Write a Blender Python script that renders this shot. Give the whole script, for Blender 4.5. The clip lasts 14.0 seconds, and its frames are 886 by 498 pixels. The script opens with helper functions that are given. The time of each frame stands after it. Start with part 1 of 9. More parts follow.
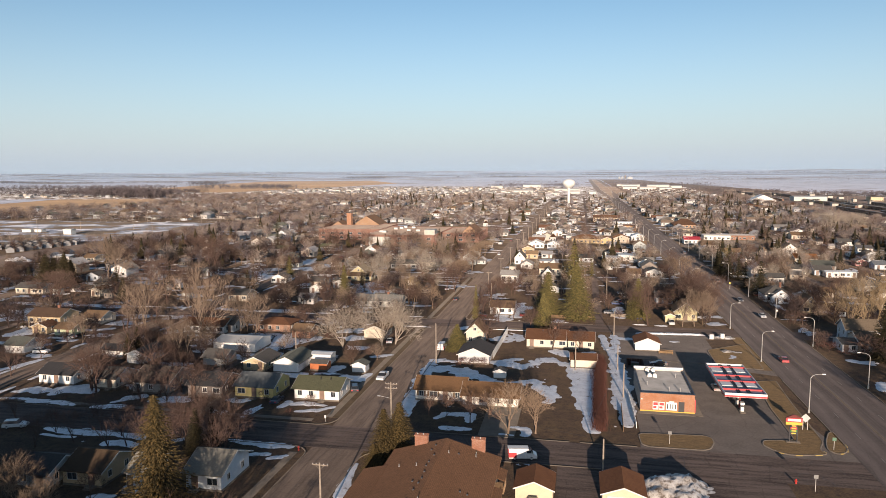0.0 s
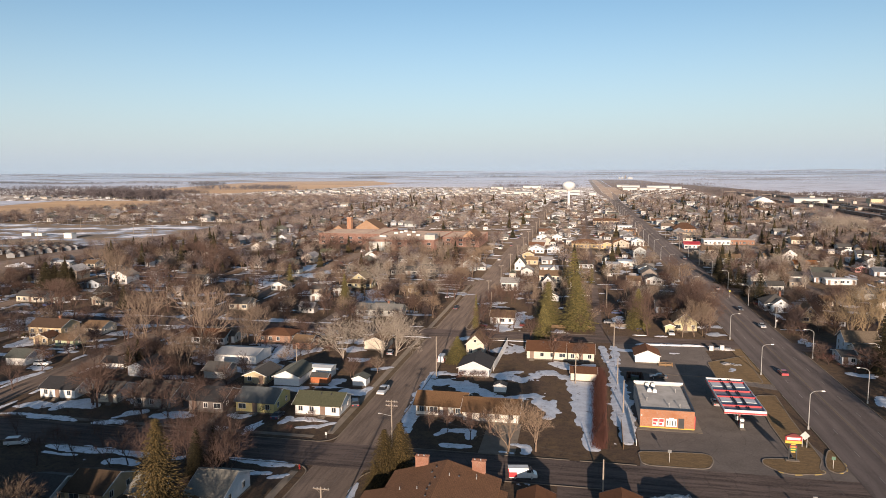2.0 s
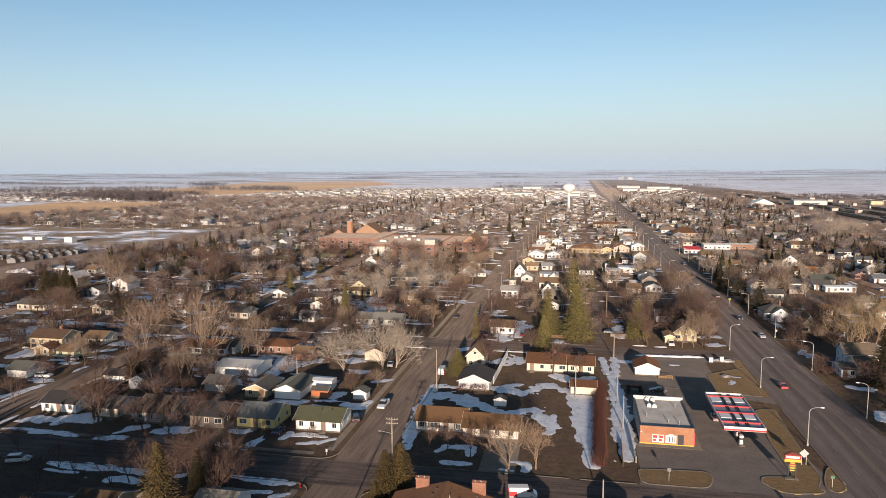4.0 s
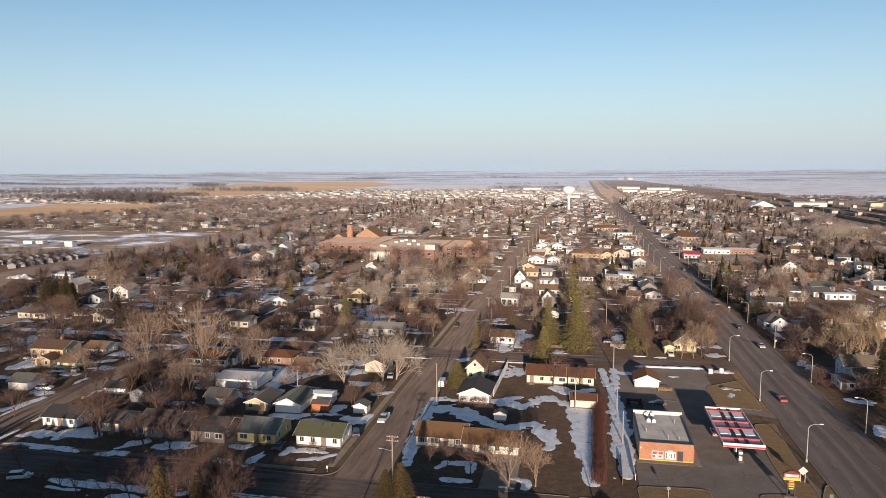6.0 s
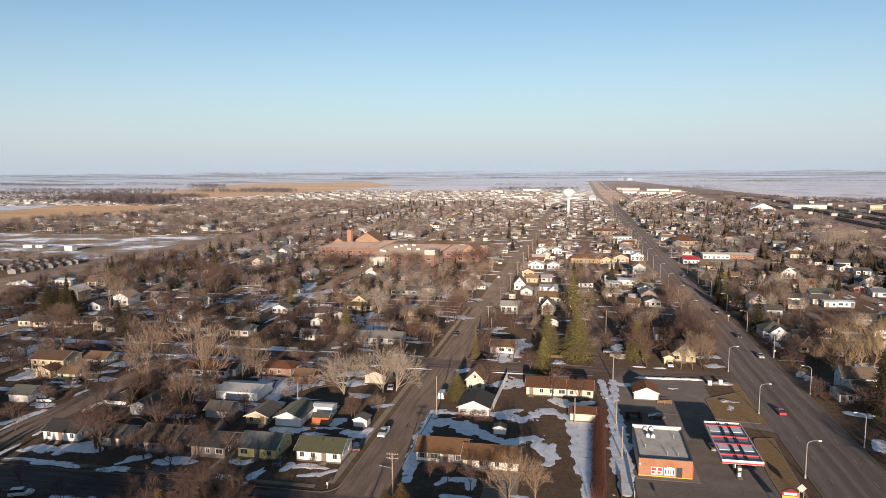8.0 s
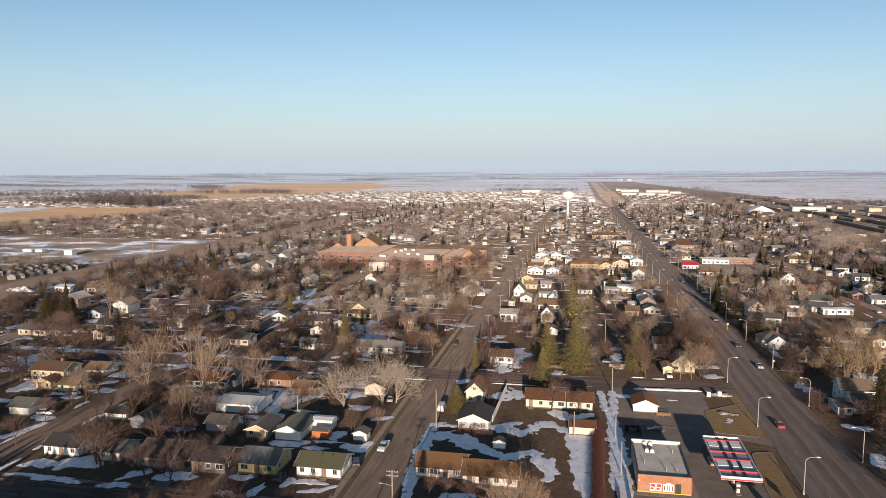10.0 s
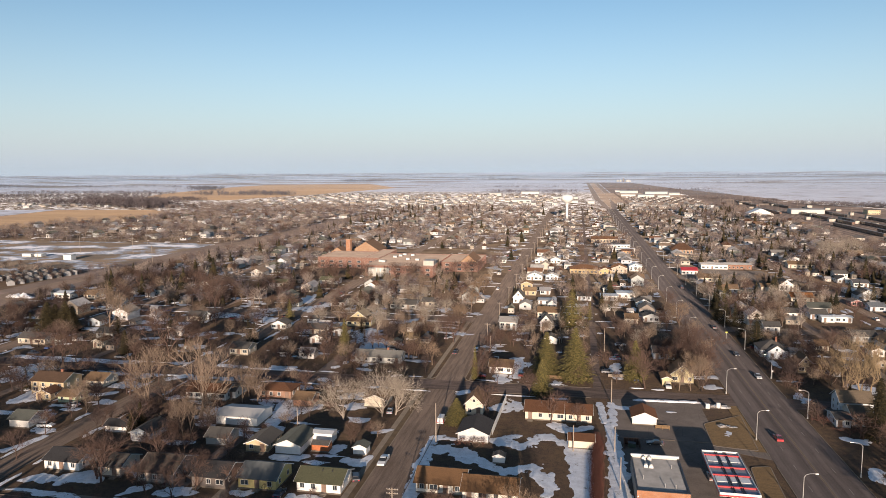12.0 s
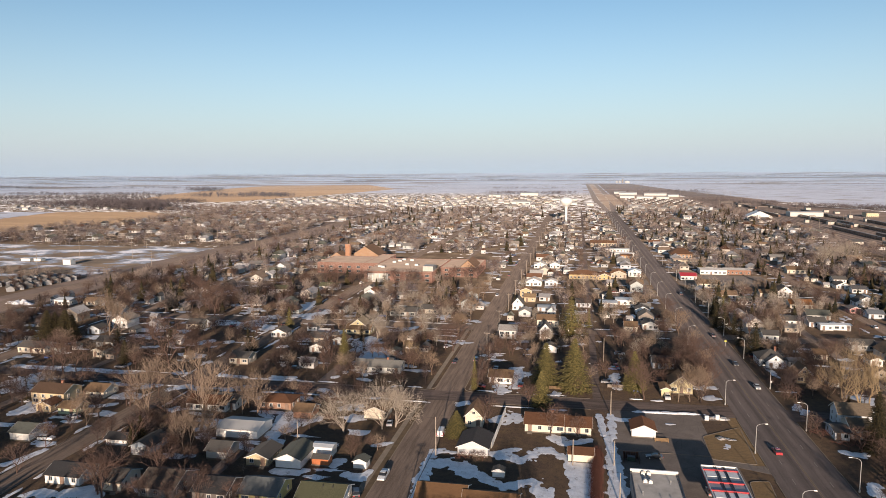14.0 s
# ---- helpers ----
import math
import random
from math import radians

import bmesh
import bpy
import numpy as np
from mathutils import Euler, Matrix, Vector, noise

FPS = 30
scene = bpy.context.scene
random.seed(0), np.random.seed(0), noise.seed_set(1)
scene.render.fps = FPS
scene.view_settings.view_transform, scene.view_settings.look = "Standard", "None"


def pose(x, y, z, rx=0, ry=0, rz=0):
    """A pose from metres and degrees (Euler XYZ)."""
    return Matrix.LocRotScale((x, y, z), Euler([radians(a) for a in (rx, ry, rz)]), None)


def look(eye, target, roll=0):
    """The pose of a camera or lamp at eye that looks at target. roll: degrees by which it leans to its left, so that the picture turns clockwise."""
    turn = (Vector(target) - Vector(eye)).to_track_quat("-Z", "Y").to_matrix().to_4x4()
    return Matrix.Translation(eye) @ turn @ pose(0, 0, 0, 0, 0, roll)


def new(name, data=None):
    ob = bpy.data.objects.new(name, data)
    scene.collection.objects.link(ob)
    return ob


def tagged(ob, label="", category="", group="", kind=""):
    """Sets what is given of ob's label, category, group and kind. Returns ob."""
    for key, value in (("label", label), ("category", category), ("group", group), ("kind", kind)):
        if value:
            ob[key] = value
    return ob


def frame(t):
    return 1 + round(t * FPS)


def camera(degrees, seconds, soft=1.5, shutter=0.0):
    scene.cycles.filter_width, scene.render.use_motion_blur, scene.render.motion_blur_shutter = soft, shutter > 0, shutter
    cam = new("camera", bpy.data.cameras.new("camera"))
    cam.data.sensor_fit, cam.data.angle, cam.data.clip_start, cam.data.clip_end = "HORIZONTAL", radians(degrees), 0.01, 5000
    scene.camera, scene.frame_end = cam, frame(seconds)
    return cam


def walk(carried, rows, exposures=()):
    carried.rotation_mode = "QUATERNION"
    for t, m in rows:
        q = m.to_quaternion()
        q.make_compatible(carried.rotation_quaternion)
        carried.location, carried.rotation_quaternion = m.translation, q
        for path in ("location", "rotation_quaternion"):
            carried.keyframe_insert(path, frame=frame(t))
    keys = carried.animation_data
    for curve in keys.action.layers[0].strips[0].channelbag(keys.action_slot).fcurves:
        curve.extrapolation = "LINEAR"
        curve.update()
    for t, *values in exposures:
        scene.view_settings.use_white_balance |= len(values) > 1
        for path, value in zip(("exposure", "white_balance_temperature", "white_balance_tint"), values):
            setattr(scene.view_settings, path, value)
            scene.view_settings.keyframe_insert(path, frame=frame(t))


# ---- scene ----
cam = camera(65.59, 14.0, 0.55)
EXPOSURE = 0.93
SKY_SET = (300, 0.8, 0.6, 3.5)
SKY_STRENGTH, SUN_STRENGTH, SUN_COLOR = 0.1, 3.55, (1.0, 0.788, 0.62)
# The camera rises straight up over the south end of the town.
# seconds, eye x, y, z, heading (degrees left of the avenues), tilt
PATH = [
    (0, 0.159, -0.097, 54.002, 11.2464, -6.6222),
    (0.5, 0.136, -0.076, 54.967, 11.2445, -6.6324),
    (1, 0.116, -0.058, 55.936, 11.2445, -6.6433),
    (1.5, 0.100, -0.041, 56.907, 11.2459, -6.6546),
    (2, 0.088, -0.026, 57.881, 11.2482, -6.6661),
    (2.5, 0.078, -0.013, 58.856, 11.2510, -6.6776),
    (3, 0.070, -0.001, 59.832, 11.2539, -6.6889),
    (5.5, 0.056, 0.036, 64.704, 11.2602, -6.7369),
    (6, 0.055, 0.040, 65.675, 11.2581, -6.7441),
    (6.5, 0.053, 0.043, 66.643, 11.2545, -6.7502),
    (7, 0.051, 0.044, 67.611, 11.2493, -6.7553),
    (7.5, 0.048, 0.045, 68.576, 11.2424, -6.7593),
    (8, 0.044, 0.044, 69.541, 11.2339, -6.7623),
    (10.5, -0.016, 0.031, 74.355, 11.1676, -6.7621),
    (11, -0.037, 0.026, 75.320, 11.1504, -6.7596),
    (11.5, -0.063, 0.021, 76.288, 11.1324, -6.7565),
    (12, -0.094, 0.016, 77.259, 11.1137, -6.7529),
    (12.5, -0.130, 0.010, 78.234, 11.0947, -6.7491),
    (13, -0.171, 0.004, 79.215, 11.0756, -6.7452),
    (13.5, -0.218, -0.003, 80.202, 11.0569, -6.7414),
    (14, -0.271, -0.009, 81.197, 11.0390, -6.7380),
]


def sight(x, y, z, yaw, tilt):
    a, b = radians(yaw), radians(tilt)
    return look((x, y, z), (x - math.sin(a) * math.cos(b) * 100, y + math.cos(a) * math.cos(b) * 100, z + math.sin(b) * 100), -0.327)


walk(cam, [(t, sight(x, y, z, yaw, tilt)) for t, x, y, z, yaw, tilt in PATH], exposures=[(0, EXPOSURE), (14, EXPOSURE)])

# ---- sky and sun: low, behind the camera, a little to its right ----
SUN_ELEVATION = radians(9.8)
SUN_AZIMUTH = radians(173.4)          # clockwise from +y
world = bpy.data.worlds.new("sky")
scene.world = world
world.use_nodes = True
wn = world.node_tree
sky = wn.nodes.new("ShaderNodeTexSky")
sky.sky_type = 'NISHITA'
sky.sun_disc = False
sky.sun_elevation, sky.sun_rotation = SUN_ELEVATION, SUN_AZIMUTH
sky.altitude, sky.air_density, sky.dust_density, sky.ozone_density = SKY_SET
# thin winter haze takes some of the blue out of the clear sky
veil = wn.nodes.new("ShaderNodeVectorMath")
veil.operation = 'MULTIPLY'
wn.links.new(sky.outputs[0], veil.inputs[0])
veil.inputs[1].default_value = (1.25, 1.01, 0.78)
wn.links.new(veil.outputs[0], wn.nodes["Background"].inputs[0])
wn.nodes["Background"].inputs[1].default_value = SKY_STRENGTH
sun = bpy.data.lights.new("sun", 'SUN')
sun.energy, sun.angle, sun.color = SUN_STRENGTH, radians(0.5), SUN_COLOR
sun_lamp = new("sun", sun)
sx, sy = math.sin(SUN_AZIMUTH) * math.cos(SUN_ELEVATION), math.cos(SUN_AZIMUTH) * math.cos(SUN_ELEVATION)
sun_lamp.matrix_world = look((0, 0, 300), (-sx, -sy, 300 - math.sin(SUN_ELEVATION)))


# ---- materials ----
class Nodes:
    """A small wrapper that adds nodes to a material and links them."""

    def __init__(self, name):
        self.m = bpy.data.materials.new(name)
        self.m.use_nodes = True
        self.t = self.m.node_tree
        self.out = self.t.nodes["Principled BSDF"]
        self.pos = self.add("ShaderNodeNewGeometry").outputs["Position"]

    def add(self, kind, **given):
        n = self.t.nodes.new(kind)
        for k, v in given.items():
            if k in n.inputs:
                self.put(n.inputs[k], v)
        return n

    def put(self, socket, v):
        if isinstance(v, bpy.types.NodeSocket):
            self.t.links.new(v, socket)
        else:
            socket.default_value = v

    def noise(self, scale, detail=4.0, rough=0.6, vector=None):
        n = self.add("ShaderNodeTexNoise", Scale=scale, Detail=detail, Roughness=rough)
        self.t.links.new(vector or self.pos, n.inputs["Vector"])
        return n.outputs["Fac"]

    def ramp(self, fac, a, b):
        n = self.add("ShaderNodeMapRange")
        n.inputs["From Min"].default_value, n.inputs["From Max"].default_value = a, b
        self.t.links.new(fac, n.inputs["Value"])
        return n.outputs["Result"]

    def math(self, op, a, b=0.0):
        n = self.t.nodes.new("ShaderNodeMath")
        n.operation = op
        self.put(n.inputs[0], a)
        self.put(n.inputs[1], b)
        return n.outputs[0]

    def mix(self, fac, a, b, mode='MIX'):
        n = self.t.nodes.new("ShaderNodeMix")
        n.data_type, n.blend_type = 'RGBA', mode
        self.put(n.inputs[0], fac)
        for socket, v in ((n.inputs[6], a), (n.inputs[7], b)):
            self.put(socket, v if isinstance(v, bpy.types.NodeSocket) else (*v[:3], 1))
        return n.outputs[2]

    def random(self):
        return self.add("ShaderNodeObjectInfo").outputs["Random"]

    def xyz(self):
        n = self.add("ShaderNodeSeparateXYZ", Vector=self.pos)
        return n.outputs

    def done(self, color, rough=0.85, metal=0.0, bump=None, strength=0.3, distance=0.02):
        self.put(self.out.inputs["Base Color"], color if isinstance(color, bpy.types.NodeSocket) else (*color, 1))
        self.put(self.out.inputs["Roughness"], rough)
        self.out.inputs["Metallic"].default_value = metal
        if not isinstance(rough, bpy.types.NodeSocket) and rough > 0.85:
            self.out.inputs["Diffuse Roughness"].default_value = 1.0
            self.out.inputs["Specular IOR Level"].default_value = 0.2
        if bump is not None:
            b = self.add("ShaderNodeBump", Strength=strength, Distance=distance, Height=bump)
            self.t.links.new(b.outputs[0], self.out.inputs["Normal"])
        return self.m


def scaled(c, k):
    return tuple(min(1.0, v * k) for v in c)


def plain(name, c, rough=0.7, metal=0.0, dirt=0.25, scale=0.8, vary=0.0):
    n = Nodes(name)
    col = n.mix(n.ramp(n.noise(scale), 0.35, 0.7), c, scaled(c, 1 - dirt))
    col = n.mix(n.math('MULTIPLY', n.noise(scale * 14, 3), dirt), col, scaled(c, 0.55))
    if vary:
        col = n.mix(n.math('MULTIPLY', n.random(), vary), col, scaled(c, 0.35))
    return n.done(col, rough, metal)


CACHE = {}


def siding(c):
    key = ("siding", c)
    if key not in CACHE:
        n = Nodes("painted_siding")
        z = n.xyz()[2]
        lap = n.math('FRACT', n.math('MULTIPLY', z, 5.0))
        col = n.mix(n.ramp(n.noise(0.7), 0.4, 0.75), c, scaled(c, 0.86))
        col = n.mix(n.ramp(lap, 0.8, 1.0), col, scaled(c, 0.72))
        col = n.mix(n.math('MULTIPLY', n.ramp(n.noise(9, 3), 0.5, 0.8), 0.25), col, scaled(c, 0.6))
        CACHE[key] = n.done(col, 0.65, 0, lap, 0.35, 0.02)
    return CACHE[key]


def shingle(c):
    c = scaled(c, 0.85)
    c = scaled(c, 0.66)
    key = ("shingle", c)
    if key not in CACHE:
        n = Nodes("asphalt_shingles")
        x = n.xyz()
        course = n.math('FRACT', n.math('MULTIPLY', x[2], 14.0))
        col = n.mix(n.ramp(n.noise(0.35, 5), 0.3, 0.7), c, scaled(c, 0.72))
        col = n.mix(n.ramp(n.noise(5.0, 4), 0.42, 0.68), col, scaled(c, 1.35))
        col = n.mix(n.ramp(n.noise(2.2, 2), 0.55, 0.75), col, scaled(c, 0.6))
        col = n.mix(n.math('MULTIPLY', n.random(), 0.35), col, scaled(c, 0.6))
        col = n.mix(n.ramp(course, 0.75, 1.0), col, scaled(c, 0.6))
        CACHE[key] = n.done(col, 0.95, 0, n.noise(12, 3), 0.5, 0.02)
    return CACHE[key]


def brick(c):
    key = ("brick", c)
    if key not in CACHE:
        n = Nodes("brickwork")
        x = n.xyz()
        along = n.math('ADD', x[0], x[1])
        v = n.add("ShaderNodeCombineXYZ", X=along, Y=x[2])
        t = n.add("ShaderNodeTexBrick", Vector=v.outputs[0], Scale=1.0)
        t.inputs["Brick Width"].default_value, t.inputs["Row Height"].default_value, t.inputs["Mortar Size"].default_value = 0.22, 0.075, 0.008
        t.inputs["Color1"].default_value, t.inputs["Color2"].default_value = (*c, 1), (*scaled(c, 0.72), 1)
        t.inputs["Mortar"].default_value = (*scaled((0.5, 0.42, 0.36), 0.8), 1)
        col = n.mix(n.ramp(n.noise(0.5), 0.4, 0.8), t.outputs["Color"], scaled(c, 0.7))
        CACHE[key] = n.done(col, 0.9, 0, t.outputs["Fac"], -0.3, 0.01)
    return CACHE[key]


def bark(name, c):
    n = Nodes(name)
    col = n.mix(n.math('MULTIPLY', n.random(), 0.55), c, scaled(c, 0.45))
    col = n.mix(n.ramp(n.noise(1.5, 4), 0.4, 0.7), col, scaled(c, 1.25))
    return n.done(col, 0.95)


def needles(name, c, tip):
    n = Nodes(name)
    isl = n.t.nodes["Geometry"].outputs["Random Per Island"]
    col = n.mix(n.ramp(isl, 0.2, 1.0), c, tip)
    col = n.mix(n.math('MULTIPLY', n.random(), 0.5), col, scaled(c, 0.7))
    return n.done(col, 0.9)


def ground_material():
    n = Nodes("dry_grass_and_soil")
    x = n.xyz()
    col = n.mix(n.ramp(n.noise(0.02, 6), 0.35, 0.65), (0.064, 0.043, 0.031), (0.038, 0.026, 0.023))
    col = n.mix(n.ramp(n.noise(0.16, 6), 0.42, 0.62), col, (0.078, 0.054, 0.033))
    col = n.mix(n.ramp(n.noise(0.6, 6, 0.7), 0.44, 0.64), col, (0.026, 0.02, 0.018))
    col = n.mix(n.math('MULTIPLY', n.ramp(n.noise(3.0, 5, 0.7), 0.42, 0.66), 0.6), col, (0.12, 0.086, 0.054))
    # dry pale lawns of the farther blocks
    dry = n.math('MULTIPLY', n.ramp(x[1], 360.0, 520.0), n.ramp(n.noise(0.045, 5), 0.42, 0.6))
    col = n.mix(n.math('MULTIPLY', dry, 0.8), col, (0.15, 0.115, 0.082))
    # old snow that is left in hollows of the yards, more of it out of town
    far = n.ramp(x[1], 250.0, 1300.0)
    level = n.math('SUBTRACT', 0.665, n.math('MULTIPLY', far, 0.15))
    snow = n.math('SUBTRACT', n.noise(0.055, 7, 0.62), level)
    snow = n.ramp(snow, 0.0, 0.012)
    col = n.mix(snow, col, (0.6, 0.61, 0.64))
    # open fields far out: long drifts of snow, painted bluish as if hazed, between bare strips
    v = n.add("ShaderNodeVectorMath")
    v.operation = 'MULTIPLY'
    n.t.links.new(n.pos, v.inputs[0])
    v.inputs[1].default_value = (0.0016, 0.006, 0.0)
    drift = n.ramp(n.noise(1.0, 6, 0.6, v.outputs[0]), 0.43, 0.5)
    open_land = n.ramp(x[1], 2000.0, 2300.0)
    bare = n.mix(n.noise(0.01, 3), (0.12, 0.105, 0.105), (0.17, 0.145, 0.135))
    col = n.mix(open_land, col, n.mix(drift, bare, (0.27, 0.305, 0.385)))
    return n.done(col, 0.95, 0, n.noise(3.0, 4), 0.4, 0.08)


def field_material(name, a, b, snow_level, rough_relief=0.2, snow_colour=(0.35, 0.35, 0.38)):
    n = Nodes(name)
    x = n.xyz()
    v = n.add("ShaderNodeVectorMath")
    v.operation = 'MULTIPLY'
    n.t.links.new(n.pos, v.inputs[0])
    v.inputs[1].default_value = (0.004, 0.02, 0.0)
    streak = n.noise(1.0, 5, 0.6, v.outputs[0])
    col = n.mix(n.ramp(streak, 0.35, 0.65), a, b)
    col = n.mix(n.math('MULTIPLY', n.ramp(n.noise(0.05, 5), 0.4, 0.7), 0.5), col, scaled(b, 0.8))
    if snow_level < 1:
        v2 = n.add("ShaderNodeVectorMath")
        v2.operation = 'MULTIPLY'
        n.t.links.new(n.pos, v2.inputs[0])
        v2.inputs[1].default_value = (0.012, 0.06, 0.0)
        s = n.ramp(n.noise(1.0, 7, 0.65, v2.outputs[0]), snow_level, snow_level + 0.03)
        col = n.mix(s, col, snow_colour)
    return n.done(col, 0.95, 0, n.noise(1.4, 2), rough_relief, 0.6)


def asphalt(name, c, crack=0.3, stretch=(0.9, 0.05, 1.0), wear=0.45, tracks=0.0):
    n = Nodes(name)
    v = n.add("ShaderNodeVectorMath")
    v.operation = 'MULTIPLY'
    n.t.links.new(n.pos, v.inputs[0])
    v.inputs[1].default_value = stretch
    col = n.mix(n.ramp(n.noise(0.06, 5), 0.35, 0.65), c, scaled(c, 0.75))
    col = n.mix(n.ramp(n.noise(1.0, 5, 0.65, v.outputs[0]), 0.42, 0.64), col, scaled(c, wear))
    col = n.mix(n.math('MULTIPLY', n.ramp(n.noise(2.5, 4), 0.45, 0.75), 0.5), col, scaled(c, 1.3))
    if tracks:
        # wheel tracks polished paler, oil-dark lane middles, uneven along the road
        lane = n.math('SINE', n.math('MULTIPLY', n.math('ADD', n.xyz()[0], n.math('MULTIPLY', n.noise(0.05, 3), 3.0)), 1.75))
        col = n.mix(n.math('MULTIPLY', n.ramp(lane, 0.1, 0.9), tracks), col, scaled(c, 1.75))
        col = n.mix(n.math('MULTIPLY', n.ramp(lane, -0.5, -0.95), tracks), col, scaled(c, 0.5))
    cr = n.add("ShaderNodeTexVoronoi", Vector=n.pos, Scale=0.16)
    cr.feature = 'DISTANCE_TO_EDGE'
    w = n.noise(0.8, 3)
    edge = n.math('ADD', cr.outputs["Distance"], n.math('MULTIPLY', n.math('SUBTRACT', w, 0.5), 0.06))
    col = n.mix(n.math('MULTIPLY', n.ramp(edge, 0.012, 0.004), crack), col, scaled(c, 0.35))
    return n.done(col, 0.9, 0, n.noise(14, 3), 0.25, 0.01)


def glass(name, c=(0.02, 0.025, 0.03)):
    n = Nodes(name)
    n.out.inputs["IOR"].default_value = 1.5
    return n.done(n.mix(n.random(), c, scaled(c, 2.5)), 0.08)


def snow_material():
    n = Nodes("old_snow")
    col = n.mix(n.ramp(n.noise(0.5, 6), 0.4, 0.7), (0.8, 0.81, 0.84), (0.62, 0.62, 0.64))
    col = n.mix(n.math('MULTIPLY', n.ramp(n.noise(3.5, 5), 0.5, 0.75), 0.4), col, (0.4, 0.36, 0.3))
    col = n.mix(n.ramp(n.noise(0.35, 9, 0.72), 0.58, 0.65), col, (0.14, 0.115, 0.09))
    return n.done(col, 0.8, 0, n.noise(2.5, 5), 0.6, 0.08)


def dirty_snow_material():
    n = Nodes("dirty_ploughed_snow")
    col = n.mix(n.ramp(n.noise(0.45, 6), 0.4, 0.65), (0.62, 0.6, 0.58), (0.36, 0.32, 0.28))
    col = n.mix(n.ramp(n.noise(0.9, 6, 0.7), 0.5, 0.62), col, (0.13, 0.1, 0.08))
    return n.done(col, 0.85, 0, n.noise(2.0, 6), 0.8, 0.15)


def park_material():
    n = Nodes("thawing_park")
    v = n.add("ShaderNodeVectorMath")
    v.operation = 'MULTIPLY'
    n.t.links.new(n.pos, v.inputs[0])
    v.inputs[1].default_value = (0.02, 0.026, 0.0)
    col = n.mix(n.ramp(n.noise(0.03, 6), 0.4, 0.62), (0.15, 0.115, 0.085), (0.085, 0.072, 0.06))
    deep = n.noise(1.0, 8, 0.66, v.outputs[0])
    col = n.mix(n.ramp(deep, 0.49, 0.525), col, (0.15, 0.18, 0.235))
    col = n.mix(n.ramp(deep, 0.54, 0.585), col, (0.4, 0.42, 0.48))
    return n.done(col, 0.95, 0, n.noise(1.4, 2), 0.3, 0.3)


def turf_material():
    n = Nodes("straw_turf")
    v = n.add("ShaderNodeVectorMath")
    v.operation = 'MULTIPLY'
    n.t.links.new(n.pos, v.inputs[0])
    v.inputs[1].default_value = (0.5, 1.8, 1.0)
    col = n.mix(n.ramp(n.noise(1.0, 6, 0.7, v.outputs[0]), 0.35, 0.68), (0.145, 0.098, 0.05), (0.066, 0.049, 0.03))
    col = n.mix(n.math('MULTIPLY', n.ramp(n.noise(4.0, 4), 0.45, 0.7), 0.6), col, (0.2, 0.142, 0.08))
    return n.done(col, 0.95, 0, n.noise(5.0, 4), 0.5, 0.06)


TURF = turf_material()
GROUND = ground_material()
TAN_FIELD = field_material("stubble_field", (0.33, 0.235, 0.15), (0.26, 0.185, 0.12), 0.8, 0.5)
# snow of the outlying fields carries the blue of haze in its base colour
HAZED_SNOW_FIELD = field_material("snowy_field", (0.19, 0.175, 0.18), (0.13, 0.12, 0.13), 0.43, 0.2, (0.27, 0.305, 0.385))
PARK = park_material()
BROWN_LAND = field_material("brown_waste_land", (0.17, 0.135, 0.12), (0.11, 0.09, 0.085), 0.62, 0.3, (0.3, 0.31, 0.35))
TAN_LOT = field_material("pale_gravel_lots", (0.3, 0.24, 0.19), (0.19, 0.15, 0.125), 0.6, 0.3, (0.4, 0.4, 0.43))
RAIL_YARD = field_material("rail_yard_gravel", (0.17, 0.135, 0.12), (0.1, 0.08, 0.072), 0.64, 0.4, (0.4, 0.4, 0.43))
ALLEY_GRAVEL = plain("alley_gravel", (0.16, 0.128, 0.112), 0.95, 0, 0.4, 0.05)
ROAD = asphalt("worn_street_asphalt", (0.15, 0.117, 0.097))
SIDE_ROAD = asphalt("damp_street_asphalt", (0.104, 0.082, 0.074), 0.5, (0.07, 0.8, 1.0), 0.28)
HIGHWAY = asphalt("highway_asphalt", (0.094, 0.08, 0.077), 0.3, (0.6, 0.008, 1.0), 0.5, 0.2)
HIGHWAY_PALE = asphalt("pale_highway_asphalt", (0.17, 0.145, 0.135), 0.2, (0.45, 0.012, 1.0), 0.7)
LOT = asphalt("parking_lot_asphalt", (0.12, 0.105, 0.097), 0.4, (0.2, 0.2, 1.0), 0.68)
CONCRETE = plain("concrete", (0.185, 0.158, 0.13), 0.9, 0, 0.3, 0.5)
SNOW = snow_material()
DIRTY_SNOW = dirty_snow_material()
WHITE = plain("white_paint", (0.78, 0.77, 0.74), 0.5, 0, 0.15)
TRIM = plain("white_trim", (0.74, 0.73, 0.7), 0.5, 0, 0.2, 2.0)
DARK = plain("dark_metal", (0.05, 0.05, 0.055), 0.5, 0.3, 0.3)
RED = plain("red_paint", (0.55, 0.05, 0.06), 0.45, 0, 0.2)
YELLOW = plain("yellow_paint", (0.72, 0.46, 0.06), 0.5, 0, 0.2)
GALVANISED = plain("galvanised_steel", (0.55, 0.54, 0.52), 0.45, 0.4, 0.2, 1.5)
POLE_WOOD = plain("weathered_pole_wood", (0.38, 0.325, 0.27), 0.9, 0, 0.35, 1.5)
FENCE_WOOD = plain("weathered_fence_wood", (0.3, 0.2, 0.12), 0.9, 0, 0.35, 1.5)
GRAVEL_ROOF = plain("gravel_roof", (0.31, 0.305, 0.3), 0.95, 0, 0.3, 0.4)
TAN_ROOF = plain("tan_gravel_roof", (0.3, 0.235, 0.19), 0.95, 0, 0.3, 0.1)
GLASS = glass("window_glass")
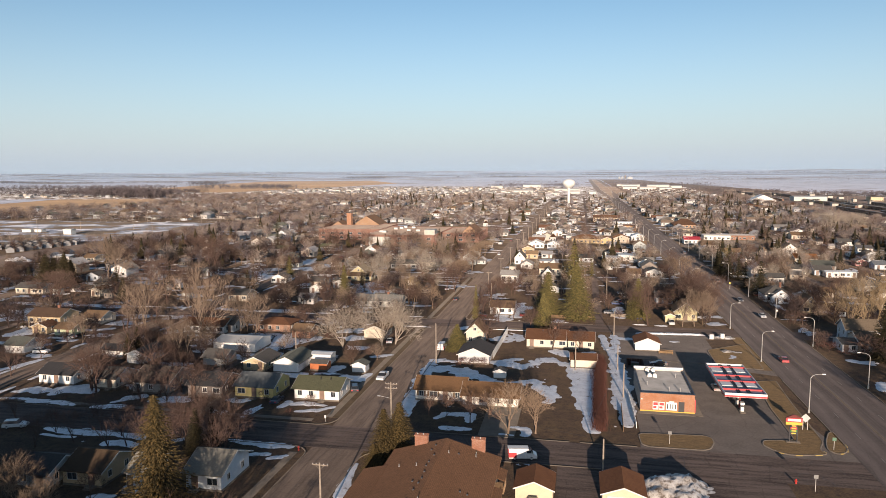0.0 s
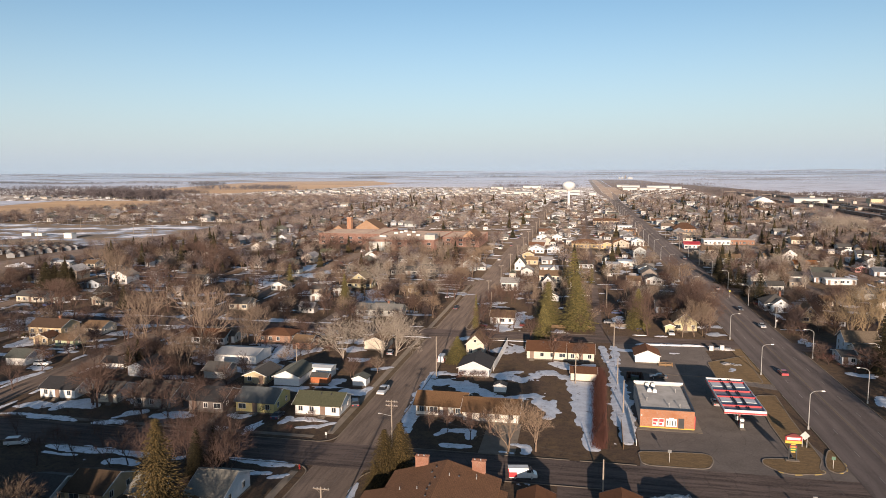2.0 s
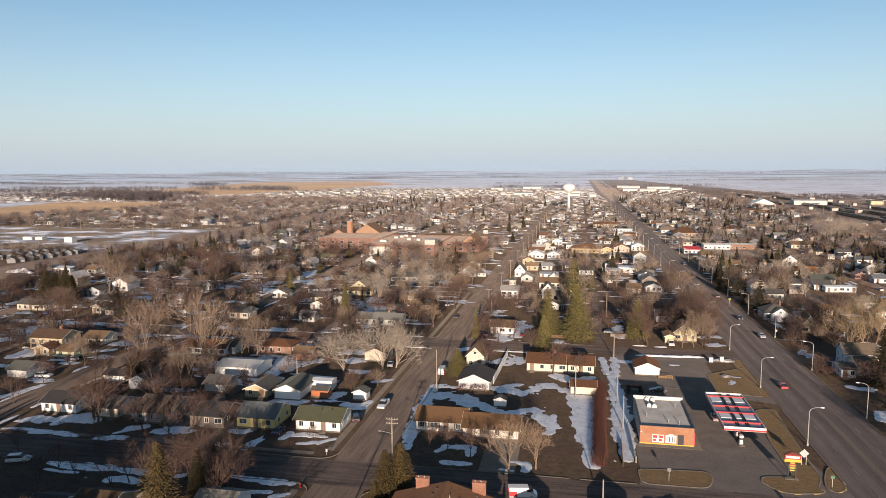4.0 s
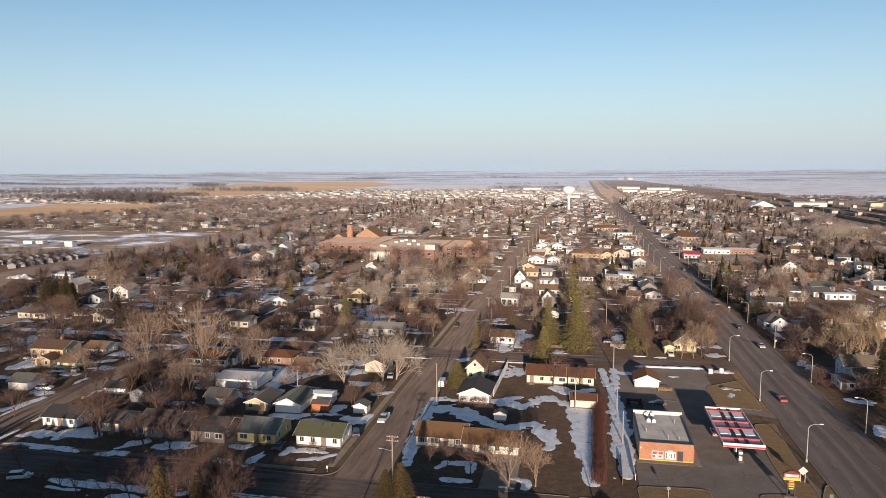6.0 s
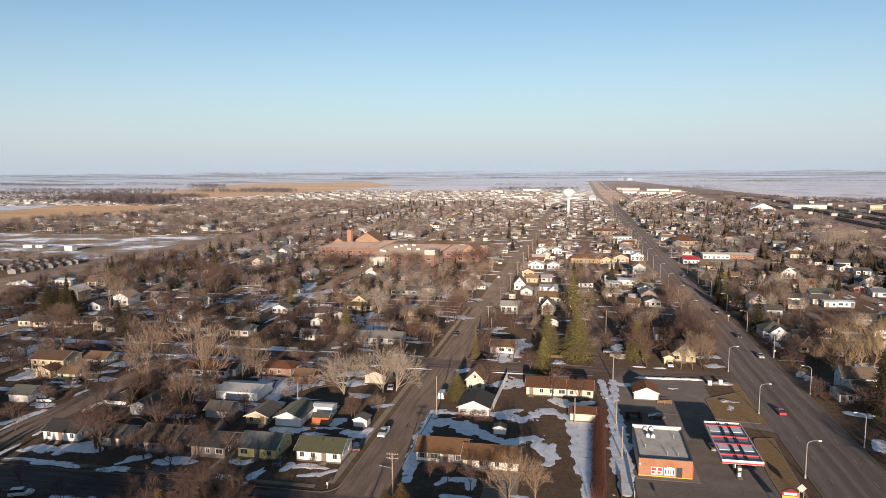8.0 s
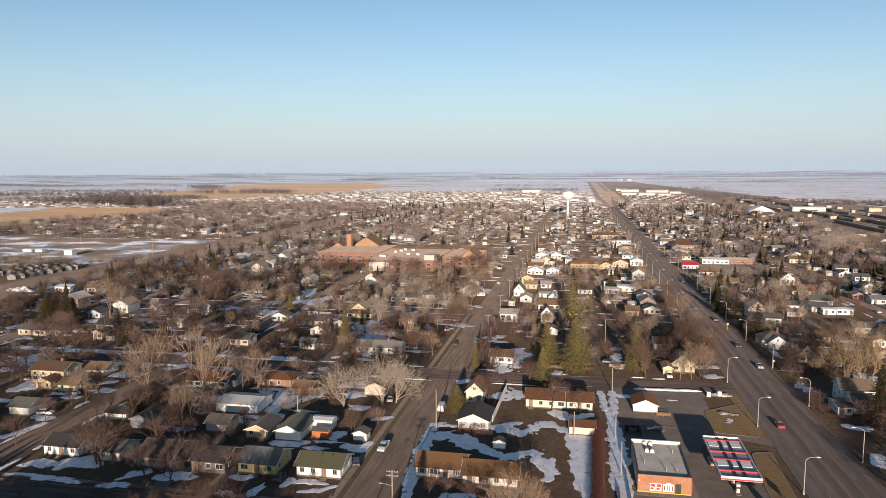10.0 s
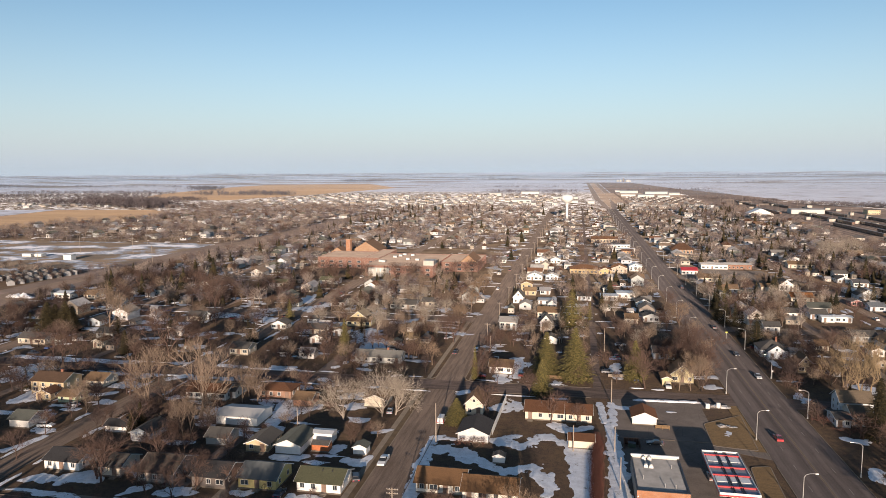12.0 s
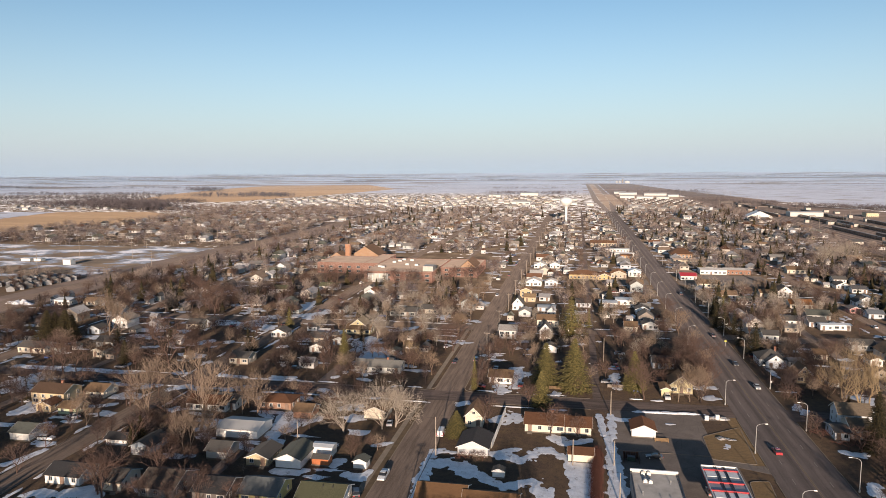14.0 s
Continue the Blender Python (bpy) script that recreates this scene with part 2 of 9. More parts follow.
CAR_GLASS = glass("car_glass", (0.015, 0.017, 0.02))
RUBBER = plain("tyre_rubber", (0.02, 0.02, 0.02), 0.85)
BARK_BROWN = bark("brown_bark", (0.104, 0.068, 0.056))
BARK_GREY = bark("grey_bark", (0.205, 0.155, 0.12))
BARK_PALE = bark("pale_bark", (0.29, 0.25, 0.21))
BARK_TAN = bark("tan_bark", (0.22, 0.16, 0.115))
BARK_STRAW = bark("straw_coloured_bark", (0.3, 0.225, 0.14))
BARK_MAUVE = bark("mauve_brown_bark", (0.062, 0.045, 0.043))
# paler, greyer copies for far trees, with distance haze mixed into the colour
HAZED_BROWN = bark("far_brown_bark", (0.235, 0.192, 0.168))
HAZED_MAUVE = bark("far_mauve_bark", (0.135, 0.113, 0.118))
BARK_RUSSET = bark("russet_bark", (0.1, 0.066, 0.052))
BARK_RED = bark("red_stem_bark", (0.1, 0.046, 0.037))
NEEDLES = needles("spruce_needles", (0.068, 0.062, 0.026), (0.19, 0.155, 0.06))
NEEDLES_BROWN = needles("brownish_spruce_needles", (0.038, 0.03, 0.014), (0.13, 0.09, 0.036))
NEEDLES_DARK = needles("dark_spruce_needles", (0.018, 0.018, 0.011), (0.075, 0.056, 0.026))
PLANKS = plain("deck_planks", (0.42, 0.27, 0.14), 0.9, 0, 0.3, 2)
ORANGE = plain("orange_shed_boards", (0.5, 0.16, 0.06), 0.8, 0, 0.3, 2)


def paint(c, rough=0.3):
    key = ("paint", c)
    if key not in CACHE:
        n = Nodes("car_paint")
        n.out.inputs["Coat Weight"].default_value = 0.5
        CACHE[key] = n.done(n.mix(n.ramp(n.noise(2.0), 0.4, 0.8), c, scaled(c, 0.75)), rough)
    return CACHE[key]


# ---- building blocks ----
def mesh(name, verts, faces, material, smooth=False):
    me = bpy.data.meshes.new(name)
    me.from_pydata([tuple(v) for v in verts], [], faces)
    mats = material if isinstance(material, (list, tuple)) else [material]
    for m in mats:
        me.materials.append(m)
    if smooth:
        me.polygons.foreach_set("use_smooth", [True] * len(me.polygons))
    me.update()
    return me


class Build:
    """Collects boxes, frustums and profiles into one mesh."""

    def __init__(self):
        self.v, self.f = [], []

    def add(self, verts, faces):
        k = len(self.v)
        self.v += [tuple(p) for p in verts]
        self.f += [tuple(i + k for i in q) for q in faces]
        return self

    def box(self, x0, x1, y0, y1, z0, z1, taper=0.0):
        t = taper
        return self.add([(x0, y0, z0), (x1, y0, z0), (x1, y1, z0), (x0, y1, z0), (x0 + t, y0 + t, z1), (x1 - t, y0 + t, z1), (x1 - t, y1 - t, z1), (x0 + t, y1 - t, z1)],
                        [(3, 2, 1, 0), (4, 5, 6, 7), (0, 1, 5, 4), (1, 2, 6, 5), (2, 3, 7, 6), (3, 0, 4, 7)])

    def tube(self, a, b, r0, r1, n=6, caps=True):
        a, b = Vector(a), Vector(b)
        w = (b - a).normalized()
        u = w.orthogonal().normalized()
        s = w.cross(u)
        ring = [(math.cos(2 * math.pi * i / n), math.sin(2 * math.pi * i / n)) for i in range(n)]
        v = [a + (u * c + s * d) * r0 for c, d in ring] + [b + (u * c + s * d) * r1 for c, d in ring]
        f = [(i, (i + 1) % n, n + (i + 1) % n, n + i) for i in range(n)]
        if caps:
            f += [tuple(range(n - 1, -1, -1)), tuple(range(n, 2 * n))]
        return self.add(v, f)

    def lathe(self, profile, n=24, at=(0, 0, 0)):
        v, f = [], []
        for r, z in profile:
            v += [(at[0] + r * math.cos(2 * math.pi * i / n), at[1] + r * math.sin(2 * math.pi * i / n), at[2] + z) for i in range(n)]
        for k in range(len(profile) - 1):
            f += [(k * n + i, k * n + (i + 1) % n, (k + 1) * n + (i + 1) % n, (k + 1) * n + i) for i in range(n)]
        f += [tuple(range(n - 1, -1, -1)), tuple(range((len(profile) - 1) * n, len(profile) * n))]
        return self.add(v, f)

    def extrude(self, outline, y0, y1):
        """An outline in x and z, drawn out along y."""
        n = len(outline)
        v = [(x, y0, z) for x, z in outline] + [(x, y1, z) for x, z in outline]
        f = [tuple(range(n)), tuple(range(2 * n - 1, n - 1, -1))]
        f += [(i, i + n, (i + 1) % n + n, (i + 1) % n) for i in range(n)]
        return self.add(v, f)

    def turned(self):
        """A quarter turn: what ran along y runs along x."""
        self.v = [(y, -x, z) for x, y, z in self.v]
        return self

    def mesh(self, name, material, smooth=False):
        return mesh(name, self.v, self.f, material, smooth)


def part(name, data, parent, label="", at=(0, 0, 0), rz=0.0):
    ob = new(name, data)
    ob.parent = parent
    ob.matrix_basis = pose(*at, 0, 0, rz)
    return tagged(ob, label)


def thing(name, at, label, category, group="", rz=0.0, data=None, kind=""):
    ob = new(name, data)
    ob.matrix_basis = pose(*at, 0, 0, rz)
    return tagged(ob, label, category, group, kind)


def slab(name, x0, x1, y0, y1, z0, z1, material, label="", category="", taper=0.0):
    return tagged(new(name, Build().box(x0, x1, y0, y1, z0, z1, taper).mesh(name, material)), label, category, kind="structure")


# stretches of the plan that something stands on; the open fields first
TAKEN = [(-1500, -735, 740, 1185), (-1500, -690, 880, 1185), (-1500, -780, 1590, 3400)]


def take(x0, x1, y0, y1):
    TAKEN.append((x0, x1, y0, y1))


YARDS = []      # open front yards, where no trees crowd


def in_yard(x, y):
    return any(a < x < b and c < y < d for a, b, c, d in YARDS)


def free(x, y, r):
    return all(x < a - r or x > b + r or y < c - r or y > d + r for a, b, c, d in TAKEN)


# ---- houses ----
def window_meshes(w, h, trim):
    key = ("window", w, h, trim.name)
    if key not in CACHE:
        t = 0.09
        fr = Build().box(-w / 2 - t, -w / 2, -0.06, 0.02, -h / 2, h / 2).box(w / 2, w / 2 + t, -0.06, 0.02, -h / 2, h / 2)
        fr.box(-w / 2 - t, w / 2 + t, -0.06, 0.02, h / 2, h / 2 + t).box(-w / 2 - t - 0.03, w / 2 + t + 0.03, -0.1, 0.02, -h / 2 - t, -h / 2)
        fr.box(-0.025, 0.025, -0.045, 0.02, -h / 2, h / 2)
        gl = Build().box(-w / 2, w / 2, -0.02, 0.015, -h / 2, h / 2)
        CACHE[key] = (fr.mesh("window", trim), gl.mesh("pane", GLASS))
    return CACHE[key]


def put_window(parent, x, y, z, rz, w, h, trim):
    fr, gl = window_meshes(w, h, trim)
    o = part("window", fr, parent, "", (x, y, z), rz)
    part("pane", gl, o)
    return o


def gable_outline(w, h, rise):
    return [(-w / 2, 0), (w / 2, 0), (w / 2, h), (0, h + rise), (-w / 2, h)]


def roof_outline(w, h, rise, over, thick):
    s = rise / (w / 2)
    e = w / 2 + over
    return [(-e, h - s * over), (0, h + rise), (e, h - s * over), (e, h - s * over + thick), (0, h + rise + thick * 1.1), (-e, h - s * over + thick)]


def hip_roof(w, d, h, rise, over, thick):
    """A hipped roof; the ridge runs along the longer side."""
    a, b = w / 2 + over, d / 2 + over
    k = min(a, b)
    rx, ry = max(a - k, 0.01), max(b - k, 0.01)
    v = [(-a, -b, h), (a, -b, h), (a, b, h), (-a, b, h), (-a, -b, h + thick), (a, -b, h + thick), (a, b, h + thick), (-a, b, h + thick),
         (-rx, -ry, h + rise), (rx, -ry, h + rise), (rx, ry, h + rise), (-rx, ry, h + rise)]
    f = [(3, 2, 1, 0), (0, 1, 5, 4), (1, 2, 6, 5), (2, 3, 7, 6), (3, 0, 4, 7), (4, 5, 9, 8), (5, 6, 10, 9), (6, 7, 11, 10), (7, 4, 8, 11), (8, 9, 10, 11)]
    return Build().add(v, f)


def house(x, y, w, d, h, ridge, roof, wall, label, rise=0.0, over=0.45, kind="house", windows=True, door=True, chimney=False, hip=False, garage=False, shutters=None, vents=0, name="house", group="houses of the town"):
    """A house on the plan from (x, y), w wide and d deep, with its eaves at h. ridge: the axis that the roof's ridge runs along."""
    take(x, x + w, y, y + d)
    YARDS.append((x - 1.5, x + w + (8 if x < -50 else 2), y - 17, y))
    root = thing(name, (x + w / 2, y + d / 2, 0), label, kind, group)
    span = d if ridge == 'x' else w
    rise = rise or span * 0.21
    wall_m = wall if isinstance(wall, bpy.types.Material) else siding(wall)
    roof_m = roof if isinstance(roof, bpy.types.Material) else shingle(roof)
    if hip:
        part("wall", Build().box(-w / 2, w / 2, -d / 2, d / 2, 0.35, h + 0.05).mesh("wall", wall_m), root)
        part("roof", hip_roof(w, d, h, rise, over, 0.18).mesh("roof", roof_m), root)
    else:
        wl = Build().extrude([(px, max(pz, 0.35)) for px, pz in gable_outline(span, h, rise)], *((-w / 2, w / 2) if ridge == 'x' else (-d / 2, d / 2)))
        rf = Build().extrude(roof_outline(span, h, rise, over, 0.16), *((-w / 2 - over, w / 2 + over) if ridge == 'x' else (-d / 2 - over, d / 2 + over)))
        if ridge == 'x':
            wl.turned(), rf.turned()
        part("wall", wl.mesh("wall", wall_m), root)
        part("roof", rf.mesh("roof", roof_m), root)
        # barge boards along the gable's edge, and a ridge cap
        s = rise / (span / 2)
        cap = Build().extrude([(-0.18, h + rise + 0.16 - 0.18 * s), (0, h + rise + 0.2), (0.18, h + rise + 0.16 - 0.18 * s), (0, h + rise + 0.1)], *((-w / 2 - over, w / 2 + over) if ridge == 'x' else (-d / 2 - over, d / 2 + over)))
        part("ridge_cap", (cap.turned() if ridge == 'x' else cap).mesh("ridge_cap", roof_m), root)
        for sign in (-1, 1):
            end = sign * ((w if ridge == 'x' else d) / 2 + over)
            e = span / 2 + over
            zb = h - s * over
            b = Build().extrude([(-e, zb - 0.06), (0, h + rise - 0.06), (e, zb - 0.06), (e, zb + 0.15), (0, h + rise + 0.15), (-e, zb + 0.15)], end - 0.03 + 0.02 * sign, end + 0.03 + 0.02 * sign)
            part("barge_board", (b.turned() if ridge == 'x' else b).mesh("barge_board", TRIM), root)
    part("foundation", Build().box(-w / 2 - 0.04, w / 2 + 0.04, -d / 2 - 0.04, d / 2 + 0.04, -0.1, 0.4).mesh("foundation", CONCRETE), root)
    rnd = random.Random(int(x * 7 + y * 13))
    rows = [1.75] if h < 4.2 else [1.75, h - 1.35]
    if garage:
        gw = min(w - 1.2, 4.9)
        g = Build()
        for k in range(4):
            g.box(-gw / 2, gw / 2, -0.05, 0.03, 0.05 + k * 0.54, 0.05 + k * 0.54 + 0.5)
        g.box(-gw / 2 - 0.12, -gw / 2, -0.08, 0.03, 0, 2.3).box(gw / 2, gw / 2 + 0.12, -0.08, 0.03, 0, 2.3).box(-gw / 2 - 0.12, gw / 2 + 0.12, -0.08, 0.03, 2.2, 2.34)
        part("garage_door", g.mesh("garage_door", TRIM), root, "panelled white garage door", (0, -d / 2 - 0.03, 0.02))
    elif windows:
        n = max(2, round(w / 3.0))
        at_door = rnd.randrange(n) if door else -1
        for row in rows:
            for i in range(n):
                px = (i + 0.5) / n * w - w / 2
                if i == at_door and row < 2:
                    dr = Build().box(-0.48, 0.48, -0.05, 0.03, 0.45, 2.5).box(-0.6, -0.48, -0.08, 0.03, 0.45, 2.6).box(0.48, 0.6, -0.08, 0.03, 0.45, 2.6).box(-0.6, 0.6, -0.08, 0.03, 2.5, 2.62)
                    part("door", CACHE.setdefault("front_door", dr.mesh("door", plain("door_paint", (0.24, 0.16, 0.12), 0.5))), root, "", (px, -d / 2 - 0.01, 0))
                    st = Build().box(-0.8, 0.8, -1.3, 0, -0.05, 0.2).box(-0.8, 0.8, -0.9, 0, 0.2, 0.42)
                    part("step", CACHE.setdefault("front_step", st.mesh("step", CONCRETE)), root, "", (px, -d / 2 - 0.05, 0))
                else:
                    ww = 1.8 if rnd.random() < 0.35 else 1.0
                    put_window(root, px, -d / 2 - 0.01, row, 0, ww, 1.15, TRIM)
                    if shutters:
                        for s in (-1, 1):
                            part("shutter", Build().box(-0.2, 0.2, -0.05, 0.02, -0.6, 0.6).mesh("shutter", shutters), root, "", (px + s * (ww / 2 + 0.33), -d / 2 - 0.01, row))
        m = max(1, round(d / 4.2))
        for row in rows:
            for i in range(m):
                py = (i + 0.5) / m * d - d / 2
                put_window(root, w / 2 + 0.01, py, row, 90, 0.9, 1.1, TRIM)
                put_window(root, -w / 2 - 0.01, py, row, -90, 0.9, 1.1, TRIM)
    if ridge == 'y' and rise > 1.6 and windows and not garage:
        put_window(root, 0, -d / 2 - 0.01, h + rise * 0.35, 0, 0.8, 0.8, TRIM)
    if chimney:
        c = Build().box(-0.35, 0.35, -0.35, 0.35, h * 0.6, h + rise + 0.9).box(-0.42, 0.42, -0.42, 0.42, h + rise + 0.9, h + rise + 1.02)
        part("chimney", c.mesh("chimney", brick((0.36, 0.15, 0.09))), root, "", (w * 0.18, 0.3, 0))
    for k in range(vents):
        vx, vy = rnd.uniform(-w * 0.35, w * 0.35), rnd.uniform(-d * 0.3, d * 0.3)
        zr = h + rise * (1 - (abs(vy) / (d / 2) if ridge == 'x' else abs(vx) / (w / 2)))
        part("vent_pipe", CACHE.setdefault("vent_pipe", Build().tube((0, 0, -0.2), (0, 0, 0.6), 0.09, 0.09).box(-0.2, 0.2, -0.2, 0.2, 0.05, 0.2).mesh("vent_pipe", DARK)), root, "", (vx, vy, zr))
    return root


# ---- bare trees ----
def grow(rnd, height, spread, limbs, fork, levels, lean, upward, stem=0.24):
    """Branches of a bare tree as (level, start, end, radius at start, radius at end)."""
    out = []

    def shoot(p, w, length, r, level):
        steps = 3 if level < 2 else (2 if level < levels - 1 else 1)
        ends = []
        for s in range(steps):
            wob = Vector((rnd.gauss(0, 1), rnd.gauss(0, 1), rnd.gauss(0, 1))) * (0.08 if level == 0 else 0.2)
            w = (w + wob + Vector((0, 0, upward * (0.35 if level else 0.1)))).normalized()
            q = p + w * (length / steps)
            r2 = r * (0.82 if level < 2 else 0.7) if level < levels else 0.004
            out.append((level, p, q, r, r2))
            ends.append((q, w, r2))
            p, r = q, r2
        if level >= levels:
            return
        n = limbs if level == 0 else fork
        for k in range(n):
            q, w2, r2 = ends[-1] if (k < n * 0.55 or level == 0 and steps < 2) else ends[rnd.randrange(len(ends))]
            turn = 2 * math.pi * (k + rnd.random() * 0.7) / n
            u = w2.orthogonal().normalized()
            side = u * math.cos(turn) + w2.cross(u) * math.sin(turn)
            ang = spread * rnd.uniform(0.6, 1.25) * (1.0 if level else 0.95)
            v = (w2 * math.cos(ang) + side * math.sin(ang)).normalized()
            shoot(q, v, length * rnd.uniform(0.62, 0.9) * (1.0 if level else 0.276 / stem), r2 * (0.62 if level else 0.7), level + 1)

    shoot(Vector((0, 0, -0.2)), Vector((lean, 0, 1)).normalized(), height * stem, height * 0.018, 0)
    top = max(q.z for _, _, q, _, _ in out)
    k = height / top
    return [(lv, p * k, q * k, a, b) for lv, p, q, a, b in out]


def tree_meshes(name, seed, height, spread, limbs, fork, levels, material, lean=0.0, upward=0.3, thick=1.0, stem=0.24):
    branches = grow(random.Random(seed), height, spread, limbs, fork, levels, lean, upward, stem)
    trunk, crown = Build(), Build()
    for lv, p, q, a, b in branches:
        if lv <= 1:
            trunk.tube(p, q, a, b, 6 if lv == 0 else 5, False)
        elif lv < levels:
            crown.tube(p, q, max(a, 0.022) * thick, max(b, 0.016) * thick, 3, False)
        else:
            w = (q - p).normalized()
            u = w.orthogonal().normalized() * 0.019 * thick
            s = w.cross(u)
            crown.add([p + u, p - u * 0.5 + s * 0.87, p - u * 0.5 - s * 0.87, q], [(0, 1, 3), (1, 2, 3), (2, 0, 3)])
    return trunk.mesh("trunk", material), crown.mesh("crown", material)


def spruce_meshes(seed, height, radius, material, whorls=34, per=15, sprays=8, fine=1.0):
    rnd = random.Random(seed)
    trunk = Build().tube((0, 0, -0.1), (0, 0, height * 0.97), height * 0.016, 0.02, 6, False)
    crown = Build()
    for i in range(whorls):
        f = (i + rnd.random() * 0.5) / whorls
        z = height * (0.04 + 0.95 * f)
        reach = radius * (1 - f) ** 0.85 * (1.0 if f > 0.1 else 0.85) + 0.15
        for k in range(max(4, round(per * (1 - f * 0.6)))):
            a = 2 * math.pi * (k + rnd.random() * 0.8) / max(4, round(per * (1 - f * 0.6))) + i * 1.7
            ln = reach * rnd.uniform(0.75, 1.12)
            for s in range(sprays):
                g = (s + 0.6) / sprays
                r = ln * g
                zz = z - 0.28 * ln * g + 0.1 * ln * g * g
                b = a + rnd.uniform(-0.16, 0.16) / max(g, 0.3)
                p = Vector((r * math.cos(b), r * math.sin(b), zz + rnd.uniform(-0.12, 0.12)))
                size = (0.3 + 0.34 * (1 - g)) * height / 14 * rnd.uniform(0.7, 1.2) * (0.55 + 0.45 * (1 - f)) * fine
                o = Vector((math.cos(b), math.sin(b), -0.35)).normalized()
                t = Vector((-math.sin(b), math.cos(b), rnd.uniform(-0.3, 0.3)))
                crown.add([p - o * size * 0.6, p + t * size * 0.55, p - t * size * 0.55, p + o * size * 1.3, p + Vector((0, 0, size * 0.35))],
                          [(0, 1, 4), (1, 3, 4), (3, 2, 4), (2, 0, 4), (0, 2, 3, 1)])
    return trunk.mesh("trunk", BARK_BROWN), crown.mesh("crown", material)


def solid_spruce(seed, height, radius):
    b, rnd = Build(), random.Random(seed)
    for i in range(11):
        z, r, n = height * (0.05 + 0.082 * i), radius * (1 - i / 11.5), 11
        v = [(r * rnd.uniform(0.75, 1.15) * math.cos(6.28 * k / n + i), r * rnd.uniform(0.75, 1.15) * math.sin(6.28 * k / n + i), z - 0.25 * r * rnd.uniform(0.2, 1.4)) for k in range(n)]
        b.add(v + [(0, 0, z + height * 0.15)], [(k, (k + 1) % n, n) for k in range(n)])
    return Build().tube((0, 0, -0.1), (0, 0, height * 0.8), 0.2, 0.05, 6, False).mesh("trunk", BARK_BROWN), b.mesh("crown", NEEDLES_DARK), height


KINDS = {
    # name: list of (trunk, crown, height)
    "vase": [(*tree_meshes("vase", s, 12, 0.4, 5, 4, 5, BARK_GREY, 0, 0.5), 12) for s in (1, 2, 3)],
    "round": [(*tree_meshes("round", s, 11, 0.6, 6, 5, 4, BARK_BROWN, 0, 0.22), 11) for s in (4, 5, 6)],
    "pale": [(*tree_meshes("pale", s, 12, 0.6, 6, 4, 5, BARK_PALE, 0.1 * (s - 8), 0.17, 0.8), 12) for s in (7, 8, 9)],
    "fan": [(*tree_meshes("fan", s, 12, 0.5, 7, 4, 5, BARK_PALE, 0.22, 0.13, 0.85, 0.07), 12) for s in (41, 42, 43)],
    "tan": [(*tree_meshes("tan", s, 12, 0.5, 5, 4, 5, BARK_TAN, 0.1 * (s - 8), 0.25), 12) for s in (7, 9)],
    "willow": [(*tree_meshes("willow", s, 13, 0.3, 6, 4, 4, BARK_STRAW, 0, 0.5, 0.9), 13) for s in (31, 32)],
    "small": [(*tree_meshes("small", s, 6, 0.55, 5, 4, 3, BARK_BROWN, 0, 0.35), 6) for s in (10, 11, 12)],
    "shrub": [(*tree_meshes("shrub", s, 2.6, 0.7, 7, 4, 3, m, 0, 0.25), 2.6) for s, m in ((17, BARK_BROWN), (18, BARK_RED))],
    "spruce": [(*spruce_meshes(s, 14, 3.9, NEEDLES), 14) for s in (21, 22)],
    "dark_spruce": [(*spruce_meshes(s, 14, 3.5, NEEDLES_DARK), 14) for s in (23,)],
    "brown_spruce": [(*spruce_meshes(s, 14, 4.1, NEEDLES_BROWN, 46, 19, 9, 0.66), 14) for s in (29, 30)],
    "mid_dark_spruce": [(*spruce_meshes(s, 14, 3.5, NEEDLES_DARK, 22, 12, 5), 14) for s in (27,)],
    "mid_spruce": [(*spruce_meshes(s, 14, 3.9, NEEDLES, 22, 12, 5), 14) for s in (28,)],
    "block_spruce": [solid_spruce(s, 13, 2.7) for s in (25, 26)],
    "far_spruce": [(*spruce_meshes(s, 13, 2.7, NEEDLES_DARK, 13, 8, 3), 13) for s in (24,)],
}
LABELS = {
    "vase": ("bare tree with upswept grey-brown branches in a yard", "tree"),
    "round": ("bare brown tree with a wide rounded crown of twigs", "tree"),
    "pale": ("large bare tree with pale bark and spreading limbs", "tree"),
    "fan": ("large bare tree with several pale stems spreading like a fan", "tree"),
    "tan": ("bare tree with a pale forked trunk and fine brown twigs", "tree"),
    "willow": ("bare willow with many upright straw-coloured stems", "tree"),
    "small": ("small bare brown yard tree with fine twigs", "tree"),
    "shrub": ("leafless brown shrub with many thin stems", "shrub"),
    "spruce": ("tall green spruce with drooping branches and brownish tips", "spruce"),
    "dark_spruce": ("dark green spruce standing beside houses", "spruce"),
    "brown_spruce": ("dense dark brownish green spruce at a street corner", "spruce"),
    "mid_dark_spruce": ("dark green spruce standing beside houses", "spruce"),
    "mid_spruce": ("green spruce with brownish tips among bare trees", "spruce"),
    "block_spruce": ("dark dense evergreen in a row behind houses", "spruce"),
    "far_spruce": ("dark evergreen tree among distant houses", "spruce"),
}


